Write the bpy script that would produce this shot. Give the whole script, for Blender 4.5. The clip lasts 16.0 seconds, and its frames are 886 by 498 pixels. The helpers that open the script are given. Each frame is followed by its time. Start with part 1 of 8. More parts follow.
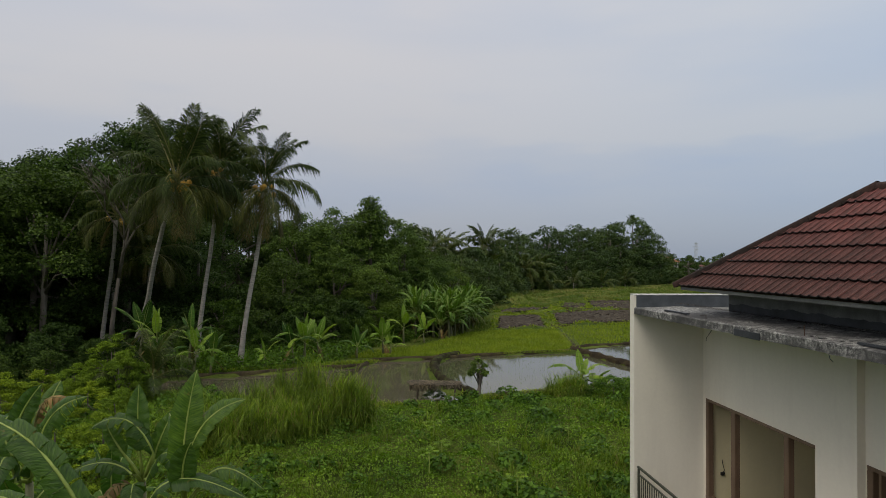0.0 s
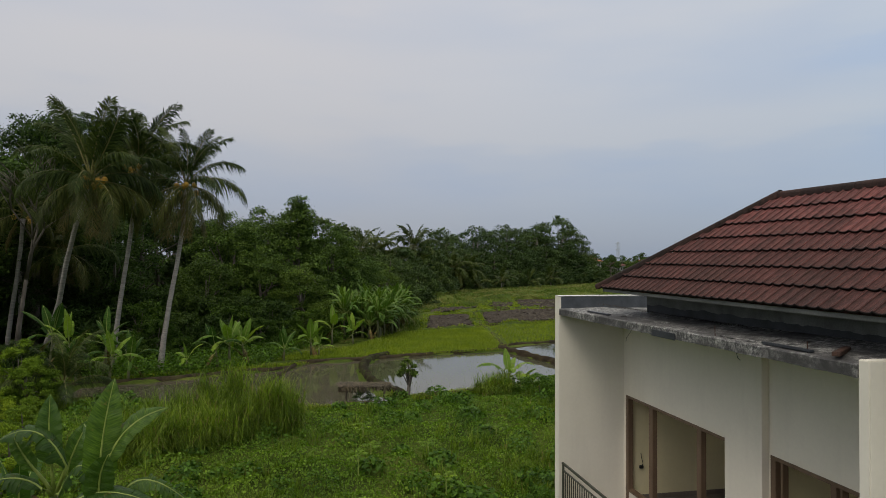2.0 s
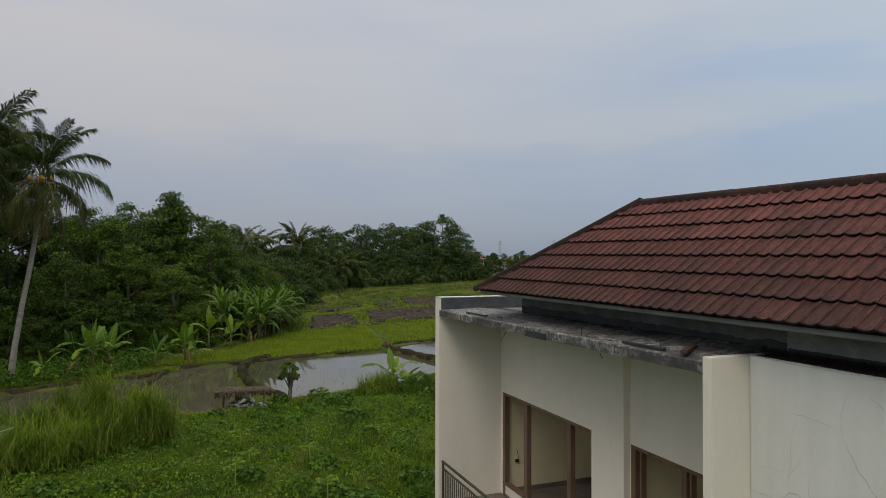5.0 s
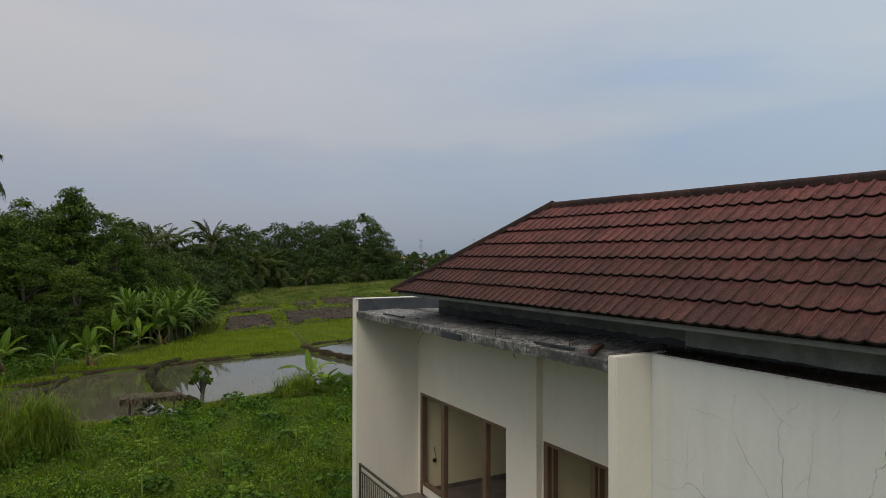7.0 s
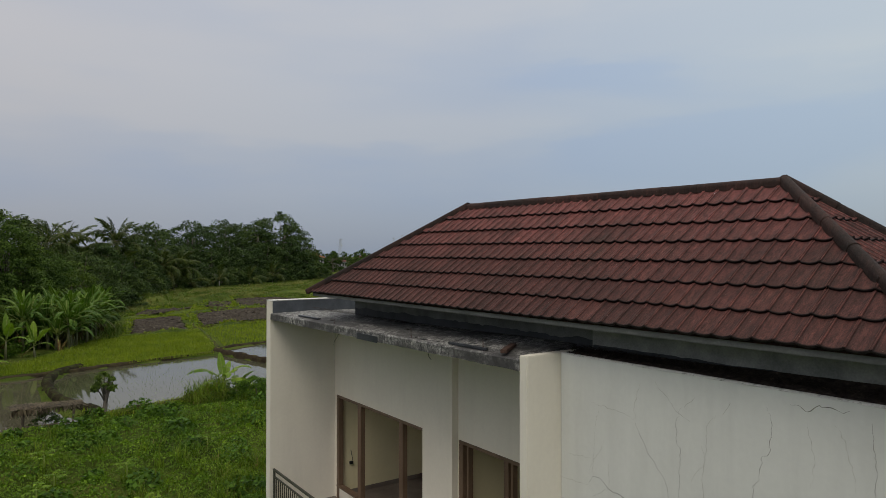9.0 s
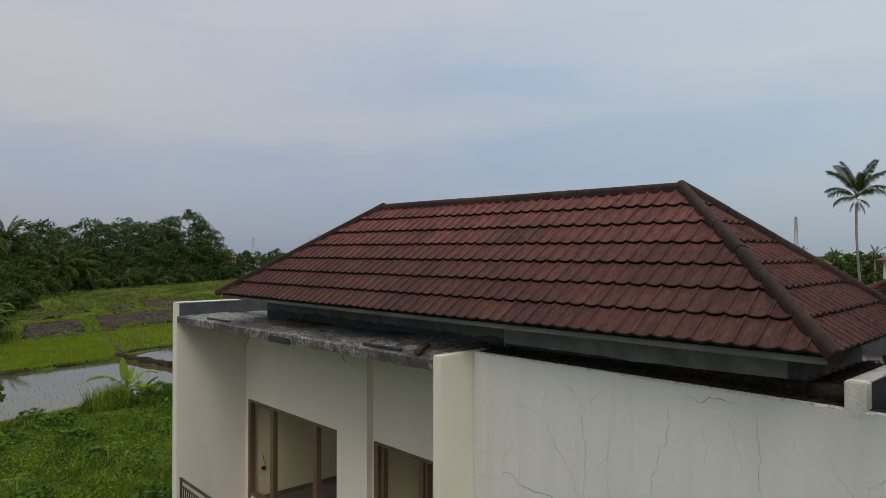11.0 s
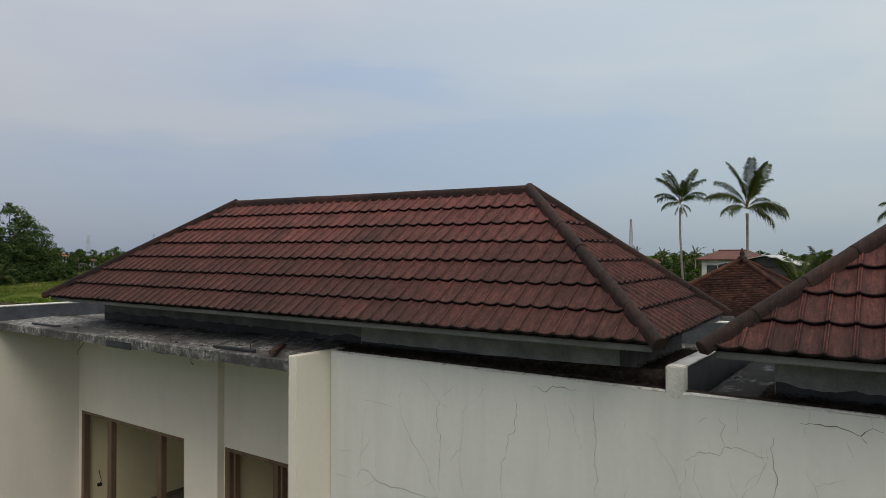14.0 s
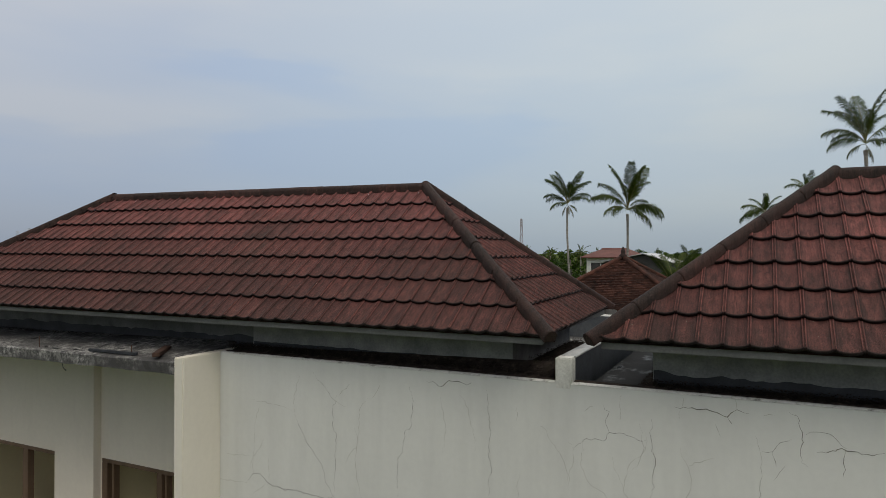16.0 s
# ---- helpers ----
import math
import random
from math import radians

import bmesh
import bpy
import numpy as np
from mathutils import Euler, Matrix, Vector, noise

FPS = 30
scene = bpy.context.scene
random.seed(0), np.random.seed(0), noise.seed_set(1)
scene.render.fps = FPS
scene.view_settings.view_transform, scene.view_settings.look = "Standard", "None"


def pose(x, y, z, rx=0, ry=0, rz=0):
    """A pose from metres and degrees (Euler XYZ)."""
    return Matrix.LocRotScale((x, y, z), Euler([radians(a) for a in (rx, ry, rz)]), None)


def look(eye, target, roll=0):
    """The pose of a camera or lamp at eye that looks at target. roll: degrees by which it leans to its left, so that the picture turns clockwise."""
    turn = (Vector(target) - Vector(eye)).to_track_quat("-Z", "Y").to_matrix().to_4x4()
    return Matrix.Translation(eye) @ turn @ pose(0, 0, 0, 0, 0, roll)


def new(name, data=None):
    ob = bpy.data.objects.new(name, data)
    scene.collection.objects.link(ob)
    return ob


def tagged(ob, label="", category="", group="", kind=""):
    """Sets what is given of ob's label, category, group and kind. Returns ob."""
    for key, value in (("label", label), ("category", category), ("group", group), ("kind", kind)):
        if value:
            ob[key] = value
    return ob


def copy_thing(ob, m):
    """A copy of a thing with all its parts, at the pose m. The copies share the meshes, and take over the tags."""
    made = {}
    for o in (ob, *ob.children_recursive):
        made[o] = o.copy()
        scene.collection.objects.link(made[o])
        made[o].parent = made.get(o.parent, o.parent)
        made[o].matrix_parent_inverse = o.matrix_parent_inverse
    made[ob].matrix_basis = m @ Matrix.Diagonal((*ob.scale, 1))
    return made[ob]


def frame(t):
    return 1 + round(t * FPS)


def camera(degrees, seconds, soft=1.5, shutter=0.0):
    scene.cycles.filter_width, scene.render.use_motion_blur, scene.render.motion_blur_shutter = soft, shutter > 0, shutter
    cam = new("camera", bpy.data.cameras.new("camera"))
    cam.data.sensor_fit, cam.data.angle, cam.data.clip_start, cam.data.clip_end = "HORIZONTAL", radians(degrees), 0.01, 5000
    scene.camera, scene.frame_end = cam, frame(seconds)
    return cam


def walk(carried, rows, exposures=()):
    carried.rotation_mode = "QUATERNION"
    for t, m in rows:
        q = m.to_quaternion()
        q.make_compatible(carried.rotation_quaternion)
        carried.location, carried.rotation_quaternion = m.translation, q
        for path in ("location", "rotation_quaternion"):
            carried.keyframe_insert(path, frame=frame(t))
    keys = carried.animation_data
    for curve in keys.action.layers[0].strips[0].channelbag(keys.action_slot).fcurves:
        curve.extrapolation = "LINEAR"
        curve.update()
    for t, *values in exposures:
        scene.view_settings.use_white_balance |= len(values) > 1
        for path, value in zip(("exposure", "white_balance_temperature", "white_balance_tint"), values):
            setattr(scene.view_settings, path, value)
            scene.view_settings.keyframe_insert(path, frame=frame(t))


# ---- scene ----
cam = camera(68.42, 16.0, soft=0.6)


# seconds, eye, yaw to the left from +y, pitch, roll (degrees)
PATH = [
    (0.0, -0.207, 0.206, 7.721, -4.80, 0.98, 0.27),
    (0.5, -0.222, 0.182, 7.741, -6.30, 0.98, 0.27),
    (1.0, -0.229, 0.160, 7.762, -7.84, 0.97, 0.26),
    (1.5, -0.230, 0.142, 7.783, -9.41, 0.96, 0.25),
    (2.0, -0.224, 0.127, 7.804, -11.00, 0.95, 0.23),
    (2.5, -0.213, 0.113, 7.824, -12.62, 0.93, 0.21),
    (3.0, -0.199, 0.101, 7.845, -14.26, 0.90, 0.19),
    (3.5, -0.181, 0.090, 7.865, -15.92, 0.88, 0.17),
    (4.0, -0.161, 0.080, 7.884, -17.61, 0.85, 0.14),
    (4.6, -0.136, 0.068, 7.906, -19.65, 0.82, 0.12),
    (5.2, -0.109, 0.057, 7.926, -21.71, 0.78, 0.09),
    (5.8, -0.083, 0.046, 7.945, -23.78, 0.75, 0.07),
    (6.5, -0.053, 0.032, 7.965, -26.21, 0.72, 0.04),
    (7.0, -0.034, 0.022, 7.978, -27.95, 0.69, 0.03),
    (7.5, -0.016, 0.011, 7.990, -29.70, 0.67, 0.01),
    (8.0, 0.000, 0.000, 8.000, -31.45, 0.65, 0.00),
    (8.5, 0.014, -0.012, 8.009, -33.20, 0.64, -0.01),
    (9.0, 0.025, -0.024, 8.016, -34.97, 0.62, -0.01),
    (9.6, 0.035, -0.039, 8.023, -37.10, 0.61, -0.02),
    (10.2, 0.041, -0.055, 8.028, -39.27, 0.60, -0.02),
    (10.8, 0.044, -0.070, 8.032, -41.47, 0.59, -0.02),
    (11.5, 0.043, -0.087, 8.033, -44.13, 0.57, -0.01),
    (12.0, 0.040, -0.099, 8.033, -46.08, 0.56, -0.01),
    (12.5, 0.035, -0.109, 8.031, -48.10, 0.55, -0.00),
    (13.0, 0.029, -0.118, 8.029, -50.19, 0.54, 0.00),
    (13.5, 0.022, -0.125, 8.026, -52.34, 0.53, 0.01),
    (14.0, 0.015, -0.130, 8.022, -54.57, 0.51, 0.02),
    (14.5, 0.007, -0.131, 8.018, -56.85, 0.48, 0.02),
    (15.0, 0.001, -0.130, 8.013, -59.17, 0.45, 0.03),
    (15.5, -0.004, -0.124, 8.008, -61.51, 0.42, 0.03),
    (16.0, -0.007, -0.114, 8.003, -63.81, 0.37, 0.02),
]


def aim(x, y, z, yaw, pitch, roll):
    a, b = radians(yaw), radians(pitch)
    way = Vector((-math.sin(a) * math.cos(b), math.cos(a) * math.cos(b), math.sin(b)))
    return look((x, y, z), Vector((x, y, z)) + way, roll)


walk(cam, [(t, aim(*p)) for t, *p in PATH], [(0.0, 0.09), (3.0, 0.03), (6.5, -0.09), (9.0, -0.09), (11.5, -0.04), (13.5, -0.02), (16.0, 0.0)])

# ---- light ----
SUN_WAY = Vector((-0.55, -0.62, 0.95)).normalized()
world = bpy.data.worlds.new("overcast")
scene.world = world
world.use_nodes = True
wn, wl = world.node_tree.nodes, world.node_tree.links
wn.clear()
w_out = wn.new("ShaderNodeOutputWorld")
w_bg = wn.new("ShaderNodeBackground")
w_sky = wn.new("ShaderNodeTexSky")
w_sky.sky_type = "NISHITA"
w_sky.sun_disc = False
w_sky.sun_elevation = math.asin(SUN_WAY.z)
w_sky.sun_rotation = math.atan2(SUN_WAY.x, SUN_WAY.y)
w_sky.dust_density = 3.0
w_co = wn.new("ShaderNodeTexCoord")
w_sep = wn.new("ShaderNodeSeparateXYZ")
wl.new(w_co.outputs["Generated"], w_sep.inputs[0])
w_ramp = wn.new("ShaderNodeValToRGB")  # cloud deck, brighter towards the zenith
w_ramp.color_ramp.elements[0].position = 0.0
w_ramp.color_ramp.elements[0].color = (0.29, 0.32, 0.375, 1)
w_ramp.color_ramp.elements[1].position = 1.0
w_ramp.color_ramp.elements[1].color = (1.30, 1.24, 1.12, 1)
for at, col in ((0.10, (0.37, 0.40, 0.46, 1)), (0.26, (0.455, 0.485, 0.545, 1)), (0.42, (0.53, 0.55, 0.60, 1)), (0.62, (0.86, 0.84, 0.80, 1))):
    el = w_ramp.color_ramp.elements.new(at)
    el.color = col
wl.new(w_sep.outputs["Z"], w_ramp.inputs[0])


def w_math(op, a, b=0.0):
    """A step of arithmetic on the direction of the sky."""
    n = wn.new("ShaderNodeMath")
    n.operation = op
    for k, v in enumerate((a, b)):
        if isinstance(v, (int, float)):
            n.inputs[k].default_value = v
        else:
            wl.new(v, n.inputs[k])
    return n.outputs[0]


def w_wisps(scale, detail, stretch, shift):
    mp = wn.new("ShaderNodeMapping")
    mp.inputs["Scale"].default_value = stretch
    mp.inputs["Location"].default_value = (shift, shift * 0.7, shift * 1.3)
    ns = wn.new("ShaderNodeTexNoise")
    ns.inputs["Scale"].default_value, ns.inputs["Detail"].default_value, ns.inputs["Roughness"].default_value = scale, detail, 0.5
    wl.new(w_co.outputs["Generated"], mp.inputs[0])
    wl.new(mp.outputs[0], ns.inputs["Vector"])
    return w_math("SUBTRACT", ns.outputs[0], 0.5)


# bearing from +y towards +x and height over the skyline, in degrees, both ruffled a little
w_broad, w_fine = w_wisps(1.6, 3, (1, 1, 3.0), 0.0), w_wisps(3.4, 6, (1, 1, 4.5), 4.0)
w_bear = w_math("ADD", w_math("MULTIPLY", w_math("ARCTAN2", w_sep.outputs["X"], w_sep.outputs["Y"]), 180 / math.pi), w_math("MULTIPLY", w_broad, 16.0))
w_elev = w_math("ADD", w_math("MULTIPLY", w_math("ARCSINE", w_sep.outputs["Z"]), 180 / math.pi), w_math("MULTIPLY", w_fine, 5.5))


def w_bank(bear, elev, wide, deep, lean=0.0):
    """A soft bank of cloud round a bearing and height, leaning along its length."""
    u = w_math("DIVIDE", w_math("SUBTRACT", w_bear, bear), wide)
    line = w_math("SUBTRACT", w_math("SUBTRACT", w_elev, elev), w_math("MULTIPLY", w_math("SUBTRACT", w_bear, bear), lean))
    v = w_math("DIVIDE", line, deep)
    return w_math("EXPONENT", w_math("MULTIPLY", w_math("ADD", w_math("MULTIPLY", u, u), w_math("MULTIPLY", v, v)), -1.0))


w_cover = w_math("ADD", w_math("MULTIPLY", w_broad, 0.9), w_math("MULTIPLY", w_fine, 0.7))
for amount, bank in ((0.55, (-12, 15.0, 34, 3.2, 0.0)), (0.35, (17, 11.6, 8, 2.2, 0.0)), (0.50, (34, 10.6, 17, 1.7, 0.06)), (-0.58, (58, 9.0, 13, 3.0, 0.05)), (-0.45, (46, 14.6, 9, 1.5, -0.05)),
                     (0.35, (62, 15.5, 12, 1.8, -0.05)), (0.6, (92, 17, 18, 6.0, 0.0)), (0.3, (25, 24, 50, 6.0, 0.0)), (-0.3, (10, 6.0, 40, 3.5, 0.0))):
    w_cover = w_math("ADD", w_cover, w_math("MULTIPLY", w_bank(*bank), amount))
w_veil = wn.new("ShaderNodeValToRGB")  # thin and thick cloud
w_veil.color_ramp.interpolation = "EASE"
w_veil.color_ramp.elements[0].position, w_veil.color_ramp.elements[0].color = 0.0, (0.85, 0.925, 1.04, 1)
w_veil.color_ramp.elements[1].position, w_veil.color_ramp.elements[1].color = 1.0, (1.09, 1.06, 1.02, 1)
w_veil.color_ramp.elements.new(0.45).color = (0.96, 0.985, 1.02, 1)
wl.new(w_math("ADD", w_cover, 0.45), w_veil.inputs[0])
w_mul = wn.new("ShaderNodeMix")
w_mul.data_type, w_mul.blend_type = "RGBA", "MULTIPLY"
w_mul.inputs[0].default_value = 1.0
wl.new(w_ramp.outputs[0], w_mul.inputs[6])
wl.new(w_veil.outputs[0], w_mul.inputs[7])
w_add = wn.new("ShaderNodeMix")
w_add.data_type, w_add.blend_type = "RGBA", "ADD"
w_add.inputs[0].default_value = 0.012
wl.new(w_mul.outputs[2], w_add.inputs[6])
wl.new(w_sky.outputs[0], w_add.inputs[7])
w_az = wn.new("ShaderNodeValToRGB")  # greyer over the wood, bluer to the east
w_az.color_ramp.elements[0].position, w_az.color_ramp.elements[0].color = 0.05, (1.03, 0.985, 0.945, 1)
w_az.color_ramp.elements[1].position, w_az.color_ramp.elements[1].color = 0.97, (1.11, 1.16, 1.10, 1)
w_az.color_ramp.elements.new(0.62).color = (0.94, 0.972, 0.99, 1)
wl.new(w_sep.outputs["X"], w_az.inputs[0])
w_tint = wn.new("ShaderNodeMix")
w_tint.data_type, w_tint.blend_type = "RGBA", "MULTIPLY"
w_tint.inputs[0].default_value = 1.0
wl.new(w_add.outputs[2], w_tint.inputs[6])
wl.new(w_az.outputs[0], w_tint.inputs[7])
wl.new(w_tint.outputs[2], w_bg.inputs[0])
w_bg.inputs[1].default_value = 1.0
wl.new(w_bg.outputs[0], w_out.inputs[0])

sun = new("sun", bpy.data.lights.new("sun", "SUN"))
sun.data.energy, sun.data.angle, sun.data.color = 0.9, radians(25), (1.0, 0.93, 0.80)
sun.matrix_world = look(SUN_WAY * 50, (0, 0, 0))

# ---- materials ----
def node_mat(name):
    m = bpy.data.materials.new(name)
    m.use_nodes = True
    nt = m.node_tree
    return m, nt, nt.nodes["Principled BSDF"], nt.nodes["Material Output"]


def spot(nt, scale, detail=4.0, rough=0.55, stretch=(1, 1, 1), local=False, shift=0.0):
    """Noise over the place in metres."""
    if local:
        src = nt.nodes.new("ShaderNodeTexCoord").outputs["Object"]
    else:
        src = nt.nodes.new("ShaderNodeNewGeometry").outputs["Position"]
    mp = nt.nodes.new("ShaderNodeMapping")
    mp.inputs["Scale"].default_value = stretch
    mp.inputs["Location"].default_value = (shift, shift * 1.7, shift * 0.6)
    nt.links.new(src, mp.inputs[0])
    n = nt.nodes.new("ShaderNodeTexNoise")
    n.inputs["Scale"].default_value, n.inputs["Detail"].default_value, n.inputs["Roughness"].default_value = scale, detail, rough
    nt.links.new(mp.outputs[0], n.inputs["Vector"])
    return n.outputs[0]


def ramp(nt, fac, stops):
    r = nt.nodes.new("ShaderNodeValToRGB")
    els = r.color_ramp.elements
    els[0].position, els[0].color = stops[0][0], (*stops[0][1], 1)
    els[1].position, els[1].color = stops[-1][0], (*stops[-1][1], 1)
    for p, c in stops[1:-1]:
        els.new(p).color = (*c, 1)
    nt.links.new(fac, r.inputs[0])
    return r.outputs[0]


def grey(nt, fac, lo, hi):
    r = nt.nodes.new("ShaderNodeMapRange")
    r.inputs[1].default_value, r.inputs[2].default_value = lo, hi
    nt.links.new(fac, r.inputs[0])
    return r.outputs[0]


def blend(nt, fac, a, b, kind="MIX"):
    m = nt.nodes.new("ShaderNodeMix")
    m.data_type, m.blend_type = "RGBA", kind
    for sock, v in ((m.inputs[0], fac), (m.inputs[6], a), (m.inputs[7], b)):
        if isinstance(v, (int, float)):
            sock.default_value = v
        elif isinstance(v, tuple):
            sock.default_value = (*v, 1)
        else:
            nt.links.new(v, sock)
    return m.outputs[2]


def relief(nt, bsdf, height, strength, dist=0.01):
    b = nt.nodes.new("ShaderNodeBump")
    b.inputs["Strength"].default_value, b.inputs["Distance"].default_value = strength, dist
    nt.links.new(height, b.inputs["Height"])
    nt.links.new(b.outputs[0], bsdf.inputs["Normal"])


def weathered(name, stops, scale, grain=(0.85, 1.1), grain_scale=40, rough=0.8, bump=0.3, dist=0.01, stretch=(1, 1, 1), island=0.0, rand=0.0, metal=0.0, local=False):
    """A surface of broad stains and fine grain, varied from piece to piece."""
    m, nt, b, _ = node_mat(name)
    col = ramp(nt, spot(nt, scale, 5, 0.6, stretch, local), stops)
    fine = spot(nt, grain_scale, 3, 0.6, (1, 1, 1), local, 3.1)
    g = ramp(nt, fine, [(0.3, (grain[0],) * 3), (0.7, (grain[1],) * 3)])
    col = blend(nt, 1.0, col, g, "MULTIPLY")
    if island:
        i = nt.nodes.new("ShaderNodeNewGeometry").outputs["Random Per Island"]
        col = blend(nt, 1.0, col, ramp(nt, i, [(0, (1 - island,) * 3), (1, (1 + island,) * 3)]), "MULTIPLY")
    if rand:
        i = nt.nodes.new("ShaderNodeObjectInfo").outputs["Random"]
        col = blend(nt, 1.0, col, ramp(nt, i, [(0, (1 - rand,) * 3), (1, (1 + rand,) * 3)]), "MULTIPLY")
    nt.links.new(col, b.inputs["Base Color"])
    b.inputs["Roughness"].default_value, b.inputs["Metallic"].default_value = rough, metal
    b.inputs["Specular IOR Level"].default_value = 0.12 if rough > 0.84 else 0.4
    relief(nt, b, fine, bump, dist)
    return m


def foliage(name, dark, light, rough=0.6, through_light=0.3, old=None, gloss=0.12, patch=None):
    """Leaves: varied leaf by leaf and plant by plant, letting some light through."""
    m, nt, b, out = node_mat(name)
    i = nt.nodes.new("ShaderNodeNewGeometry").outputs["Random Per Island"]
    o = nt.nodes.new("ShaderNodeObjectInfo").outputs["Random"]
    stops = [(0, dark), (0.75, light), (1, tuple(min(1, c * 1.35) for c in light))]
    if old:
        stops = [(0, dark), (0.8, light), (0.93, light), (0.95, old), (1, old)]
    col = ramp(nt, i, stops)
    col = blend(nt, 1.0, col, ramp(nt, o, [(0, (0.72, 0.78, 0.8)), (0.5, (1, 1, 1)), (1, (1.28, 1.18, 1.0))]), "MULTIPLY")
    col = blend(nt, 1.0, col, ramp(nt, spot(nt, 0.5, 3), [(0.3, (0.75, 0.8, 0.85)), (0.7, (1.2, 1.15, 1.0))]), "MULTIPLY")
    if patch:
        col = blend(nt, grey(nt, spot(nt, 0.22, 4, 0.6, shift=2.3), 0.48, 0.68), col, patch)
    nt.links.new(col, b.inputs["Base Color"])
    b.inputs["Roughness"].default_value = rough
    b.inputs["Specular IOR Level"].default_value = gloss
    tr = nt.nodes.new("ShaderNodeBsdfTranslucent")
    nt.links.new(blend(nt, 1.0, col, (1.1, 1.25, 0.5), "MULTIPLY"), tr.inputs[0])
    mix = nt.nodes.new("ShaderNodeMixShader")
    mix.inputs[0].default_value = through_light
    nt.links.new(b.outputs[0], mix.inputs[1])
    nt.links.new(tr.outputs[0], mix.inputs[2])
    nt.links.new(mix.outputs[0], out.inputs[0])
    return m


def broad_leaf(name, dark, light):
    """A large leaf with fine side veins, worn and yellowed in places."""
    m, nt, b, out = node_mat(name)
    veins = spot(nt, 3.6, 3, 0.6, (16, 0.8, 0.8), True)
    col = ramp(nt, veins, [(0.35, dark), (0.65, light)])
    o = nt.nodes.new("ShaderNodeObjectInfo").outputs["Random"]
    col = blend(nt, 1.0, col, ramp(nt, o, [(0, (0.65, 0.72, 0.8)), (0.5, (1, 1, 1)), (1, (1.4, 1.25, 1.0))]), "MULTIPLY")
    col = blend(nt, grey(nt, spot(nt, 2.5, 4, 0.65), 0.64, 0.8), col, (0.16, 0.13, 0.03))
    nt.links.new(col, b.inputs["Base Color"])
    b.inputs["Roughness"].default_value = 0.5
    b.inputs["Specular IOR Level"].default_value = 0.12
    relief(nt, b, veins, 0.5, 0.02)
    tr = nt.nodes.new("ShaderNodeBsdfTranslucent")
    nt.links.new(blend(nt, 1.0, col, (1.1, 1.25, 0.5), "MULTIPLY"), tr.inputs[0])
    mix = nt.nodes.new("ShaderNodeMixShader")
    mix.inputs[0].default_value = 0.3
    nt.links.new(b.outputs[0], mix.inputs[1])
    nt.links.new(tr.outputs[0], mix.inputs[2])
    nt.links.new(mix.outputs[0], out.inputs[0])
    return m


def veined_leaf(name, dark, light):
    """A large glossy leaf whose side veins run out from the midrib."""
    m, nt, b, out = node_mat(name)
    uv = nt.nodes.new("ShaderNodeTexCoord").outputs["UV"]
    def vein(sx, sy, detail):
        mp = nt.nodes.new("ShaderNodeMapping")
        mp.inputs["Scale"].default_value = (sx, sy, 1)
        nt.links.new(uv, mp.inputs[0])
        n = nt.nodes.new("ShaderNodeTexNoise")
        n.inputs["Scale"].default_value, n.inputs["Detail"].default_value, n.inputs["Roughness"].default_value = 1.0, detail, 0.65
        nt.links.new(mp.outputs[0], n.inputs["Vector"])
        return n.outputs[0]
    fine = vein(75, 1.2, 3)
    col = ramp(nt, fine, [(0.33, dark), (0.68, light)])
    col = blend(nt, 1.0, col, ramp(nt, vein(9, 1.0, 2), [(0.3, (0.70, 0.74, 0.8)), (0.7, (1.25, 1.18, 1.0))]), "MULTIPLY")
    o = nt.nodes.new("ShaderNodeObjectInfo").outputs["Random"]
    col = blend(nt, 1.0, col, ramp(nt, o, [(0, (0.62, 0.68, 0.75)), (0.5, (0.95, 0.95, 0.95)), (1, (1.35, 1.22, 1.0))]), "MULTIPLY")
    col = blend(nt, grey(nt, spot(nt, 4.5, 5, 0.7), 0.64, 0.74), col, (0.17, 0.12, 0.035))
    nt.links.new(col, b.inputs["Base Color"])
    b.inputs["Roughness"].default_value = 0.38
    b.inputs["Specular IOR Level"].default_value = 0.3
    relief(nt, b, fine, 0.7, 0.03)
    tr = nt.nodes.new("ShaderNodeBsdfTranslucent")
    nt.links.new(blend(nt, 1.0, col, (1.2, 1.35, 0.45), "MULTIPLY"), tr.inputs[0])
    mix = nt.nodes.new("ShaderNodeMixShader")
    mix.inputs[0].default_value = 0.33
    nt.links.new(b.outputs[0], mix.inputs[1])
    nt.links.new(tr.outputs[0], mix.inputs[2])
    nt.links.new(mix.outputs[0], out.inputs[0])
    return m


def plaster_mat(name, base, stain, streak):
    """Painted render: faint vertical runs, blotches and a fine trowelled grain."""
    m, nt, b, _ = node_mat(name)
    col = ramp(nt, spot(nt, 0.9, 5, 0.6), [(0.32, stain), (0.62, base)])
    runs = spot(nt, 2.2, 4, 0.6, (1, 1, 0.12))
    col = blend(nt, grey(nt, runs, 0.50, 0.86), col, streak)
    col = blend(nt, 1.0, col, ramp(nt, spot(nt, 14, 4, 0.6), [(0.3, (0.975, 0.975, 0.975)), (0.7, (1.012, 1.012, 1.012))]), "MULTIPLY")
    nt.links.new(col, b.inputs["Base Color"])
    b.inputs["Roughness"].default_value = 0.8
    relief(nt, b, spot(nt, 6, 4, 0.5), 0.05, 0.02)
    return m


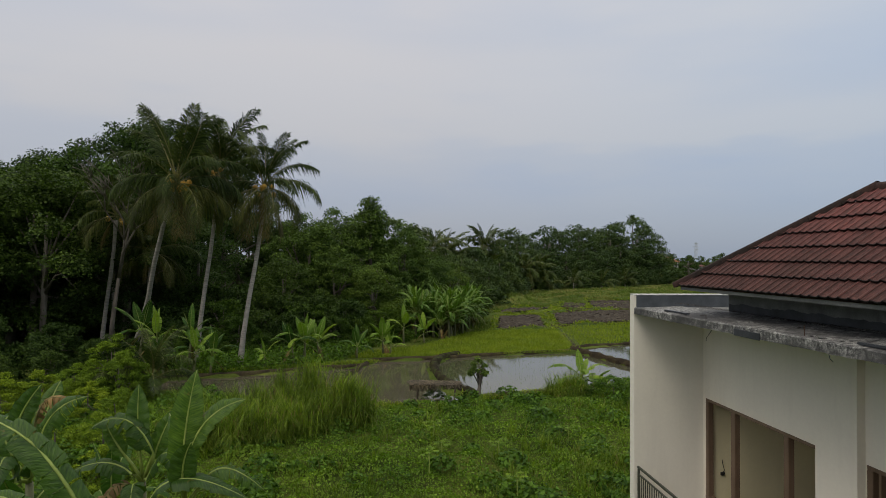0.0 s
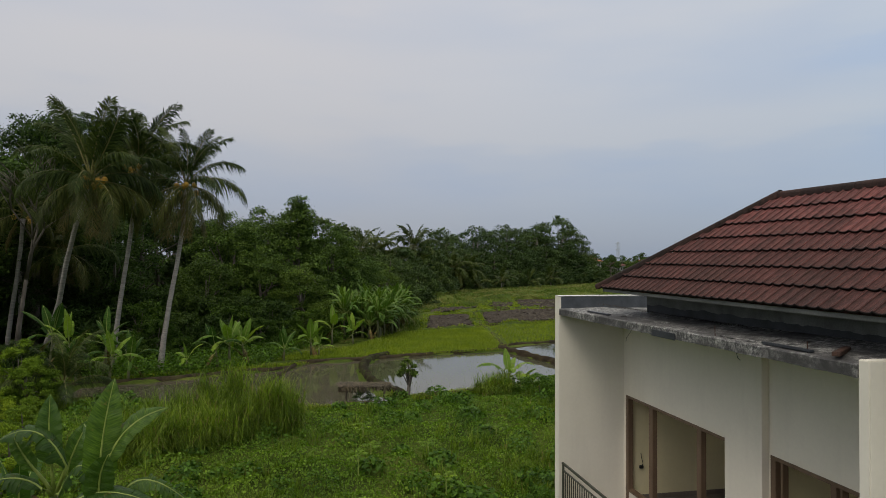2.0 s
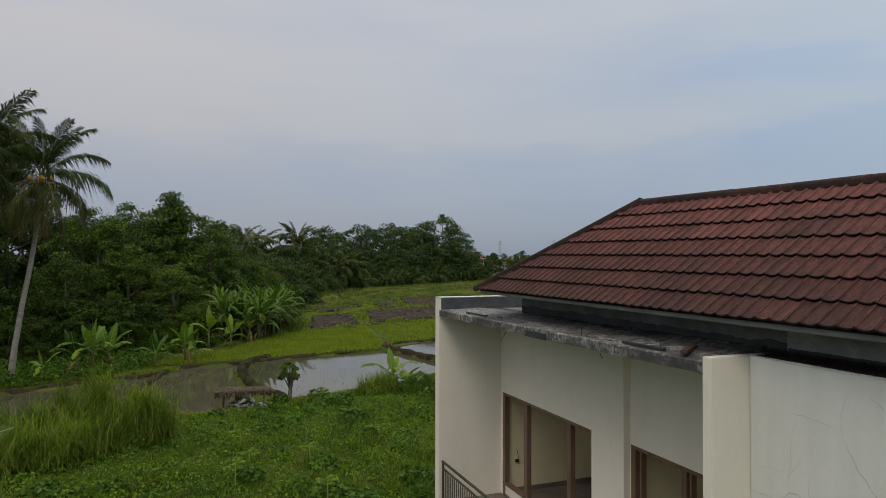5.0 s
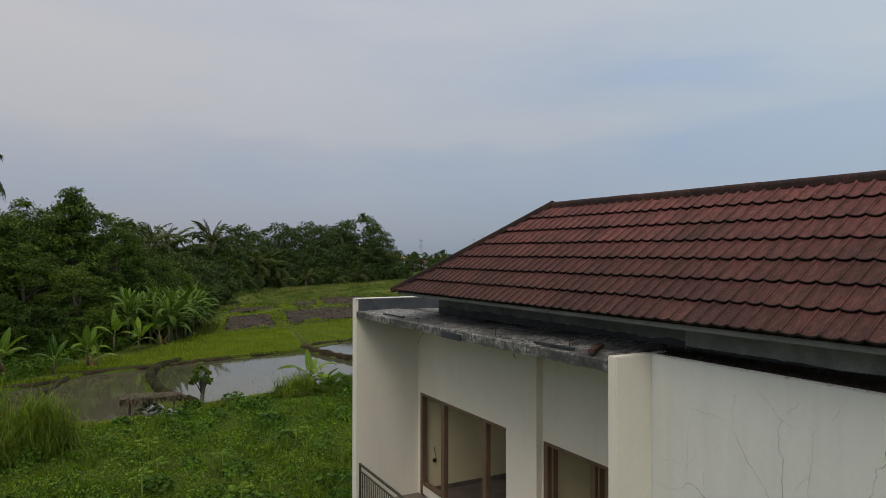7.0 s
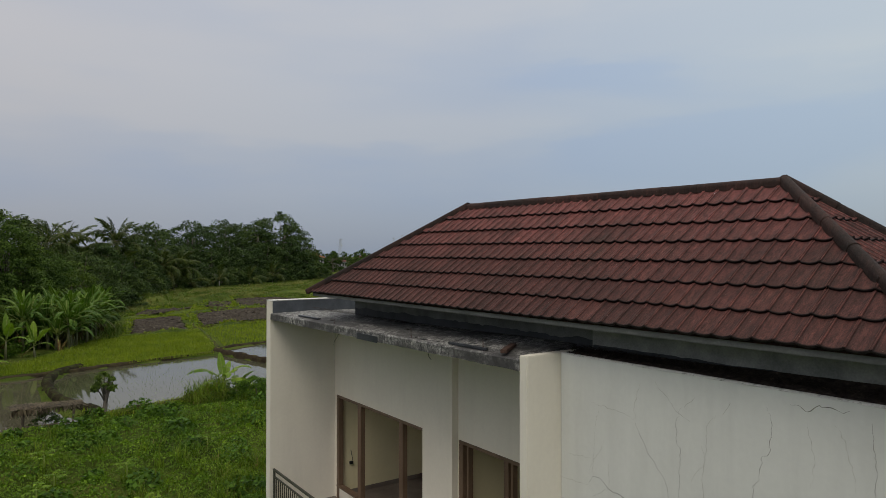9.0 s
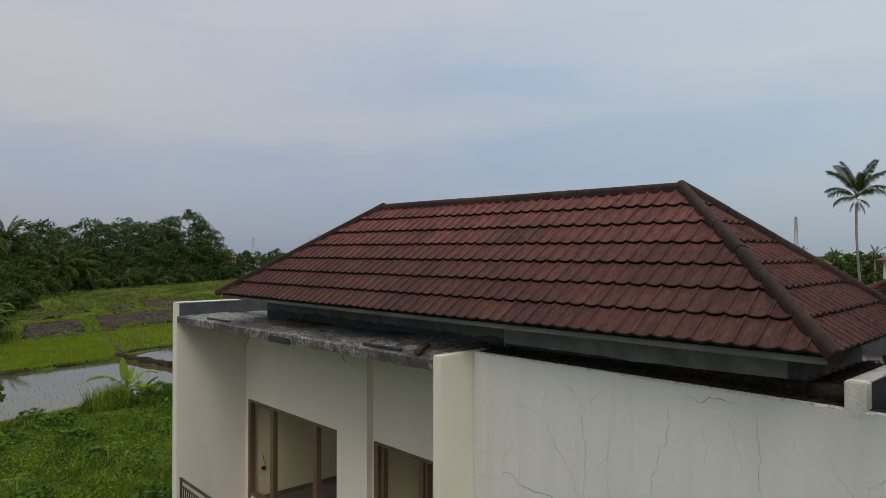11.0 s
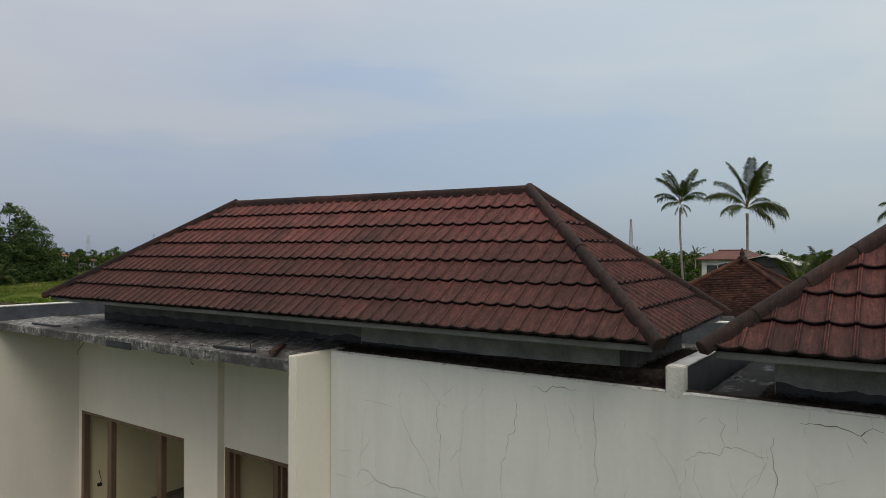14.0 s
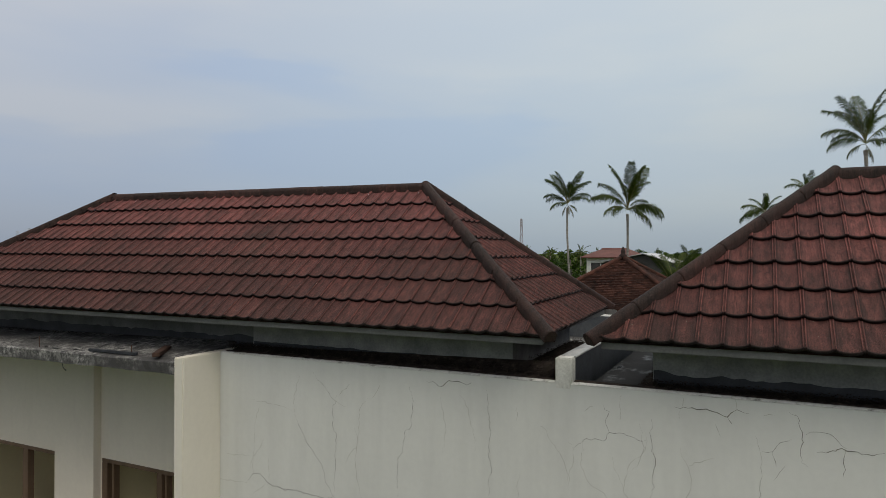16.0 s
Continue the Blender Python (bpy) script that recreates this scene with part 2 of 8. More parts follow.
M_plaster = plaster_mat("cream_plaster", (0.672, 0.685, 0.662), (0.63, 0.642, 0.622), (0.57, 0.58, 0.562))
M_plaster_warm = plaster_mat("warm_plaster", (0.73, 0.70, 0.62), (0.70, 0.67, 0.59), (0.65, 0.62, 0.55))
M_window_wall = plaster_mat("window_wall_plaster", (0.79, 0.735, 0.635), (0.76, 0.705, 0.61), (0.72, 0.665, 0.575))
M_room = plaster_mat("beige_room_plaster", (0.73, 0.66, 0.43), (0.69, 0.62, 0.40), (0.64, 0.57, 0.37))
M_whitepaint = weathered("white_parapet_paint", [(0.35, (0.60, 0.60, 0.57)), (0.65, (0.72, 0.72, 0.69))], 3, rough=0.8)
M_coping = weathered("rubbed_grey_paint", [(0.34, (0.20, 0.215, 0.23)), (0.5, (0.36, 0.375, 0.39)), (0.66, (0.50, 0.51, 0.51))], 5, rough=0.75, stretch=(0.4, 1, 1))
M_edge = weathered("bare_white_edge", [(0.34, (0.30, 0.30, 0.28)), (0.46, (0.70, 0.70, 0.67))], 9, rough=0.9)
M_proof = weathered("grey_waterproofing", [(0.3, (0.040, 0.046, 0.054)), (0.55, (0.072, 0.082, 0.096)), (0.75, (0.125, 0.134, 0.145))], 2.2, rough=0.55, bump=0.3)
M_bitumen = weathered("black_bitumen", [(0.3, (0.022, 0.025, 0.031)), (0.7, (0.052, 0.057, 0.067))], 3, rough=0.5)
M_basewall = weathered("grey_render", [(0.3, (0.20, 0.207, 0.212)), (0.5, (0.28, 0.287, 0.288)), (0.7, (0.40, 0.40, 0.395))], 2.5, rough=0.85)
M_basedark = weathered("dark_grey_render", [(0.3, (0.13, 0.134, 0.138)), (0.7, (0.23, 0.234, 0.235))], 2.5, rough=0.85)
M_fascia = weathered("grey_fascia", [(0.35, (0.125, 0.128, 0.126)), (0.65, (0.185, 0.186, 0.183))], 2.0, rough=0.6)
M_soffit = weathered("white_soffit", [(0.35, (0.5, 0.5, 0.48)), (0.65, (0.6, 0.6, 0.58))], 2.0, rough=0.8)


def slab_mat():
    """Old concrete, black with mould in blots and runs, bare and pale between."""
    m, nt, b, _ = node_mat("mouldy_concrete")
    col = ramp(nt, spot(nt, 10.0, 9, 0.80), [(0.40, (0.022, 0.022, 0.023)), (0.48, (0.10, 0.10, 0.099)), (0.55, (0.27, 0.27, 0.26)), (0.65, (0.50, 0.495, 0.47))])
    runs = spot(nt, 24, 6, 0.75, (1, 1, 0.25))
    col = blend(nt, grey(nt, runs, 0.53, 0.72), col, (0.035, 0.035, 0.036))
    col = blend(nt, grey(nt, spot(nt, 1.1, 5, 0.65, (1, 0.5, 1), shift=4), 0.45, 0.62), col, (0.045, 0.044, 0.045))
    nt.links.new(col, b.inputs["Base Color"])
    b.inputs["Roughness"].default_value = 0.75
    relief(nt, b, spot(nt, 30, 5, 0.7), 0.5, 0.015)
    return m


M_slab = slab_mat()
M_debris = weathered("leaf_litter", [(0.35, (0.026, 0.021, 0.018)), (0.6, (0.068, 0.054, 0.046)), (0.72, (0.14, 0.108, 0.088))], 12, rough=0.95, bump=0.8, dist=0.03)


def tile_mat(name, red, dark, moss, ribbed=False):
    """Painted concrete tiles: faded red, sooty in patches, tile by tile."""
    m, nt, b, _ = node_mat(name)
    col = ramp(nt, spot(nt, 0.8, 5, 0.6), [(0.12, moss), (0.32, dark), (0.52, red)] if ribbed else [(0.40, moss), (0.55, dark), (0.75, red)])
    streak = spot(nt, 9, 5, 0.7, (0.3, 1, 0.3))
    col = blend(nt, grey(nt, streak, 0.50, 0.86), col, moss)
    o = nt.nodes.new("ShaderNodeObjectInfo").outputs["Random"]
    col = blend(nt, 1.0, col, ramp(nt, o, [(0, (0.78, 0.79, 0.80)), (0.6, (1, 1, 1)), (0.93, (1.08, 1.06, 1.04)), (1, (1.38, 1.36, 1.36))]), "MULTIPLY")
    fine = spot(nt, 95, 3, 0.8)
    col = blend(nt, 1.0, col, ramp(nt, spot(nt, 14, 5, 0.75, (0.55, 1, 0.55), shift=5), [(0.32, (0.52, 0.52, 0.53)), (0.62, (1.18, 1.15, 1.14))]), "MULTIPLY")
    col = blend(nt, 1.0, col, ramp(nt, spot(nt, 42, 4, 0.7, (0.12, 1, 0.12), shift=2), [(0.34, (0.66, 0.66, 0.66)), (0.66, (1.36, 1.34, 1.33))]), "MULTIPLY")
    col = blend(nt, 1.0, col, ramp(nt, fine, [(0.30, (0.36, 0.36, 0.36)), (0.70, (1.70, 1.66, 1.63))]), "MULTIPLY")
    col = blend(nt, grey(nt, spot(nt, 38, 2, 0.5, shift=9), 0.735, 0.79), col, (0.20, 0.17, 0.15))
    if ribbed:  # lighter and pinker near the ridge, darker towards the eaves
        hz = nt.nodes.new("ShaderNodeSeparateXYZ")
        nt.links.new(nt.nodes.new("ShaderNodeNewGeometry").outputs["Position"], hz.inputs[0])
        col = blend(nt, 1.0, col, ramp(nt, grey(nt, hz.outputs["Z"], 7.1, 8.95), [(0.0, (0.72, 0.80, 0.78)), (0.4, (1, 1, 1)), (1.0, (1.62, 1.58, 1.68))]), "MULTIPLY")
    if ribbed:  # worn paint on ribs, dark lines beside them, step shadow coloured along the nose
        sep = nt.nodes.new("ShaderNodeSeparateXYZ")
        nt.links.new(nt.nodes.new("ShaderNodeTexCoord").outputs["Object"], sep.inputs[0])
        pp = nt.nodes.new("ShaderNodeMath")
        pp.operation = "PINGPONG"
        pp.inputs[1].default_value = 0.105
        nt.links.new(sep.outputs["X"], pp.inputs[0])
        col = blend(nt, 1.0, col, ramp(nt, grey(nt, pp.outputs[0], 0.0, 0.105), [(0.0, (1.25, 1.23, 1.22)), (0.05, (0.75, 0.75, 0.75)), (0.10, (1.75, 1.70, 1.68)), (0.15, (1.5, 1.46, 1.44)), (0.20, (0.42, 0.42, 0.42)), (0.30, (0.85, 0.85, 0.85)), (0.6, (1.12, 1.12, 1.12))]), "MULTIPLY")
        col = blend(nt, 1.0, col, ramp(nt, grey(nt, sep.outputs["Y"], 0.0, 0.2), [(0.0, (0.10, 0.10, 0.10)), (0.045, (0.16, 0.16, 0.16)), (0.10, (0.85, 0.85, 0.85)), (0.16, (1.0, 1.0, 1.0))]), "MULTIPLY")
    nt.links.new(col, b.inputs["Base Color"])
    b.inputs["Roughness"].default_value = 0.7
    b.inputs["Specular IOR Level"].default_value = 0.25
    relief(nt, b, fine, 0.6, 0.008)
    return m


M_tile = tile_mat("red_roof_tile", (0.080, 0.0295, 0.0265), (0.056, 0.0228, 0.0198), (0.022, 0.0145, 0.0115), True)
M_ridge = tile_mat("sooty_ridge_tile", (0.058, 0.024, 0.019), (0.034, 0.017, 0.014), (0.020, 0.0125, 0.0105))
M_clay = weathered("clay_tile", [(0.3, (0.020, 0.012, 0.010)), (0.5, (0.050, 0.023, 0.017)), (0.75, (0.088, 0.037, 0.026))], 1.6, rough=0.85, rand=0.2, island=0.6, grain=(0.6, 1.3))
M_frame = weathered("brown_window_timber", [(0.3, (0.11, 0.070, 0.045)), (0.7, (0.19, 0.125, 0.082))], 3, rough=0.6, stretch=(1, 1, 0.2))
M_rail = weathered("olive_painted_steel", [(0.3, (0.045, 0.048, 0.036)), (0.7, (0.075, 0.078, 0.06))], 5, rough=0.45, bump=0.1)
M_rust = weathered("rusty_steel", [(0.3, (0.03, 0.018, 0.014)), (0.7, (0.09, 0.045, 0.03))], 20, rough=0.8)
M_floor = weathered("dusty_floor", [(0.3, (0.13, 0.105, 0.09)), (0.7, (0.22, 0.185, 0.16))], 1.5, rough=0.7)
M_black = weathered("black_plastic", [(0.3, (0.012, 0.012, 0.013)), (0.7, (0.02, 0.02, 0.02))], 10, rough=0.5)
M_crack = weathered("crack_shadow", [(0.3, (0.08, 0.078, 0.07)), (0.7, (0.25, 0.245, 0.22))], 8, rough=0.95, bump=0)
M_hair = weathered("hairline_crack", [(0.3, (0.34, 0.34, 0.31)), (0.7, (0.50, 0.50, 0.45))], 5, rough=0.95, bump=0)


def ground_mat():
    """Grass and weeds with bare soil between, patchy at several sizes."""
    m, nt, b, _ = node_mat("weedy_ground")
    col = ramp(nt, spot(nt, 0.22, 6, 0.6), [(0.3, (0.034, 0.056, 0.010)), (0.5, (0.068, 0.100, 0.017)), (0.72, (0.13, 0.148, 0.034))])
    col = blend(nt, grey(nt, spot(nt, 0.9, 5, 0.65, shift=7), 0.60, 0.74), col, (0.060, 0.048, 0.026))
    col = blend(nt, 1.0, col, ramp(nt, spot(nt, 9, 4, 0.7), [(0.3, (0.55, 0.6, 0.6)), (0.7, (1.35, 1.3, 1.2))]), "MULTIPLY")
    nt.links.new(col, b.inputs["Base Color"])
    b.inputs["Roughness"].default_value = 0.9
    b.inputs["Specular IOR Level"].default_value = 0.05
    relief(nt, b, spot(nt, 7, 6, 0.7), 1.0, 0.15)
    return m


def water_mat(name, tint, ripples):
    m, nt, b, _ = node_mat(name)
    col = ramp(nt, spot(nt, 0.6, 5, 0.6), [(0.35, tuple(c * 0.7 for c in tint)), (0.65, tint)])
    nt.links.new(col, b.inputs["Base Color"])
    b.inputs["Roughness"].default_value, b.inputs["IOR"].default_value = 0.04, 1.33
    b.inputs["Specular IOR Level"].default_value = 0.7
    relief(nt, b, spot(nt, 3.5, 3, 0.5), ripples, 0.01)
    return m


M_ground = ground_mat()
M_water = water_mat("paddy_water", (0.080, 0.080, 0.050), 0.05)
M_mud = water_mat("muddy_water", (0.095, 0.086, 0.060), 0.18)
M_soil = weathered("ploughed_soil", [(0.3, (0.024, 0.020, 0.016)), (0.52, (0.052, 0.043, 0.034)), (0.64, (0.10, 0.085, 0.066)), (0.72, (0.22, 0.20, 0.165))], 3.4, grain=(0.45, 1.5), grain_scale=9, rough=0.95, bump=1.0, dist=0.08)
M_bund = weathered("earth_bund", [(0.36, (0.028, 0.021, 0.013)), (0.48, (0.05, 0.045, 0.018)), (0.6, (0.07, 0.115, 0.02))], 1.2, grain=(0.6, 1.3), grain_scale=10, rough=0.95, bump=1.0, dist=0.06)
M_bank = weathered("dark_wet_bank", [(0.36, (0.020, 0.016, 0.011)), (0.5, (0.042, 0.032, 0.020)), (0.7, (0.07, 0.062, 0.026))], 1.2, grain=(0.6, 1.3), grain_scale=10, rough=0.9, bump=1.0, dist=0.06)
M_mudbank = weathered("grassy_mud_bank", [(0.40, (0.016, 0.013, 0.008)), (0.54, (0.030, 0.027, 0.011)), (0.70, (0.055, 0.080, 0.016))], 2.0, grain=(0.55, 1.3), grain_scale=12, rough=0.95, bump=1.0, dist=0.06)
M_bark = weathered("grey_bark", [(0.3, (0.075, 0.065, 0.052)), (0.7, (0.19, 0.17, 0.145))], 2.5, rough=0.9, stretch=(1, 1, 0.3), bump=0.8, dist=0.03)
M_palmbark = weathered("palm_bark", [(0.3, (0.17, 0.16, 0.145)), (0.7, (0.34, 0.32, 0.29))], 4.0, rough=0.9, stretch=(0.5, 0.5, 3), bump=0.8, dist=0.02)
M_leaf = foliage("forest_leaf", (0.019, 0.041, 0.009), (0.092, 0.150, 0.028), through_light=0.22)
# darker copy of M_leaf; in the wood it also carries the inner shade
M_leaf_deep = foliage("deep_green_leaf", (0.011, 0.026, 0.006), (0.050, 0.088, 0.017), through_light=0.22)
M_leaf_light = foliage("light_leaf", (0.050, 0.094, 0.008), (0.190, 0.275, 0.022))
M_leaf_mid = foliage("mid_green_leaf", (0.020, 0.044, 0.006), (0.062, 0.110, 0.014))
M_weed_dark = foliage("dark_weed_leaf", (0.030, 0.072, 0.009), (0.095, 0.180, 0.021), 0.5, 0.3)
M_palmleaf = foliage("palm_leaflet", (0.016, 0.030, 0.009), (0.064, 0.090, 0.023), 0.55, 0.2, gloss=0.12)
M_palmold = foliage("ageing_palm_leaflet", (0.024, 0.034, 0.009), (0.070, 0.082, 0.021), 0.55, 0.22)
M_palmdry = foliage("dry_palm_leaflet", (0.060, 0.052, 0.020), (0.125, 0.105, 0.042), 0.55, 0.25)
M_rachis = weathered("yellow_leaf_stalk", [(0.3, (0.075, 0.078, 0.018)), (0.7, (0.16, 0.145, 0.035))], 6, rough=0.5)
# greyer and bluer than the near leaves, with distance haze mixed into the colour
M_leaf_belt = foliage("belt_leaf", (0.017, 0.034, 0.012), (0.068, 0.108, 0.032), through_light=0.2)
M_banana = broad_leaf("banana_leaf", (0.024, 0.062, 0.011), (0.060, 0.126, 0.021))
M_banana_near = veined_leaf("veined_banana_leaf", (0.024, 0.066, 0.010), (0.082, 0.160, 0.024))
M_banana_grove = broad_leaf("grove_banana_leaf", (0.045, 0.100, 0.014), (0.105, 0.190, 0.028))
M_banana_light = broad_leaf("young_banana_leaf", (0.10, 0.175, 0.022), (0.18, 0.29, 0.035))
M_midrib = weathered("pale_midrib", [(0.3, (0.16, 0.22, 0.04)), (0.7, (0.27, 0.33, 0.075))], 6, rough=0.45)
M_stem = weathered("banana_stem", [(0.3, (0.055, 0.065, 0.025)), (0.7, (0.13, 0.13, 0.055))], 5, rough=0.6, stretch=(1, 1, 0.2))
M_dry = foliage("dead_leaf", (0.085, 0.055, 0.026), (0.17, 0.12, 0.06), 0.8, 0.15, gloss=0.2)
M_grass = foliage("reed_grass", (0.072, 0.120, 0.012), (0.235, 0.312, 0.038), 0.5, 0.42, old=(0.24, 0.195, 0.075))
M_weed = foliage("weed_leaf", (0.043, 0.099, 0.010), (0.146, 0.242, 0.028), 0.5, 0.34, patch=(0.150, 0.225, 0.025))
M_weed_light = foliage("young_weed_leaf", (0.070, 0.14, 0.014), (0.155, 0.25, 0.028), 0.5, 0.3)
M_rice = foliage("young_rice", (0.165, 0.230, 0.014), (0.29, 0.345, 0.034), 0.5, 0.35, old=(0.22, 0.22, 0.05))
M_seedling = foliage("rice_seedling", (0.07, 0.11, 0.024), (0.13, 0.18, 0.045), 0.5, 0.3)
M_bent = foliage("pale_bent_grass", (0.060, 0.110, 0.015), (0.165, 0.215, 0.042), 0.6, 0.3, old=(0.28, 0.24, 0.11), patch=(0.27, 0.255, 0.10))
M_nut = weathered("ripe_coconut", [(0.3, (0.30, 0.17, 0.02)), (0.7, (0.52, 0.31, 0.05))], 6, rough=0.5, rand=0.3)
M_thatch = foliage("grey_thatch", (0.028, 0.024, 0.020), (0.14, 0.122, 0.10), 0.9, 0.1, gloss=0.15)
M_pole = weathered("grey_pole", [(0.3, (0.08, 0.065, 0.05)), (0.7, (0.17, 0.14, 0.11))], 8, rough=0.9)
M_whitewall = weathered("white_wall", [(0.3, (0.32, 0.32, 0.32)), (0.7, (0.42, 0.42, 0.42))], 1.5, rough=0.8)
M_redroof = weathered("faded_red_roof", [(0.3, (0.09, 0.036, 0.030)), (0.7, (0.15, 0.062, 0.052))], 1.0, rough=0.8, rand=0.2)
M_orange = weathered("orange_roof", [(0.3, (0.26, 0.09, 0.045)), (0.7, (0.40, 0.15, 0.08))], 1.0, rough=0.8, rand=0.2)
M_metalroof = weathered("pale_sheet_roof", [(0.3, (0.42, 0.43, 0.44)), (0.7, (0.58, 0.59, 0.60))], 1.0, rough=0.5)
# pylon steel, paled so the distance haze sits in its colour
M_steel = weathered("hazed_steel_lattice", [(0.3, (0.34, 0.36, 0.38)), (0.7, (0.44, 0.46, 0.48))], 1.0, rough=0.6)


def wet_mat():
    """A black coated roof floor, part dry and part under a film of rain."""
    m, nt, b, _ = node_mat("wet_bitumen_floor")
    pool = grey(nt, spot(nt, 1.5, 4, 0.6, (1, 2.2, 1), shift=1.3), 0.52, 0.66)
    col = ramp(nt, spot(nt, 3.0, 5, 0.65), [(0.35, (0.010, 0.009, 0.009)), (0.6, (0.022, 0.021, 0.022)), (0.75, (0.06, 0.06, 0.063))])
    nt.links.new(col, b.inputs["Base Color"])
    nt.links.new(ramp(nt, pool, [(0.0, (0.85,) * 3), (1.0, (0.22,) * 3)]), b.inputs["Roughness"])
    relief(nt, b, spot(nt, 5, 4, 0.6), 0.06, 0.01)
    return m


M_wet = wet_mat()
M_mast = weathered("red_mast_paint", [(0.3, (0.22, 0.17, 0.17)), (0.7, (0.32, 0.27, 0.27))], 1.0, rough=0.6)
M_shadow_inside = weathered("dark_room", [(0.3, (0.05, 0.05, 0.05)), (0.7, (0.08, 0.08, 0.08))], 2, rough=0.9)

# ---- builders ----
def mesh_ob(name, verts, faces, mats, parent=None, label="", smooth=False, mat_index=None):
    me = bpy.data.meshes.new(name)
    me.from_pydata([tuple(v) for v in verts], [], [tuple(f) for f in faces])
    for m in mats if isinstance(mats, (list, tuple)) else [mats]:
        me.materials.append(m)
    if mat_index is not None:
        me.polygons.foreach_set("material_index", np.asarray(mat_index, dtype=np.int32))
    if smooth:
        me.polygons.foreach_set("use_smooth", np.ones(len(me.polygons), dtype=bool))
    me.update()
    ob = new(name, me)
    if parent is not None:
        ob.parent = parent
    if label:
        ob["label"] = label
    return ob


def quads_ob(name, v, mats, parent=None, label="", per=4, mat_index=None):
    """A mesh of loose faces with `per` corners each, from an array (n, per, 3)."""
    v = np.asarray(v, dtype=np.float32)
    n = len(v)
    me = bpy.data.meshes.new(name)
    me.vertices.add(n * per)
    me.vertices.foreach_set("co", v.reshape(-1))
    me.loops.add(n * per)
    me.loops.foreach_set("vertex_index", np.arange(n * per, dtype=np.int32))
    me.polygons.add(n)
    me.polygons.foreach_set("loop_start", np.arange(0, n * per, per, dtype=np.int32))
    for m in mats if isinstance(mats, (list, tuple)) else [mats]:
        me.materials.append(m)
    if mat_index is not None:
        me.polygons.foreach_set("material_index", np.asarray(mat_index, dtype=np.int32))
    me.update(calc_edges=True)
    ob = new(name, me)
    if parent is not None:
        ob.parent = parent
    if label:
        ob["label"] = label
    return ob


def part(name, bm, material, parent=None, label="", smooth=False):
    me = bpy.data.meshes.new(name)
    bm.to_mesh(me)
    bm.free()
    for m in material if isinstance(material, (list, tuple)) else [material]:
        me.materials.append(m)
    if smooth:
        me.polygons.foreach_set("use_smooth", np.ones(len(me.polygons), dtype=bool))
    ob = new(name, me)
    if parent is not None:
        ob.parent = parent
    if label:
        ob["label"] = label
    return ob


def thing(name, label, category, group="", kind="", at=(0, 0, 0)):
    ob = new(name)
    ob.location = at
    return tagged(ob, label, category, group, kind)


def box_bm(x0, x1, y0, y1, z0, z1, bevel=0.0, bm=None):
    bm = bm or bmesh.new()
    r = bmesh.ops.create_cube(bm, size=1.0, matrix=Matrix.Translation(((x0 + x1) / 2, (y0 + y1) / 2, (z0 + z1) / 2)) @ Matrix.Diagonal((x1 - x0, y1 - y0, z1 - z0, 1)))
    if bevel:
        edges = list({e for v in r["verts"] for e in v.link_edges})
        bmesh.ops.bevel(bm, geom=edges, offset=bevel, segments=2, affect="EDGES")
    return bm


def box(name, x0, x1, y0, y1, z0, z1, material, parent=None, label="", bevel=0.008):
    return part(name, box_bm(x0, x1, y0, y1, z0, z1, bevel), material, parent, label)


def tube(points, radii, sides=8, cap=True):
    """Verts and faces of a tapered tube along points."""
    pts = [Vector(p) for p in points]
    verts, faces = [], []
    for k, p in enumerate(pts):
        d = (pts[min(k + 1, len(pts) - 1)] - pts[max(k - 1, 0)]).normalized()
        a = d.orthogonal().normalized() if abs(d.z) < 0.95 else Vector((1, 0, 0))
        a = (a - d * a.dot(d)).normalized()
        b = d.cross(a)
        for s in range(sides):
            w = 2 * math.pi * s / sides
            verts.append(p + (a * math.cos(w) + b * math.sin(w)) * radii[k])
    for k in range(len(pts) - 1):
        for s in range(sides):
            s2 = (s + 1) % sides
            faces.append((k * sides + s, k * sides + s2, (k + 1) * sides + s2, (k + 1) * sides + s))
    if cap:
        faces.append(tuple(range(sides))[::-1])
        faces.append(tuple((len(pts) - 1) * sides + s for s in range(sides)))
    return verts, faces


def join_parts(pieces):
    verts, faces = [], []
    for v, f in pieces:
        n = len(verts)
        verts += list(v)
        faces += [tuple(i + n for i in g) for g in f]
    return verts, faces


def step(a, b, v):
    t = np.clip((v - a) / (b - a), 0, 1)
    return t * t * (3 - 2 * t)


def inside(poly, x, y):
    x, y = np.asarray(x, float), np.asarray(y, float)
    r = np.zeros(x.shape, bool)
    for (x0, y0), (x1, y1) in zip(poly, poly[1:] + poly[:1]):
        if y0 != y1:
            r ^= ((y0 > y) != (y1 > y)) & (x < (x1 - x0) * (y - y0) / (y1 - y0) + x0)
    return r


def scatter(rng, poly, n, avoid=()):
    """n random places inside a polygon and outside others."""
    p = np.array(poly)
    lo, hi = p.min(0), p.max(0)
    got = np.zeros((0, 2))
    for _ in range(40):
        q = lo + (hi - lo) * rng.random((n * 2, 2))
        ok = inside(poly, q[:, 0], q[:, 1])
        for other in avoid:
            ok &= ~inside(other, q[:, 0], q[:, 1])
        got = np.concatenate([got, q[ok]])
        if len(got) >= n:
            break
    return got[:n]


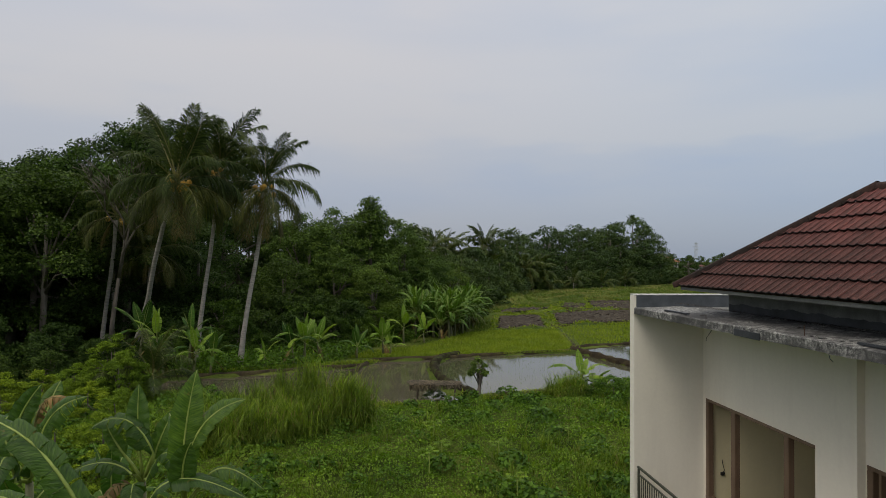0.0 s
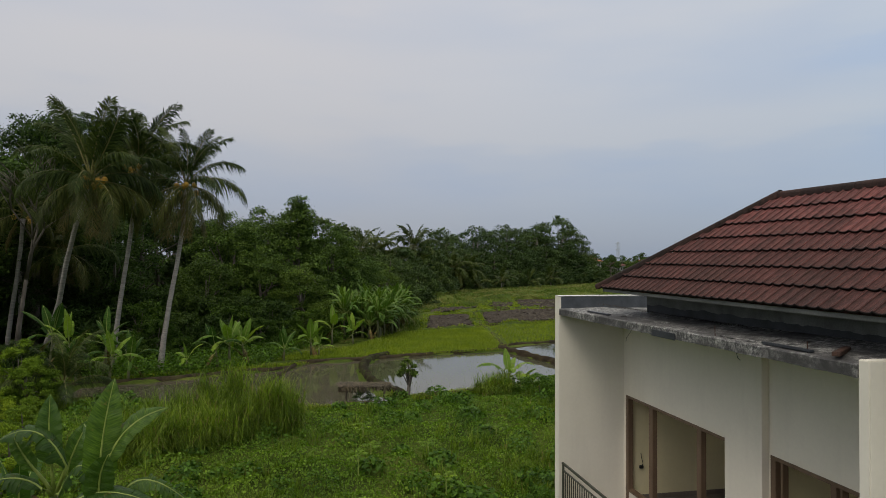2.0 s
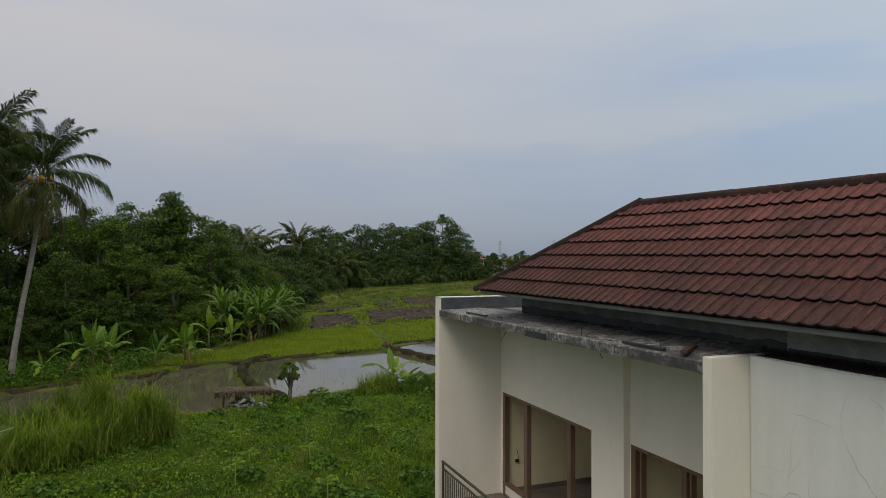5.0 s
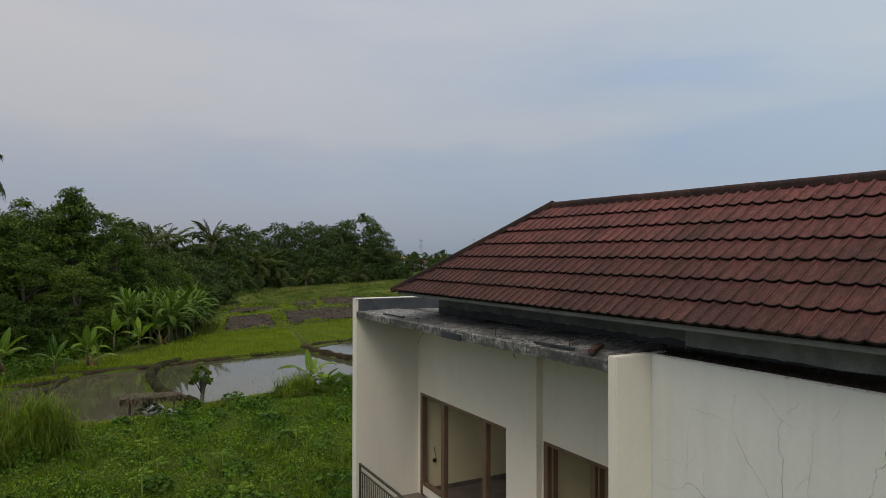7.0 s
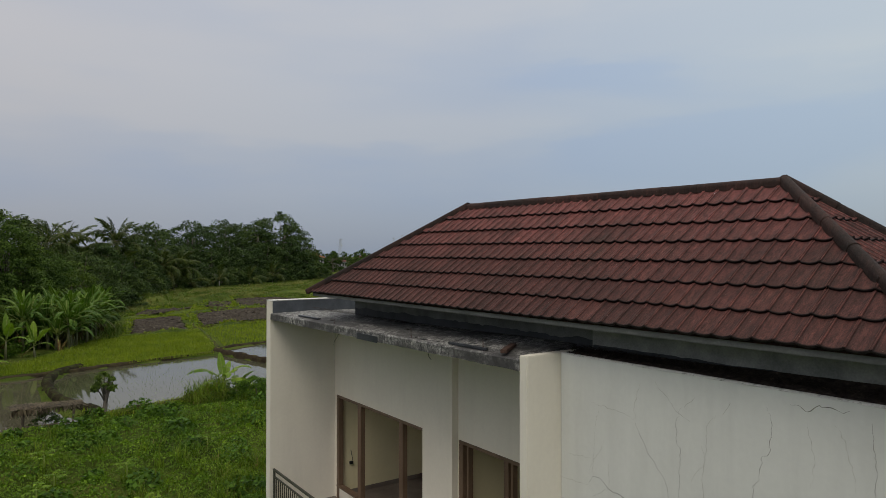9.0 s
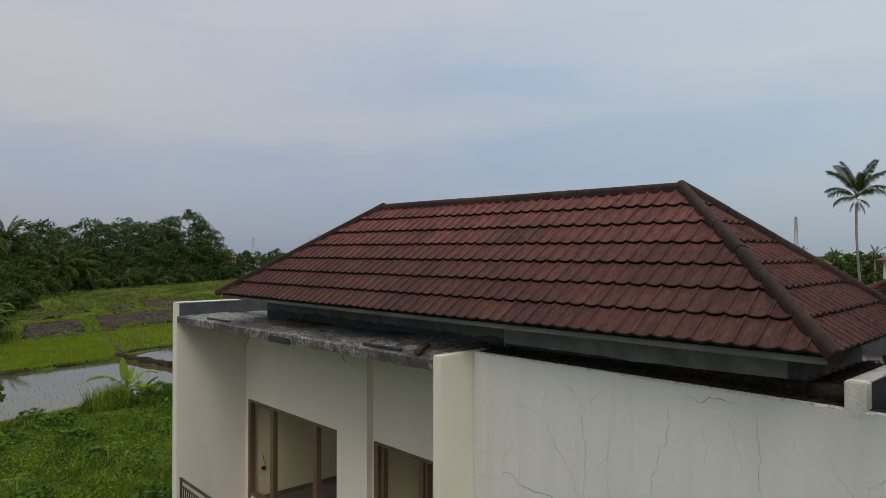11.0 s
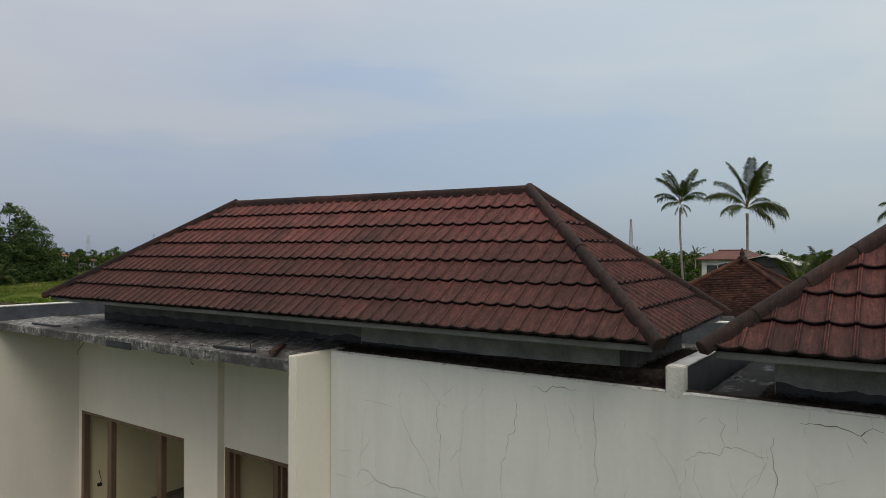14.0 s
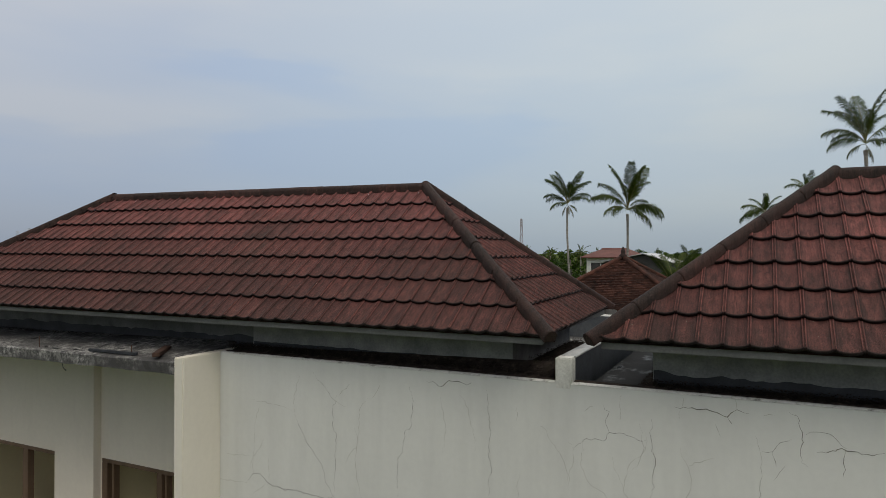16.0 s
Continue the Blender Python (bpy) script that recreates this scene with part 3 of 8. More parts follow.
def leaf_quads(rng, centres, length, width, up=0.5, lean=None):
    """Diamond leaves at the centres, facing mostly upwards or outwards."""
    n = len(centres)
    nrm = rng.normal(size=(n, 3))
    nrm /= np.linalg.norm(nrm, axis=1, keepdims=True)
    nrm[:, 2] += up * 2
    if lean is not None:
        nrm += lean
    nrm /= np.linalg.norm(nrm, axis=1, keepdims=True) + 1e-9
    t = np.cross(nrm, rng.normal(size=(n, 3)))
    t /= np.linalg.norm(t, axis=1, keepdims=True) + 1e-9
    b = np.cross(nrm, t)
    ln = (length * (0.7 + 0.6 * rng.random(n)))[:, None] / 2
    wd = ln * width
    return np.stack([centres - t * ln, centres + b * wd - nrm * wd * 0.3, centres + t * ln, centres - b * wd - nrm * wd * 0.3], 1)


def leaf_tris(rng, centres, length, width, up=0.5, lean=None):
    """Pointed leaves of three corners each."""
    q = leaf_quads(rng, centres, length, width, up, lean)
    return np.stack([q[:, 1] * 0.8 + q[:, 0] * 0.2, q[:, 2], q[:, 3] * 0.8 + q[:, 0] * 0.2], 1)


def blade_tris(rng, base, height, width, lean, seg=2):
    """Arching grass blades; returns quads, the last of which end in a point."""
    n = len(base)
    hgt = height * (0.6 + 0.7 * rng.random(n))
    ang = rng.random(n) * 2 * math.pi
    way = np.stack([np.cos(ang), np.sin(ang), np.zeros(n)], 1)
    side = np.stack([-np.sin(ang), np.cos(ang), np.zeros(n)], 1) * (width * (0.7 + 0.6 * rng.random(n)))[:, None] / 2
    reach = (lean * (0.3 + 1.0 * rng.random(n)) * hgt)[:, None]
    out = []
    cut = np.linspace(0, 1, seg + 1)
    def place(s):
        up = s - 0.35 * s * s * lean * 1.6
        return base + way * reach * s ** 2 + np.array([0, 0, 1.0]) * (hgt * up)[:, None]
    for a, b in zip(cut[:-1], cut[1:]):
        wa, wb = 1 - 0.9 * a ** 1.5, 1 - 0.97 * b ** 1.5
        pa, pb = place(a), place(b)
        out.append(np.stack([pa - side * wa, pa + side * wa, pb + side * wb, pb - side * wb], 1))
    return np.concatenate(out)


# ---- ground ----
POND = [(4.7, 51.3), (9.5, 52.5), (15.3, 53.6), (16.3, 50.2), (17.4, 45.8), (18.9, 39.8), (15, 39.2), (10.2, 37.9), (5.2, 36.3), (4.1, 38.6), (3.3, 41), (3.0, 44.1), (3.4, 48)]
MUD = [(-14, 42.9), (-9, 44.3), (-5.1, 46.2), (-2.0, 46.9), (-1.1, 49.6), (3.5, 50.6), (2.6, 45.8), (2.5, 41.5), (3.0, 38.4), (3.8, 36.0), (1.1, 34.7), (-1.0, 35.2), (-2.2, 35.7), (-4.1, 36.9), (-9, 38.4), (-14, 40)]
POND2 = [(16.2, 55.0), (21.9, 58.2), (42, 61), (42, 47), (26, 40), (19.4, 39.8), (17.8, 46.0), (16.7, 50.6)]
RICE = [(-3.2, 50.6), (4.2, 52.2), (14.8, 53.9), (15.8, 57), (18.0, 70.4), (11.4, 68.9), (8.1, 67.2), (2.7, 57.6), (-2, 54)]
RICE2 = [(17.0, 57.6), (22.2, 59.4), (44, 63), (44, 80), (28.9, 76.4), (19.2, 72)]
FIELDS = [
    [(25.7, 97.2), (29.0, 95.4), (32.1, 104.2), (28.6, 105.2)],
    [(11.4, 69.8), (17.4, 71.8), (20.0, 86.0), (14.2, 84.3)],
    [(19.3, 74.2), (29.4, 78), (40, 82), (38, 92.5), (29.3, 92), (22.1, 88)],
    [(14.6, 88.6), (19.0, 90.8), (25.2, 97.8), (17.4, 95.6)],
    [(30.4, 95.6), (38, 94.4), (44, 104.4), (41, 110.0), (33.8, 109.6)],
]


def height(x, y):
    """The land: a garden that falls to the houses, level paddies, then terraces rising to the wood."""
    x, y = np.asarray(x, float), np.asarray(y, float)
    r = np.hypot(x, y)
    z = 0.15 - 1.4 * (1 - step(12, 34, y)) * (1 - step(20, 45, x))
    z = z + 1.0 * step(57, 150, y) + 2.0 * step(180, 420, r)
    return z


def hummocks(x, y):
    """Overgrown banks and hollows between the terraces."""
    x, y = np.asarray(x, float), np.asarray(y, float)
    m = step(60, 72, y) * (1 - step(125, 150, y)) * (x > 4)
    for poly in (RICE, RICE2, *FIELDS):
        m = m * ~inside(poly, x, y)
    return m * (0.06 + 0.28 * np.sin(0.55 * x + 0.9 * np.sin(0.23 * y)) * np.sin(0.38 * y + 0.8 * np.sin(0.31 * x)) + 0.07 * np.sin(1.3 * x - 0.7 * y)) + 0.9 * m * np.exp(-((y - 112 - 0.35 * (x - 30)) / 5.0) ** 2) * (0.6 + 0.4 * np.sin(0.4 * x))


def land(x, y):
    z = height(x, y)
    for poly, dz in ((POND, 0.35), (MUD, 0.30), (POND2, 0.2)):
        z = z - dz * inside(poly, x, y)
    return z + hummocks(x, y)


def axis(lo, hi, fine_lo, fine_hi, d):
    near = list(np.arange(fine_lo, fine_hi + d / 2, d))
    out, s = [], d
    v = fine_lo
    while v > lo:
        s *= 1.25
        v -= s
        out.append(max(v, lo))
    up, s, v = [], d, near[-1]
    while v < hi:
        s *= 1.25
        v += s
        up.append(min(v, hi))
    return np.array(out[::-1] + near + up)


def build_ground():
    xs, ys = axis(-4000, 4000, -26, 44, 0.6), axis(-4000, 4000, 8, 130, 0.8)
    gx, gy = np.meshgrid(xs, ys)
    z = land(gx, gy)
    rough = np.array([[noise.noise((x * 0.35, y * 0.35, 0)) for x in xs] for y in ys])
    z = z + 0.07 * rough * (np.hypot(gx, gy) < 160) * ~(inside(POND, gx, gy) | inside(MUD, gx, gy) | inside(POND2, gx, gy))
    v = np.stack([gx, gy, z], -1).reshape(-1, 3)
    w = len(xs)
    i = (np.arange(len(ys) - 1)[:, None] * w + np.arange(w - 1)[None]).reshape(-1)
    f = np.stack([i, i + 1, i + w + 1, i + w], 1)
    me = bpy.data.meshes.new("ground")
    me.from_pydata(v, [], f)
    me.materials.append(M_ground)
    me.polygons.foreach_set("use_smooth", np.ones(len(me.polygons), dtype=bool))
    return tagged(new("ground", me), "weedy green garden ground rising to terraced fields", "ground", kind="structure")


build_ground()


def sheet(name, poly, z, material, label):
    bm = bmesh.new()
    bm.faces.new([bm.verts.new((x, y, z)) for x, y in poly])
    bmesh.ops.triangulate(bm, faces=bm.faces[:])
    return tagged(part(name, bm, material), label, "water", kind="structure")


sheet("water", POND, 0.03, M_water, "flooded rice paddy water reflecting the grey sky")
sheet("water", MUD, 0.02, M_mud, "brown muddy flooded paddy beside the garden")
sheet("water", POND2, 0.12, M_water, "higher flooded paddy behind an earth bund")


def bund(points, width, tall, label, material=M_bund, foot=None):
    """A low bank of earth along a line on the land, or on a foot of its own height in the water."""
    rng = random.Random(len(points) * 7 + int(width * 100))
    pts = []
    for (x0, y0), (x1, y1) in zip(points, points[1:]):
        n = max(2, int(math.hypot(x1 - x0, y1 - y0) / 0.5))
        pts += [(x0 + (x1 - x0) * k / n, y0 + (y1 - y0) * k / n) for k in range(n)]
    pts.append(points[-1])
    prof = [(-0.6, -0.35), (-0.48, 0.35), (-0.3, 0.85), (0.0, 1.0), (0.3, 0.85), (0.48, 0.35), (0.6, -0.35)]
    verts, faces = [], []
    for k, (x, y) in enumerate(pts):
        ax, ay = pts[min(k + 1, len(pts) - 1)][0] - pts[max(k - 1, 0)][0], pts[min(k + 1, len(pts) - 1)][1] - pts[max(k - 1, 0)][1]
        d = math.hypot(ax, ay)
        nx, ny = -ay / d, ax / d
        z = float(height(x, y)) - 0.12 if foot is None else foot
        for s, h in prof:
            s2 = s * width * (1 + 0.25 * (rng.random() - 0.5))
            verts.append((x + nx * s2, y + ny * s2, z + h * tall * (1 + 0.35 * (rng.random() - 0.5))))
    m = len(prof)
    for k in range(len(pts) - 1):
        for s in range(m - 1):
            faces.append((k * m + s, k * m + s + 1, (k + 1) * m + s + 1, (k + 1) * m + s))
    return tagged(mesh_ob("bund", verts, faces, material, smooth=True), label, "earth bank", kind="structure")


bund([(5.47, 52.48), (4.06, 50.89), (3.19, 48.44), (3.03, 45.04), (3.31, 41.87), (3.66, 39.7), (4.41, 37.65), (4.72, 36.26)], 0.62, 0.46, "curved grassy earth bund between two paddies", M_mudbank, -0.03)
bund([(-15, 43.2), (-9, 44.7), (-5.1, 46.6), (-2.1, 47.4), (-1.3, 50.0), (3.6, 51.0), (9.5, 52.9), (15.2, 54.2)], 0.30, 0.24, "earth bund along the edge of the rice", M_bank)
bund([(-1.3, 49.8), (-2.2, 46.8), (-2.9, 43.2), (-3.4, 39.5)], 0.3, 0.22, "thin wet mud line across a paddy", M_bank)
bund([(15.5, 55.0), (16.5, 50.5), (17.6, 46.0), (19.2, 39.5)], 0.34, 0.42, "tall bare earth bund between two paddies", M_bank)
bund([(15.8, 56.0), (21.9, 58.4), (42, 61.4)], 0.28, 0.30, "earth bund along the edge of the rice", M_bank)
bund([(15.6, 55), (16.4, 57.5), (18.4, 70), (18.5, 73), (21.2, 88), (23.5, 92)], 0.5, 0.3, "grassy path bank between terraces")
bund([(28.6, 93.2), (26.5, 96.6), (30, 105)], 0.5, 0.4, "pale earth bank beside a ploughed field")
bund([(42, 93.8), (29, 93.4), (22, 89.4)], 0.6, 0.4, "pale earth bank beside a ploughed field")
bund([(10.8, 69.4), (18.0, 71.4)], 0.4, 0.3, "grassy edge of a terrace")
bund([(18.8, 73.2), (29.4, 77.2), (44, 81.4)], 0.4, 0.3, "grassy edge of a terrace")
bund([(5.2, 36.0), (10.2, 37.6), (15, 39.0), (22, 40.2)], 0.8, 0.3, "grassy edge of the garden along the paddy")


def soil_patch(poly, seed):
    """A ploughed plot of broken clods."""
    p = np.array(poly)
    d = 0.3
    xs, ys = np.arange(p[:, 0].min(), p[:, 0].max(), d), np.arange(p[:, 1].min(), p[:, 1].max(), d)
    gx, gy = np.meshgrid(xs, ys)
    ok = inside(poly, gx, gy)
    rng = np.random.default_rng(seed)
    z = height(gx, gy) + 0.06 + 0.26 * rng.random(gx.shape) * (0.4 + 0.6 * rng.random(gx.shape))
    v = np.stack([gx + 0.1 * rng.normal(size=gx.shape), gy + 0.1 * rng.normal(size=gx.shape), z], -1).reshape(-1, 3)
    w = len(xs)
    f = [(j * w + i, j * w + i + 1, (j + 1) * w + i + 1, (j + 1) * w + i) for j in range(len(ys) - 1) for i in range(w - 1) if ok[j, i] and ok[j, i + 1] and ok[j + 1, i] and ok[j + 1, i + 1]]
    return tagged(mesh_ob("ploughed_field", v, f, M_soil), "dark ploughed plot of dry earth clods", "field", kind="structure")


for k, poly in enumerate(FIELDS):
    soil_patch(poly, 40 + k)

# ---- houses ----
Z_SLAB, Z_FLOOR, Z_BASE = 6.56, 1.55, -1.7
X_EDGE, X_WALL, X_WIN, X_WIN_B = 5.945, 6.57, 7.75, 7.90

house = thing("house", "cream plastered house with red hipped tile roof and open balcony", "house")
neighbour = thing("house", "adjoining cream house with a red hipped tile roof", "house")


def wall_with_holes(name, x, thick, y0, y1, z0, z1, holes, material, parent, label=""):
    """A wall in the plane x, of boxes that leave the holes (y0, y1, z0, z1) open; one mesh."""
    bm = bmesh.new()
    ys = sorted({y0, y1, *[v for h in holes for v in h[:2]]})
    for a, b in zip(ys, ys[1:]):
        cut = sorted([h[2:] for h in holes if h[0] < (a + b) / 2 < h[1]])
        z = z0
        for c, d in cut:
            if c > z:
                box_bm(x, x + thick, a, b, z, c, 0, bm)
            z = d
        if z < z1:
            box_bm(x, x + thick, a, b, z, z1, 0, bm)
    bmesh.ops.remove_doubles(bm, verts=bm.verts[:], dist=1e-4)
    inner = [f for f in bm.faces if all(len(e.link_faces) > 2 for e in f.edges) and abs(f.normal.y) > 0.5]
    bmesh.ops.delete(bm, geom=inner, context="FACES_ONLY")
    return part(name, bm, material, parent, label)


# openings: (y0, y1, z0, z1)
W1 = (11.80, 15.98, 1.60, 4.30)
W2 = (7.0, 10.66, 1.60, 4.29)
wing = box("wing_wall", X_EDGE, 8.0, 16.12, 16.4, Z_BASE, 6.875, M_plaster_warm, house, "cream wing wall closing the balcony", 0.012)
box("wing_wall", 8.0, 11.3, 16.12, 16.4, Z_BASE, 6.875, M_plaster_warm, house)
box("parapet_lining", X_EDGE + 0.06, 11.1, 16.103, 16.122, Z_SLAB - 0.06, 6.86, M_proof, house, "dark grey waterproofed inner face of the parapet", 0)
box("coping", X_EDGE - 0.004, 11.3, 16.10, 16.404, 6.872, 6.888, M_edge, house, "worn white top edge of the parapet", 0.004)
box("wing_wall", X_EDGE, 8.2, 6.48, 6.64, Z_BASE, 6.672, M_plaster_warm, house, "cream end wall of the balcony", 0.012)
wall_with_holes("window_wall", X_WIN, 0.15, 10.70, 16.12, Z_BASE, 6.42, [W1], M_window_wall, house, "cream wall with an unglazed window opening")
wall_with_holes("window_wall", X_WIN_B, 0.15, 6.64, 10.70, Z_BASE, 6.42, [W2], M_window_wall, house, "cream wall with an unglazed door opening")
box("balcony_floor", X_EDGE, X_WIN + 0.2, 6.64, 16.12, Z_FLOOR - 0.18, Z_FLOOR, M_floor, house, "dusty tiled balcony floor")
box("room_wall", X_WIN_B + 0.152, 11.0, 6.645, 6.66, Z_FLOOR, 4.9, M_room, house, "", 0)
box("room_floor", X_WIN + 0.15, 11.2, 6.64, 16.0, Z_FLOOR - 0.15, Z_FLOOR + 0.02, M_floor, house, "brown dusty room floor")
box("room_ceiling", X_WIN_B + 0.152, 11.0, 6.64, 16.0, 4.9, 5.0, M_soffit, house)
box("room_wall", 11.0, 11.15, 6.64, 16.0, Z_FLOOR, 5.0, M_room, house)
box("partition_wall", X_WIN_B + 0.15, 11.0, 10.665, 10.698, Z_FLOOR, 5.0, M_room, house)
box("room_wall", X_WIN + 0.152, 11.0, 15.975, 15.998, Z_FLOOR, 4.9, M_room, house, "", 0)
box("skirting", X_WIN + 0.16, 11.0, 15.955, 15.974, Z_FLOOR + 0.02, Z_FLOOR + 0.14, M_floor, house)
box("skirting", 10.975, 10.998, 10.8, 15.97, Z_FLOOR + 0.02, Z_FLOOR + 0.14, M_floor, house)
box("skirting", 10.975, 10.998, 6.7, 10.6, Z_FLOOR + 0.02, Z_FLOOR + 0.14, M_floor, house)
wall_front = box("outer_wall", X_WALL, X_WALL + 0.15, -13, 6.478, Z_BASE, 6.668, M_plaster, house, "cracked off-white plastered side wall", 0.01)
box("back_wall", 11.15, 11.3, 1.712, 16.0, Z_BASE, 6.95, M_plaster, house)
box("back_wall", 11.15, 11.3, -13, 1.708, Z_BASE, 6.95, M_plaster, neighbour)
box("end_wall", X_WALL, 11.3, -13.2, -13, Z_BASE, 6.95, M_plaster, neighbour)
box("parapet_lining", 11.13, 11.148, -12.9, 15.9, 6.5, 6.93, M_proof, neighbour, "dark grey waterproofed inner face of the parapet", 0)
box("cross_parapet", X_WALL + 0.162, 11.12, 1.665, 1.805, 6.5, 6.905, M_proof, house, "dark grey waterproofed low parapet between two roofs", 0.006)
box("parapet_end", X_WALL - 0.004, X_WALL + 0.16, 1.652, 1.826, 6.60, 6.925, M_whitepaint, house, "white painted end of the low parapet", 0.012)
box("coping", X_WALL + 0.161, 11.12, 1.650, 1.818, 6.906, 6.924, M_coping, house, "rubbed pale grey top of the low parapet", 0.005)


def rough_slab(name, x0, x1, y0, y1, z0, z1, material, parent, label, chip=0.012, seed=3, hump=1.0, fall=0.0, slope=0.0):
    """A slab with a chipped, uneven outer edge, higher by fall at its near end."""
    rng = random.Random(seed)
    n = int((y1 - y0) / 0.12)
    verts, faces = [], []
    for k in range(n + 1):
        y = y0 + (y1 - y0) * k / n
        a, b = chip * rng.random(), chip * rng.random()
        rise = hump * 0.03 * noise.noise((y * 0.7, 0, seed))
        dip, lift = fall * (y - y1) / (y0 - y1), slope * (0.25 + 1.0 * (y - y1) / (y0 - y1))
        ring = [(x0 + a, y, z0 + chip * rng.random()), (x0 + b, y, z1 - 0.012 - chip * rng.random()), (x0 + b + 0.02, y, z1 - 0.004 * rng.random()),
                ((x0 + x1) / 2, y, z1 + rise * 0.6 + lift * 0.45), (x1, y, z1 + rise + 0.02 * hump + lift), (x1, y, z0)]
        verts += [(x, v, z + dip) for x, v, z in ring]
    for k in range(n):
        for s in range(5):
            faces.append((k * 6 + s, k * 6 + s + 1, (k + 1) * 6 + s + 1, (k + 1) * 6 + s))
        faces.append((k * 6 + 5, k * 6, (k + 1) * 6, (k + 1) * 6 + 5))
    faces += [tuple(range(6))[::-1], tuple(n * 6 + s for s in range(6))]
    return mesh_ob(name, verts, faces, material, parent, label)


rough_slab("canopy_slab", X_EDGE - 0.01, 7.10, 6.645, 16.10, Z_SLAB - 0.17, Z_SLAB, M_slab, house, "mould-blackened grey concrete canopy slab", 0.014, 3, 0.4, fall=0.055, slope=0.11)
box("roof_slab", 6.72, 11.13, 1.83, 6.64, 6.35, 6.56, M_slab, house, "", 0)
box("roof_slab", 7.101, 11.13, 6.641, 16.10, 6.35, 6.565, M_slab, house, "", 0)
box("roof_slab", 6.72, 11.13, -12.99, 1.60, 6.35, 6.56, M_wet, neighbour, "", 0)
rough_slab("dirt_bed", X_WALL + 0.066, X_WALL + 0.164, -12.9, 6.46, 6.65, 6.680, M_debris, house, "black rotted dirt on the wall top", 0.010, 31, 0.0)
rough_slab("coping", X_WALL - 0.004, X_WALL + 0.062, -12.9, 6.47, 6.660, 6.677, M_edge, house, "chipped white top edge of the wall", 0.008, 9, 0.0)
# roof base walls
box("roof_base", 6.97, 9.4, 2.44, 6.26, 6.4, 7.22, M_basewall, house, "patchy grey rendered wall under the eaves", 0.006)
box("roof_base", 7.05, 9.4, 6.26, 13.6, 6.4, 7.22, M_basedark, house, "dark grey rendered wall under the eaves", 0.006)
box("roof_base", 6.97, 9.4, -12.2, 0.91, 6.4, 7.22, M_basewall, neighbour, "patchy grey rendered wall under the eaves", 0.006)


def smear(name, x, y0, y1, z0, tall, seed, parent):
    """A brushed coat of bitumen with a ragged upper edge, lying on a wall in the plane x."""
    n = int(abs(y1 - y0) / 0.05)
    verts, faces = [], []
    for k in range(n + 1):
        y = y0 + (y1 - y0) * k / n
        h = tall * (0.85 + 0.28 * noise.noise((y * 0.6, seed, 0)) + 0.16 * noise.noise((y * 2.5, seed, 5)) + 0.12 * noise.noise((y * 9, seed, 5)))
        verts += [(x, y, z0), (x, y, z0 + max(0.02, h))]
    faces = [(2 * k, 2 * k + 1, 2 * k + 3, 2 * k + 2) for k in range(n)]
    ob = mesh_ob(name, verts, faces, M_bitumen, parent, "black brushed bitumen coat")
    mod = ob.modifiers.new("thick", "SOLIDIFY")
    mod.thickness = 0.003
    return ob


smear("bitumen_coat", 7.046, 6.27, 13.58, 6.66, 0.20, 1.0, house)
smear("bitumen_coat", 6.966, 2.46, 6.24, 6.72, 0.075, 2.0, house)
smear("bitumen_coat", 6.966, -12, 0.90, 6.62, 0.18, 3.3, neighbour)


def litter(name, x0, x1, y0, y1, z, n, seed, parent, heap=0.075):
    """Dead leaves and dirt lying in the gutter."""
    rng = np.random.default_rng(seed)
    c = np.stack([x0 + (x1 - x0) * rng.random(n) ** 0.8, y0 + (y1 - y0) * rng.random(n), z + heap * rng.random(n) * np.clip(1.2 - rng.random(n), 0, 1)], 1)
    return tagged(quads_ob(name, leaf_quads(rng, c, 0.026, 0.6, 1.2), M_debris), "black leaf litter in the roof gutter", "leaf litter", kind="stuff")


litter("leaf_litter", 6.74, 6.96, 1.85, 6.5, 6.695, 9000, 5, house)
litter("leaf_litter", 6.74, 9.5, 1.84, 2.42, 6.69, 8000, 6, house)
litter("leaf_litter", 6.74, 6.96, -3.0, 1.0, 6.65, 8000, 7, neighbour)
litter("leaf_litter", 6.80, 7.03, 7.5, 15.8, 6.68, 1500, 8, house, 0.03)
litter("leaf_litter", 6.98, 9.3, 0.92, 1.12, 6.562, 1500, 9, neighbour, 0.01)


rough_slab("dirt_bed", 6.735, 6.962, 1.83, 6.47, 6.60, 6.672, M_debris, house, "black rotted dirt heaped in the gutter", 0.012, 21, 0.4, slope=0.11)
rough_slab("dirt_bed", 6.735, 6.962, -8.0, 1.02, 6.55, 6.655, M_debris, neighbour, "black rotted dirt heaped in the gutter", 0.012, 21, 0.4, slope=0.02)
rough_slab("dirt_bed", 6.963, 9.4, 1.83, 2.43, 6.55, 6.70, M_debris, house, "black rotted dirt in the gutter", 0.012, 22, 0.4)


def window_frame(x, y0, y1, z0, z1, mullions, parent, label):
    f = part("window_frame", box_bm(x - 0.01, x + 0.12, y0, y1, z1 - 0.07, z1, 0.006), M_frame, parent, label)
    box("jamb", x - 0.01, x + 0.12, y1 - 0.14, y1, z0, z1 - 0.07, M_frame, f, "", 0.006)
    for m, w in mullions:
        box("mullion", x + 0.0, x + 0.12, m - w / 2, m + w / 2, z0, z1 - 0.07, M_frame, f, "", 0.006)
    return f


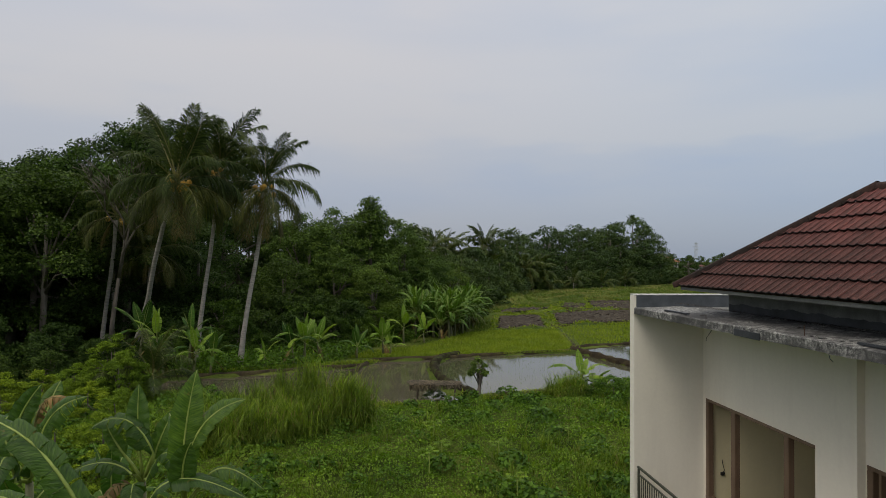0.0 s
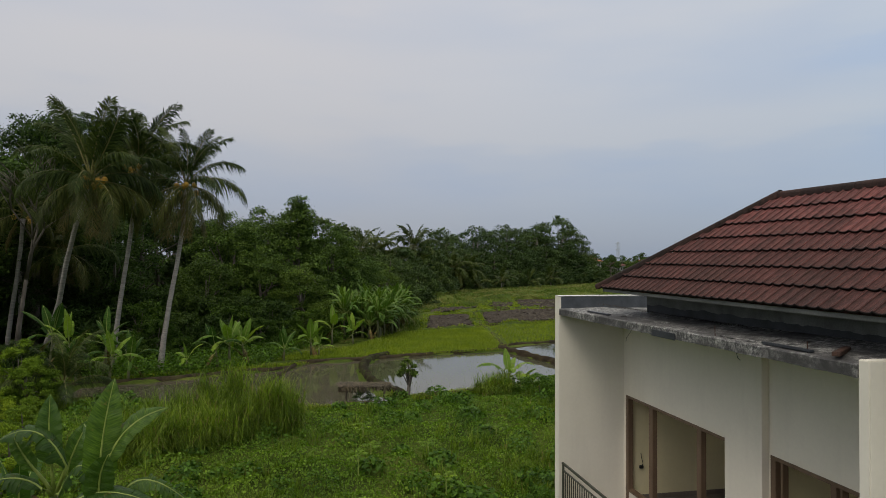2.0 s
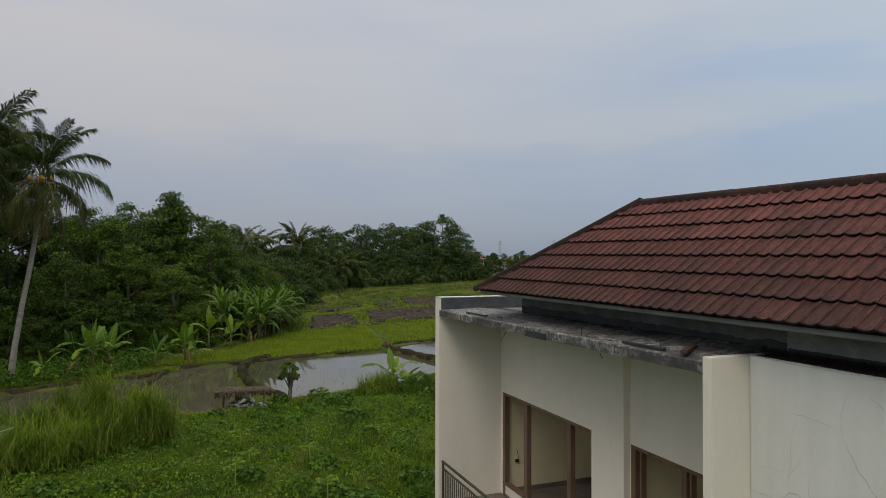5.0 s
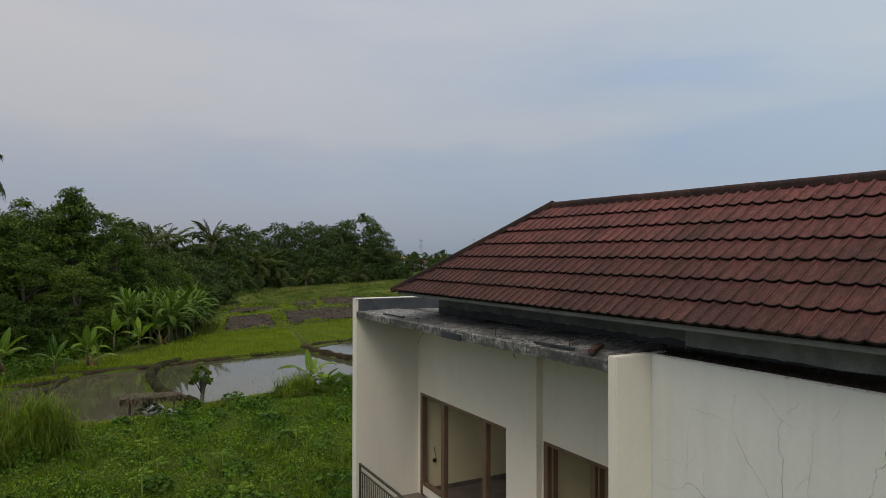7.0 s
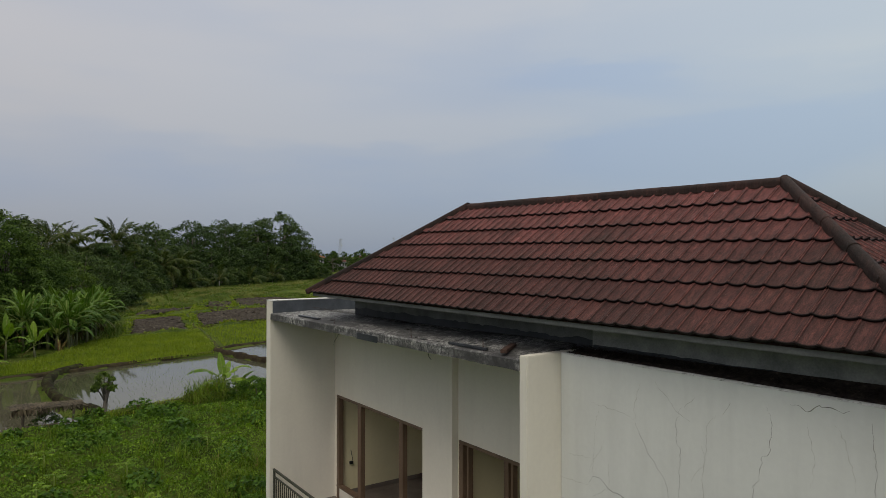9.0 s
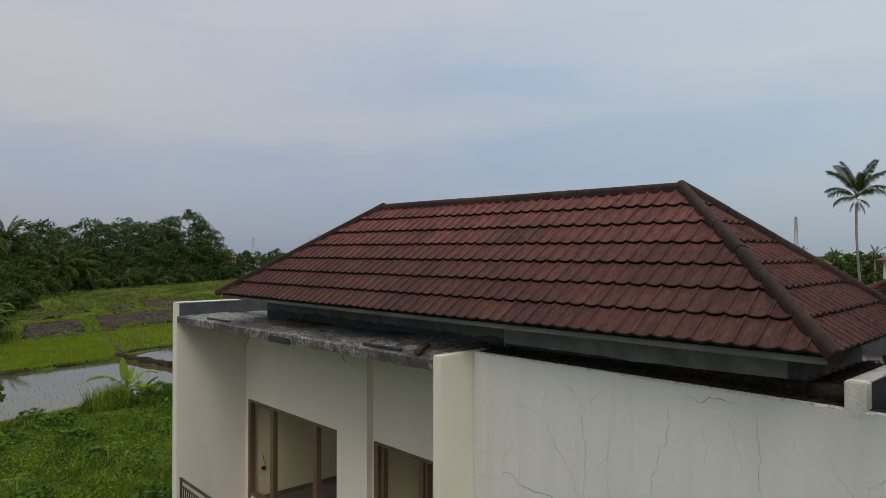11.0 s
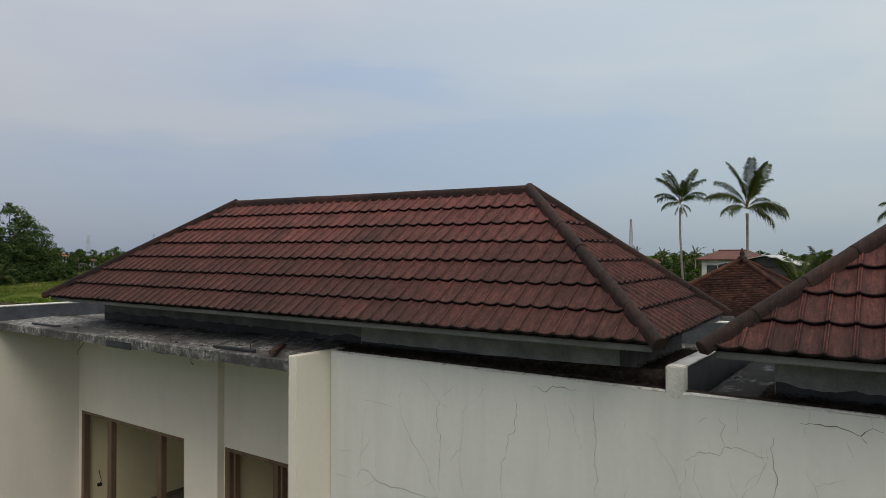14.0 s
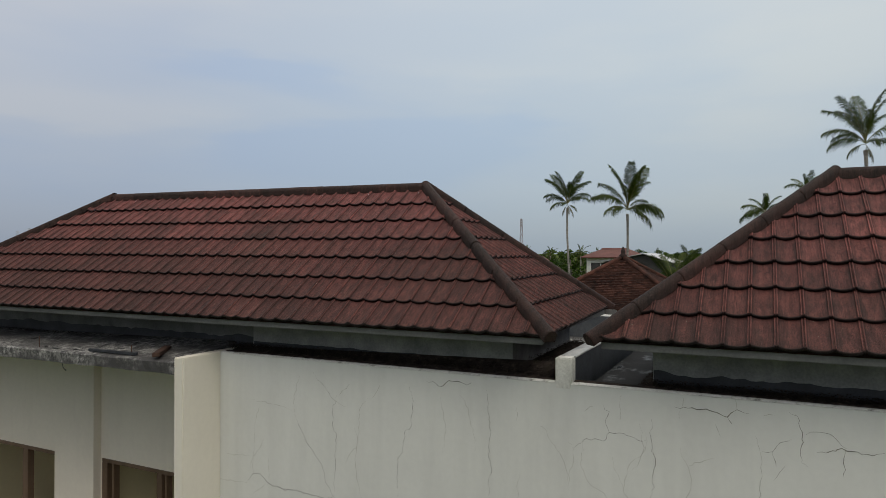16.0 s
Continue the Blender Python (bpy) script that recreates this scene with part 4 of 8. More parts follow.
frame_a = window_frame(X_WIN, W1[0], W1[1], Z_FLOOR, W1[3], [(14.71, 0.18), (12.69, 0.17)], house, "brown timber window frame without glass")
box("sill_wall", X_WIN, X_WIN + 0.15, 14.83, 15.98, Z_FLOOR, 1.84, M_plaster_warm, house, "", 0.004)
box("sill", X_WIN - 0.02, X_WIN + 0.14, 14.83, 15.98, 1.842, 1.90, M_frame, frame_a, "", 0.006)
frame_b = window_frame(X_WIN_B, W2[0], W2[1], Z_FLOOR, W2[3], [(10.38, 0.06), (9.20, 0.13), (9.04, 0.05)], house, "brown timber door frame without glass")


def railing():
    rail = thing("balcony_railing", "olive painted steel balcony railing with upright bars", "railing")
    box("handrail", X_EDGE + 0.02, X_EDGE + 0.08, 6.66, 15.98, 2.60, 2.65, M_rail, rail, "", 0.008)
    box("rail", X_EDGE + 0.03, X_EDGE + 0.07, 6.66, 15.98, 2.44, 2.47, M_rail, rail, "", 0.004)
    box("rail", X_EDGE + 0.03, X_EDGE + 0.07, 6.66, 15.98, 1.66, 1.69, M_rail, rail, "", 0.004)
    box("post", X_EDGE + 0.02, X_EDGE + 0.07, 15.90, 15.95, Z_FLOOR, 2.60, M_rail, rail, "", 0.004)
    me = None
    for k in range(70):
        y = 15.78 - 0.13 * k
        if me is None:
            ob = box("bar", -0.01, 0.01, -0.01, 0.01, 1.69, 2.44, M_rail, rail, "", 0)
            me = ob.data
        else:
            ob = new("bar", me)
            ob.parent = rail
        ob.location = (X_EDGE + 0.05, y, 0)


railing()


def socket(x, y, z, s):
    ob = thing("socket_box", "black electrical socket box hanging from the wall", "socket")
    ob.location = (x, y, z)
    box("plate", -0.05, 0.05, -0.03, 0.03, -0.04, 0.04, M_black, ob, "", 0.01)
    v, f = tube([(0, 0, 0.02), (0.02, -0.05, 0.10), (0.0, -0.02, 0.22 * s), (0.0, 0.03, 0.34 * s)], [0.008] * 4, 6)
    mesh_ob("wire", v, f, M_black, ob)


socket(8.15, 15.93, 2.42, 1.0)
socket(10.93, 12.4, 2.9, 0.8)
socket(8.45, 6.72, 3.0, 0.8)


# ---- tiles ----
TILE_W, ROWS = 0.42, 7


def tile_mesh(w, length, name="roof_tile"):
    """A sand-coated tile of two broad shallow pans between ribs; x across, y up the slope, z out."""
    pan = [(-0.5, 0.026), (-0.47, 0.034), (-0.43, 0.033), (-0.40, 0.020), (-0.2, 0.006), (0.0, 0.0), (0.2, 0.006), (0.40, 0.019), (0.43, 0.031), (0.47, 0.032)]
    prof = [(x / 2 - 0.25, z) for x, z in pan] + [(x / 2 + 0.25, z) for x, z in pan] + [(0.5, 0.026)]
    n = len(prof)
    verts, faces = [], []
    for y, lift in ((0.0, 0.030), (0.006, 0.036), (length * 1.06, 0.002)):
        for x, z in prof:
            verts.append((x * w, y, z + lift))
    for x, z in prof:
        verts.append((x * w, 0.004, max(0.0, z + 0.004)))
    for k in range(2):
        for s in range(n - 1):
            faces.append((k * n + s, k * n + s + 1, (k + 1) * n + s + 1, (k + 1) * n + s))
    for s in range(n - 1):
        faces.append((3 * n + s, 3 * n + s + 1, s + 1, s))
    me = bpy.data.meshes.new(name)
    me.from_pydata(verts, [], faces)
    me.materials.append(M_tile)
    return me


def cap_mesh(length, r, name="ridge_tile"):
    """A half-round cap tile along +y with a collar at its lower end."""
    verts, faces = [], []
    for y, k in ((0, 1.012), (0.03, 1.012), (0.04, 1.0), (length * 1.05, 0.99)):
        for s in range(9):
            a = math.pi * (s - 1) / 6
            side = (1.0, -0.065 / r) if s == 0 else (-1.0, -0.065 / r) if s == 8 else (math.cos(a), math.sin(a) * 0.95)
            verts.append((side[0] * r * k, y, side[1] * r * k))
    for k in range(3):
        for s in range(8):
            faces.append((k * 9 + s, k * 9 + s + 1, (k + 1) * 9 + s + 1, (k + 1) * 9 + s))
    verts.append((0, 0.0, -0.065))
    faces += [(s + 1, s, len(verts) - 1) for s in range(8)]
    me = bpy.data.meshes.new(name)
    me.from_pydata(verts, [], faces)
    me.materials.append(M_ridge)
    me.polygons.foreach_set("use_smooth", np.array([True] * 24 + [False] * 8))
    return me


def put(name, me, m, parent):
    ob = new(name, me)
    ob.parent = parent
    ob.matrix_basis = m
    return ob


def lay_face(parent, a, b, c, d, rows, tiles_mesh, width, rng, keep=lambda p: True):
    """Tiles on a roof face: eave from a to b, ridge from d to c (above a and b)."""
    a, b, c, d = (Vector(p) for p in (a, b, c, d))
    along = (b - a).normalized()
    nrm = along.cross(d - a).normalized()
    if nrm.z < 0:
        nrm = -nrm
    up = nrm.cross(along).normalized()
    if up.z < 0:
        up = -up
    slope = (d - a).dot(up)
    total = (b - a).length
    rowlen = slope / rows
    n = int(total / width)
    flip = along.cross(up).dot(nrm) < 0
    xax = -along if flip else along
    base = Matrix((xax, up, nrm)).transposed().to_4x4()
    run = (c - d).dot(along)
    rise = c - d - along * run if abs(run) > 0.1 else Vector()  # the ridge is not quite level
    for r in range(rows):
        s0, s1 = r * rowlen, (r + 1) * rowlen
        lo0, hi0 = (d - a).dot(along) * s0 / slope, total + ((c - b).dot(along)) * s0 / slope
        for k in range(-1, n + 2):
            t = (k + 0.5) * width
            mid = (s0 + s1) / 2
            lo, hi = (d - a).dot(along) * mid / slope, total + (c - b).dot(along) * mid / slope
            if not (lo0 < t + width / 2 and t - width / 2 < hi0):
                continue
            p = a + along * (t + rng.uniform(-0.003, 0.003)) + up * (s0 + rng.uniform(-0.006, 0.006))
            p += rise * (s0 / slope) * max(-0.5, min(1.5, (t - (d - a).dot(along)) / run if abs(run) > 0.1 else 0))
            if not keep(p):
                continue
            m = Matrix.Translation(p) @ base @ pose(0, 0, 0, rng.uniform(-0.35, 0.35), rng.uniform(-0.5, 0.5), rng.uniform(-0.5, 0.5))
            me = tiles_mesh
            for foot, head, sign in ((a, d, 1), (b, c, -1)):
                edge = (head - foot)
                cut = nrm.cross(edge).normalized()
                if cut.dot(along) * sign < 0:
                    cut = -cut
                far = min(((m @ v.co) - foot).dot(cut) for v in tiles_mesh.vertices)
                if far < 0:
                    bm = bmesh.new()
                    bm.from_mesh(me)
                    inv = m.inverted()
                    bmesh.ops.bisect_plane(bm, geom=bm.verts[:] + bm.edges[:] + bm.faces[:], plane_co=inv @ foot, plane_no=inv.to_3x3() @ cut, clear_inner=True)
                    me = bpy.data.meshes.new("roof_tile")
                    bm.to_mesh(me)
                    bm.free()
                    me.materials.append(M_tile)
            if len(me.polygons):
                put("roof_tile", me, m, parent)


def lay_caps(parent, a, b, r, step_len, rng, lift=0.0):
    """Round cap tiles end to end from a up to b."""
    a, b = Vector(a), Vector(b)
    d = (b - a)
    n = max(1, round(d.length / step_len))
    me = cap_mesh(d.length / n, r)
    y = d.normalized()
    x = y.cross(Vector((0, 0, 1))).normalized()
    z = x.cross(y).normalized()
    base = Matrix((x, y, z)).transposed().to_4x4()
    for k in range(n):
        p = a + d * (k / n) + z * (lift + rng.uniform(-0.003, 0.003))
        put("ridge_tile", me, Matrix.Translation(p) @ base @ pose(0, 0, 0, 0, rng.uniform(-0.8, 0.8), 0), parent)


X_EAVE, X_RIDGE, Z_EAVE, Z_RIDGE = 6.16, 8.33, 7.17, 8.935
X_BACK = 9.86  # the back slope is the shorter one


def ridge_z(y):
    """The ridges sag a little towards the neighbour."""
    return Z_RIDGE + 0.02 + 0.015 * (max(y, -2.0) - 6.5)


def roof_corners(y_near, y_ridge_near, y_ridge_far, y_far):
    return dict(nl=(X_EAVE, y_near, Z_EAVE), nr=(X_BACK, y_near + 0.20, Z_EAVE), fl=(X_EAVE, y_far, Z_EAVE), fr=(X_BACK, y_far, Z_EAVE), rn=(X_RIDGE, y_ridge_near, ridge_z(y_ridge_near)), rf=(X_RIDGE, y_ridge_far, ridge_z(y_ridge_far)))


def hip_roof(parent, y_near, y_ridge_near, y_ridge_far, y_far, label, seed, low_faces):
    """A hipped roof on a deck, with fascia boards; low_faces are left to a plain joined tiling."""
    c = roof_corners(y_near, y_ridge_near, y_ridge_far, y_far)
    deck_v = [c[k] for k in ("nl", "nr", "fr", "fl", "rn", "rf")]
    lowered = [(x + (0.03 if x < X_RIDGE else -0.03 if x > X_RIDGE else 0), y + (0.03 if y < y_ridge_near - 0.5 else -0.03 if y == y_far else 0), z - (0.05 if z > Z_EAVE + 0.1 else 0.008)) for x, y, z in deck_v]
    roof = mesh_ob("roof", lowered, [(0, 3, 5, 4), (1, 4, 5, 2), (0, 4, 1), (3, 2, 5), (0, 1, 2, 3)], M_ridge, parent, label)
    t = 0.075
    for nm, b in (("fascia", (X_EAVE + 0.05, X_EAVE + 0.08, y_near + 0.05, y_far - 0.05)), ("fascia", (X_BACK - 0.08, X_BACK - 0.05, y_near + 0.05, y_far - 0.05)),
                  ("fascia", (X_EAVE + 0.082, X_BACK - 0.082, y_near + 0.22, y_near + 0.25)), ("fascia", (X_EAVE + 0.082, X_BACK - 0.082, y_far - 0.08, y_far - 0.05))):
        box(nm, *b, Z_EAVE - t, Z_EAVE - 0.004, M_fascia, parent, "", 0.004)
    return roof


ROOF_A = (1.79, 4.27, 10.93, 14.12)
ROOF_B = (-12.6, -10.2, -0.83, 1.32)
roof_a = hip_roof(house, *ROOF_A, "faded red concrete tile roof, sooty at the ridges", 1, ())
roof_b = hip_roof(neighbour, *ROOF_B, "faded red concrete tile roof, sooty at the ridges", 2, ())


def lay_roofs():
    rng = random.Random(11)
    run = math.hypot(X_RIDGE - X_EAVE, Z_RIDGE - Z_EAVE)
    tile = tile_mesh(TILE_W, run / ROWS)
    A, B = roof_corners(*ROOF_A), roof_corners(*ROOF_B)
    lay_face(roof_a, A["nl"], A["fl"], A["rf"], A["rn"], ROWS, tile, TILE_W, rng)
    lay_face(roof_a, A["nr"], A["nl"], A["rn"], A["rn"], ROWS, tile, TILE_W, rng)
    lay_face(roof_b, B["nl"], B["fl"], B["rf"], B["rn"], ROWS, tile, TILE_W, rng, keep=lambda p: p.y > -5)
    lay_face(roof_b, B["fl"], B["fr"], B["rf"], B["rf"], ROWS, tile, TILE_W, rng)
    for roof, C in ((roof_a, A), (roof_b, B)):
        for lo, hi in (("nl", "rn"), ("nr", "rn"), ("fl", "rf"), ("fr", "rf")):
            p, q = Vector(C[lo]), Vector(C[hi])
            d = (q - p).normalized()
            lay_caps(roof, p - d * 0.06, q + d * 0.02, 0.063, 0.62, rng, 0.060)
        lay_caps(roof, C["rn"], C["rf"], 0.07, 0.62, rng, 0.034)

# ---- plants ----
def spread(proto, places):
    """Copies of a plant at (x, y, z, turn, scale, stretch); the plant itself takes the first place."""
    ms = [pose(x, y, z, 0, 0, a) @ Matrix.Diagonal((s, s, s * k, 1)) for x, y, z, a, s, k in places]
    made = [copy_thing(proto, m) for m in ms[1:]]
    proto.matrix_basis = ms[0]
    return [proto] + made


def gz(x, y):
    return float(height(x, y))


def broadleaf(seed, tall, wide, lobes, leaves, leaf, material, label, name="tree", category="tree", low=0.28, trunk_r=0.3, group="", peak=0.0, lump=0.2):
    """A tree of trunk, limbs and a crown of leafy lobes, domed or pointed."""
    rng = np.random.default_rng(seed)
    tree = thing(name, label, category, group)
    cents, rads = [], []
    for k in range(lobes):
        f = ((k + 0.5) / lobes) ** 1.15
        a = k * 2.399 + rng.random() * 0.9
        zz = low + (0.9 - low) * f
        belly = math.sqrt(max(0.0, 1 - (0.15 + 0.85 * f) ** 2)) if peak == 0 else (1 - f) ** 0.75
        rr = wide * 0.5 * max(0.05, belly) * (0.45 + 0.55 * math.sqrt(rng.random()))
        cents.append((math.cos(a) * rr, math.sin(a) * rr, tall * zz * (0.93 + 0.12 * rng.random())))
        rads.append(wide * lump * (0.55 + 0.7 * rng.random()) * (0.8 + 0.3 * (1 - f)))
    cents, rads = np.array(cents), np.array(rads)
    pieces = []
    bend = rng.normal(size=2) * wide * 0.03
    tp = [(0, 0, -0.6), (bend[0] * 0.4, bend[1] * 0.4, tall * 0.2), (bend[0], bend[1], tall * 0.42), (bend[0] * 1.5, bend[1] * 1.5, tall * 0.72)]
    pieces.append(tube(tp, [trunk_r * 1.25, trunk_r, trunk_r * 0.75, trunk_r * 0.3], 8))
    for c in cents[:: max(1, lobes // 9)]:
        s = Vector((bend[0] * 0.8, bend[1] * 0.8, tall * (0.2 + 0.3 * rng.random())))
        e = Vector(c)
        m = s.lerp(e, 0.55) + Vector((0, 0, tall * 0.03))
        pieces.append(tube([s, m, e], [trunk_r * 0.45, trunk_r * 0.28, trunk_r * 0.08], 6))
    v, f = join_parts(pieces)
    mesh_ob("trunk", v, f, M_bark, tree, smooth=True)
    pick = rng.choice(lobes, size=leaves, p=rads ** 2 / (rads ** 2).sum())
    d = rng.normal(size=(leaves, 3))
    d[:, 2] = np.where(d[:, 2] < -0.4, -d[:, 2], d[:, 2])
    d /= np.linalg.norm(d, axis=1, keepdims=True)
    # small sprays gather the leaves
    sprays = rng.normal(size=(lobes, 26, 3))
    sprays /= np.linalg.norm(sprays, axis=2, keepdims=True)
    sp = sprays[pick, rng.integers(0, 26, leaves)]
    sp[:, 2] = np.where(sp[:, 2] < -0.45, -sp[:, 2], sp[:, 2])
    d = 0.62 * sp + 0.38 * d
    r = rads[pick] * (0.72 + 0.38 * rng.random(leaves))
    p = cents[pick] + d * r[:, None] * np.array([1, 1, 0.78])
    up = p[:, 2] > 0.02 * tall
    p, d = p[up], d[up]
    quads_ob("crown", leaf_tris(rng, p, leaf, 0.62, 0.25, lean=d * 0.9), material, tree, per=3)
    return tree


def frond_mesh(seed, length, rise, fall, pairs, drop, material, wide=0.028, name="frond"):
    """A palm frond along +x: an arching stalk with drooping leaflets on both sides."""
    rng = np.random.default_rng(seed)
    s = np.linspace(0, 1, 9)
    tt = np.linspace(-0.15, 1.05, 61)
    ang = np.radians(rise - fall * np.clip(tt, 0, 2) ** 1.5)
    px, pz = np.cumsum(np.cos(ang)) * 0.02 * length, np.cumsum(np.sin(ang)) * 0.02 * length
    px, pz = px - np.interp(0, tt, px), pz - np.interp(0, tt, pz)
    line = lambda t: np.stack([np.interp(t, tt, px), 0.05 * length * np.sin(2 * np.asarray(t)) * (seed % 3 - 1), np.interp(t, tt, pz)], -1)
    pts = line(s)
    v, f = tube(pts, list(np.linspace(0.05, 0.008, 9) * length / 4), 4)
    verts, faces, mats = [tuple(p) for p in v], list(f), [1] * len(f)
    for k in range(pairs):
        for side in (-1, 1):
            t = 0.16 + 0.84 * (k + rng.random()) / pairs
            base = line(np.array(t))
            ahead = line(np.array(min(1.0, t + 0.02))) - line(np.array(t - 0.02))
            ahead /= np.linalg.norm(ahead)
            ln = length * 0.27 * (math.sin(math.pi * (0.16 + 0.76 * t)) ** 0.7) * (0.7 + 0.45 * rng.random())
            dr = drop * (0.5 + 1.0 * rng.random())
            out = np.array([0, side, 0.0]) * (0.75 + 0.25 * rng.random()) + ahead * (0.8 + 0.6 * rng.random()) + np.array([0, 0, 0.3 - 0.3 * dr + 0.15 * rng.normal()])
            out /= np.linalg.norm(out)
            mid = base + out * ln * 0.55 - np.array([0, 0, ln * 0.10 * dr])
            tip = base + out * ln * 0.92 - np.array([0, 0, ln * 0.55 * dr])
            w = ahead * wide * length / 4
            n = len(verts)
            verts += [tuple(base - w * 0.5), tuple(base + w * 0.5), tuple(mid + w), tuple(mid - w), tuple(tip)]
            faces += [(n, n + 1, n + 2, n + 3), (n + 3, n + 2, n + 4)]
            mats += [0, 0]
    me = bpy.data.meshes.new(name)
    me.from_pydata(verts, [], faces)
    me.materials.append(material)
    me.materials.append(M_rachis)
    me.polygons.foreach_set("material_index", np.array(mats, dtype=np.int32))
    return me


FRONDS = [frond_mesh(1, 4.2, 80, 38, 100, 0.55, M_palmleaf), frond_mesh(2, 5.0, 72, 55, 92, 0.8, M_palmleaf), frond_mesh(3, 5.1, 52, 85, 92, 1.1, M_palmleaf),
          frond_mesh(4, 5.0, 26, 92, 92, 1.35, M_palmleaf), frond_mesh(5, 4.8, -6, 80, 80, 1.45, M_palmold), frond_mesh(7, 4.2, -48, 42, 64, 1.5, M_palmdry)]
FRONDS_FAR = [frond_mesh(11, 4.2, 80, 26, 22, 0.3, M_palmleaf, 0.085), frond_mesh(12, 5.0, 68, 55, 26, 0.55, M_palmleaf, 0.085), frond_mesh(13, 5.1, 48, 85, 26, 0.9, M_palmleaf, 0.085),
              frond_mesh(14, 5.0, 22, 92, 26, 1.2, M_palmleaf, 0.085), frond_mesh(15, 4.8, -10, 80, 24, 1.35, M_palmold, 0.085), frond_mesh(17, 4.2, -48, 42, 20, 1.4, M_palmdry, 0.085)]


def coconut_palm(seed, foot, crown, size, label, nuts=0, fronds=22, trunk_r=0.17, group="coconut palms", droop=1.0, far=False, spec=None):
    """A palm from its foot to its crown, with one object to each frond; droop below 1 keeps the fronds upright."""
    rng = random.Random(seed)
    palm = thing("coconut_palm", label, "palm", group, at=foot)
    top = Vector(crown) - Vector(foot)
    side = Vector((top.x, top.y, 0)) * 0.02
    wob = Vector((rng.uniform(-1, 1), rng.uniform(-1, 1), 0)) * top.length * 0.012
    pts = [Vector((0, 0, -0.4)) + (top * s + side * math.sin(math.pi * s) + wob * math.sin(2 * math.pi * s) if s else Vector()) for s in (0, 0.06, 0.2, 0.4, 0.6, 0.8, 0.93, 1.0)]
    v, f = tube(pts, [trunk_r * k for k in (1.7, 1.25, 1.0, 0.9, 0.85, 0.8, 0.8, 1.05)], 9)
    mesh_ob("trunk", v, f, M_palmbark, palm, "slender grey ringed trunk", smooth=True)
    meshes = FRONDS_FAR if far else FRONDS
    across = math.degrees(math.atan2(-foot[0], foot[1]))  # headings of a spec count from the line square to the house front
    if spec:
        fronds = len(spec)
    for k in range(fronds):
        f = k / (fronds - 1)
        kind = sum(f * droop > k for k in (0.10, 0.26, 0.46, 0.64, 0.90))
        a = k * 137.5 + rng.uniform(-16, 16)
        if spec:
            kind, a = spec[k][0], across + spec[k][1]
        ob = new("frond", meshes[kind])
        ob.parent = palm
        if kind == 5:
            ob["label"] = "dry brown hanging frond"
        sc = size * rng.uniform(0.82, 1.1) if not spec else size * spec[k][2]
        ob.matrix_basis = Matrix.Translation(top + Vector((0, 0, 0.3 * (1 - f) - 0.1))) @ pose(0, 0, 0, rng.uniform(-20, 20), rng.uniform(-11, 11) * (0.5 if spec else 1), a) @ Matrix.Scale(sc, 4)
    if nuts:
        bm = bmesh.new()
        bmesh.ops.create_icosphere(bm, subdivisions=2, radius=0.19, matrix=Matrix.Diagonal((1, 1, 1.2, 1)))
        first = part("coconut", bm, M_nut, palm, "", True)
        for k in range(nuts):
            ob = first if k == 0 else new("coconut", first.data)
            ob.parent = palm
            a = rng.random() * 6.28
            ob.location = top + Vector((math.cos(a) * (0.4 + 0.45 * rng.random()), math.sin(a) * (0.4 + 0.45 * rng.random()), 0.05 - 0.65 * rng.random()))
    return palm


def banana_leaf_mesh(seed, length, width, rise, fall, torn, material, name="leaf"):
    """A banana leaf along +x: pale midrib, blade in two halves split into strips where torn."""
    rng = np.random.default_rng(seed)
    tt = np.linspace(-0.25, 1.05, 66)
    ang = np.radians(rise - fall * np.clip(tt, 0, 2) ** 1.4)
    px, pz = np.cumsum(np.cos(ang)) * 0.02 * length, np.cumsum(np.sin(ang)) * 0.02 * length
    px, pz = px - np.interp(-0.2, tt, px), pz - np.interp(-0.2, tt, pz)
    line = lambda t: np.array([np.interp(t, tt, px), 0.0, np.interp(t, tt, pz)])
    s = np.linspace(-0.2, 1, 9)
    v, f = tube([line(t) for t in s], list(np.linspace(0.045, 0.010, 9)), 4)
    verts, faces, mats = [tuple(p) for p in v], list(f), [1] * len(f)
    n = 16
    for side in (-1, 1):
        k = 0
        while k < n:
            run = 1 + (rng.integers(1, 5) if rng.random() > torn else 0)
            run = min(run, n - k)
            hang = 0.1 + 0.35 * rng.random() * (0.4 + torn)
            i0 = len(verts)
            for j in range(run + 1):
                t = 0.05 + 0.95 * (k + j) / n
                w = width / 2 * max(0.02, math.sin(math.pi * min(1, 0.06 + 0.94 * t) ** 0.85)) ** 0.6
                skew = 0.0 if run == 0 else (0.02 if j == 0 else -0.02 if j == run else 0) * (0.3 + torn) * length * 0.9
                b, a = line(t), line(min(1, t + 0.03)) - line(t - 0.03)
                a /= np.linalg.norm(a)
                for u in (0.0, 0.5, 1.0):
                    wave = 0.02 * math.sin(9 * t + side + 3 * u) * u
                    verts.append(tuple(b + np.array([0, side * w * u, w * (0.28 * u - (0.28 + hang) * u * u) + wave]) + a * (w * u * 0.18 + skew * u)))
            for j in range(run):
                for u in range(2):
                    p = i0 + j * 3 + u
                    q = (p, p + 1, p + 4, p + 3)
                    faces.append(q if side > 0 else q[::-1])
                    mats.append(0)
            k += run
    me = bpy.data.meshes.new(name)
    me.from_pydata(verts, [], faces)
    me.materials.append(material)
    me.materials.append(M_midrib)
    me.polygons.foreach_set("material_index", np.array(mats, dtype=np.int32))
    me.polygons.foreach_set("use_smooth", np.ones(len(faces), dtype=bool))
    return me


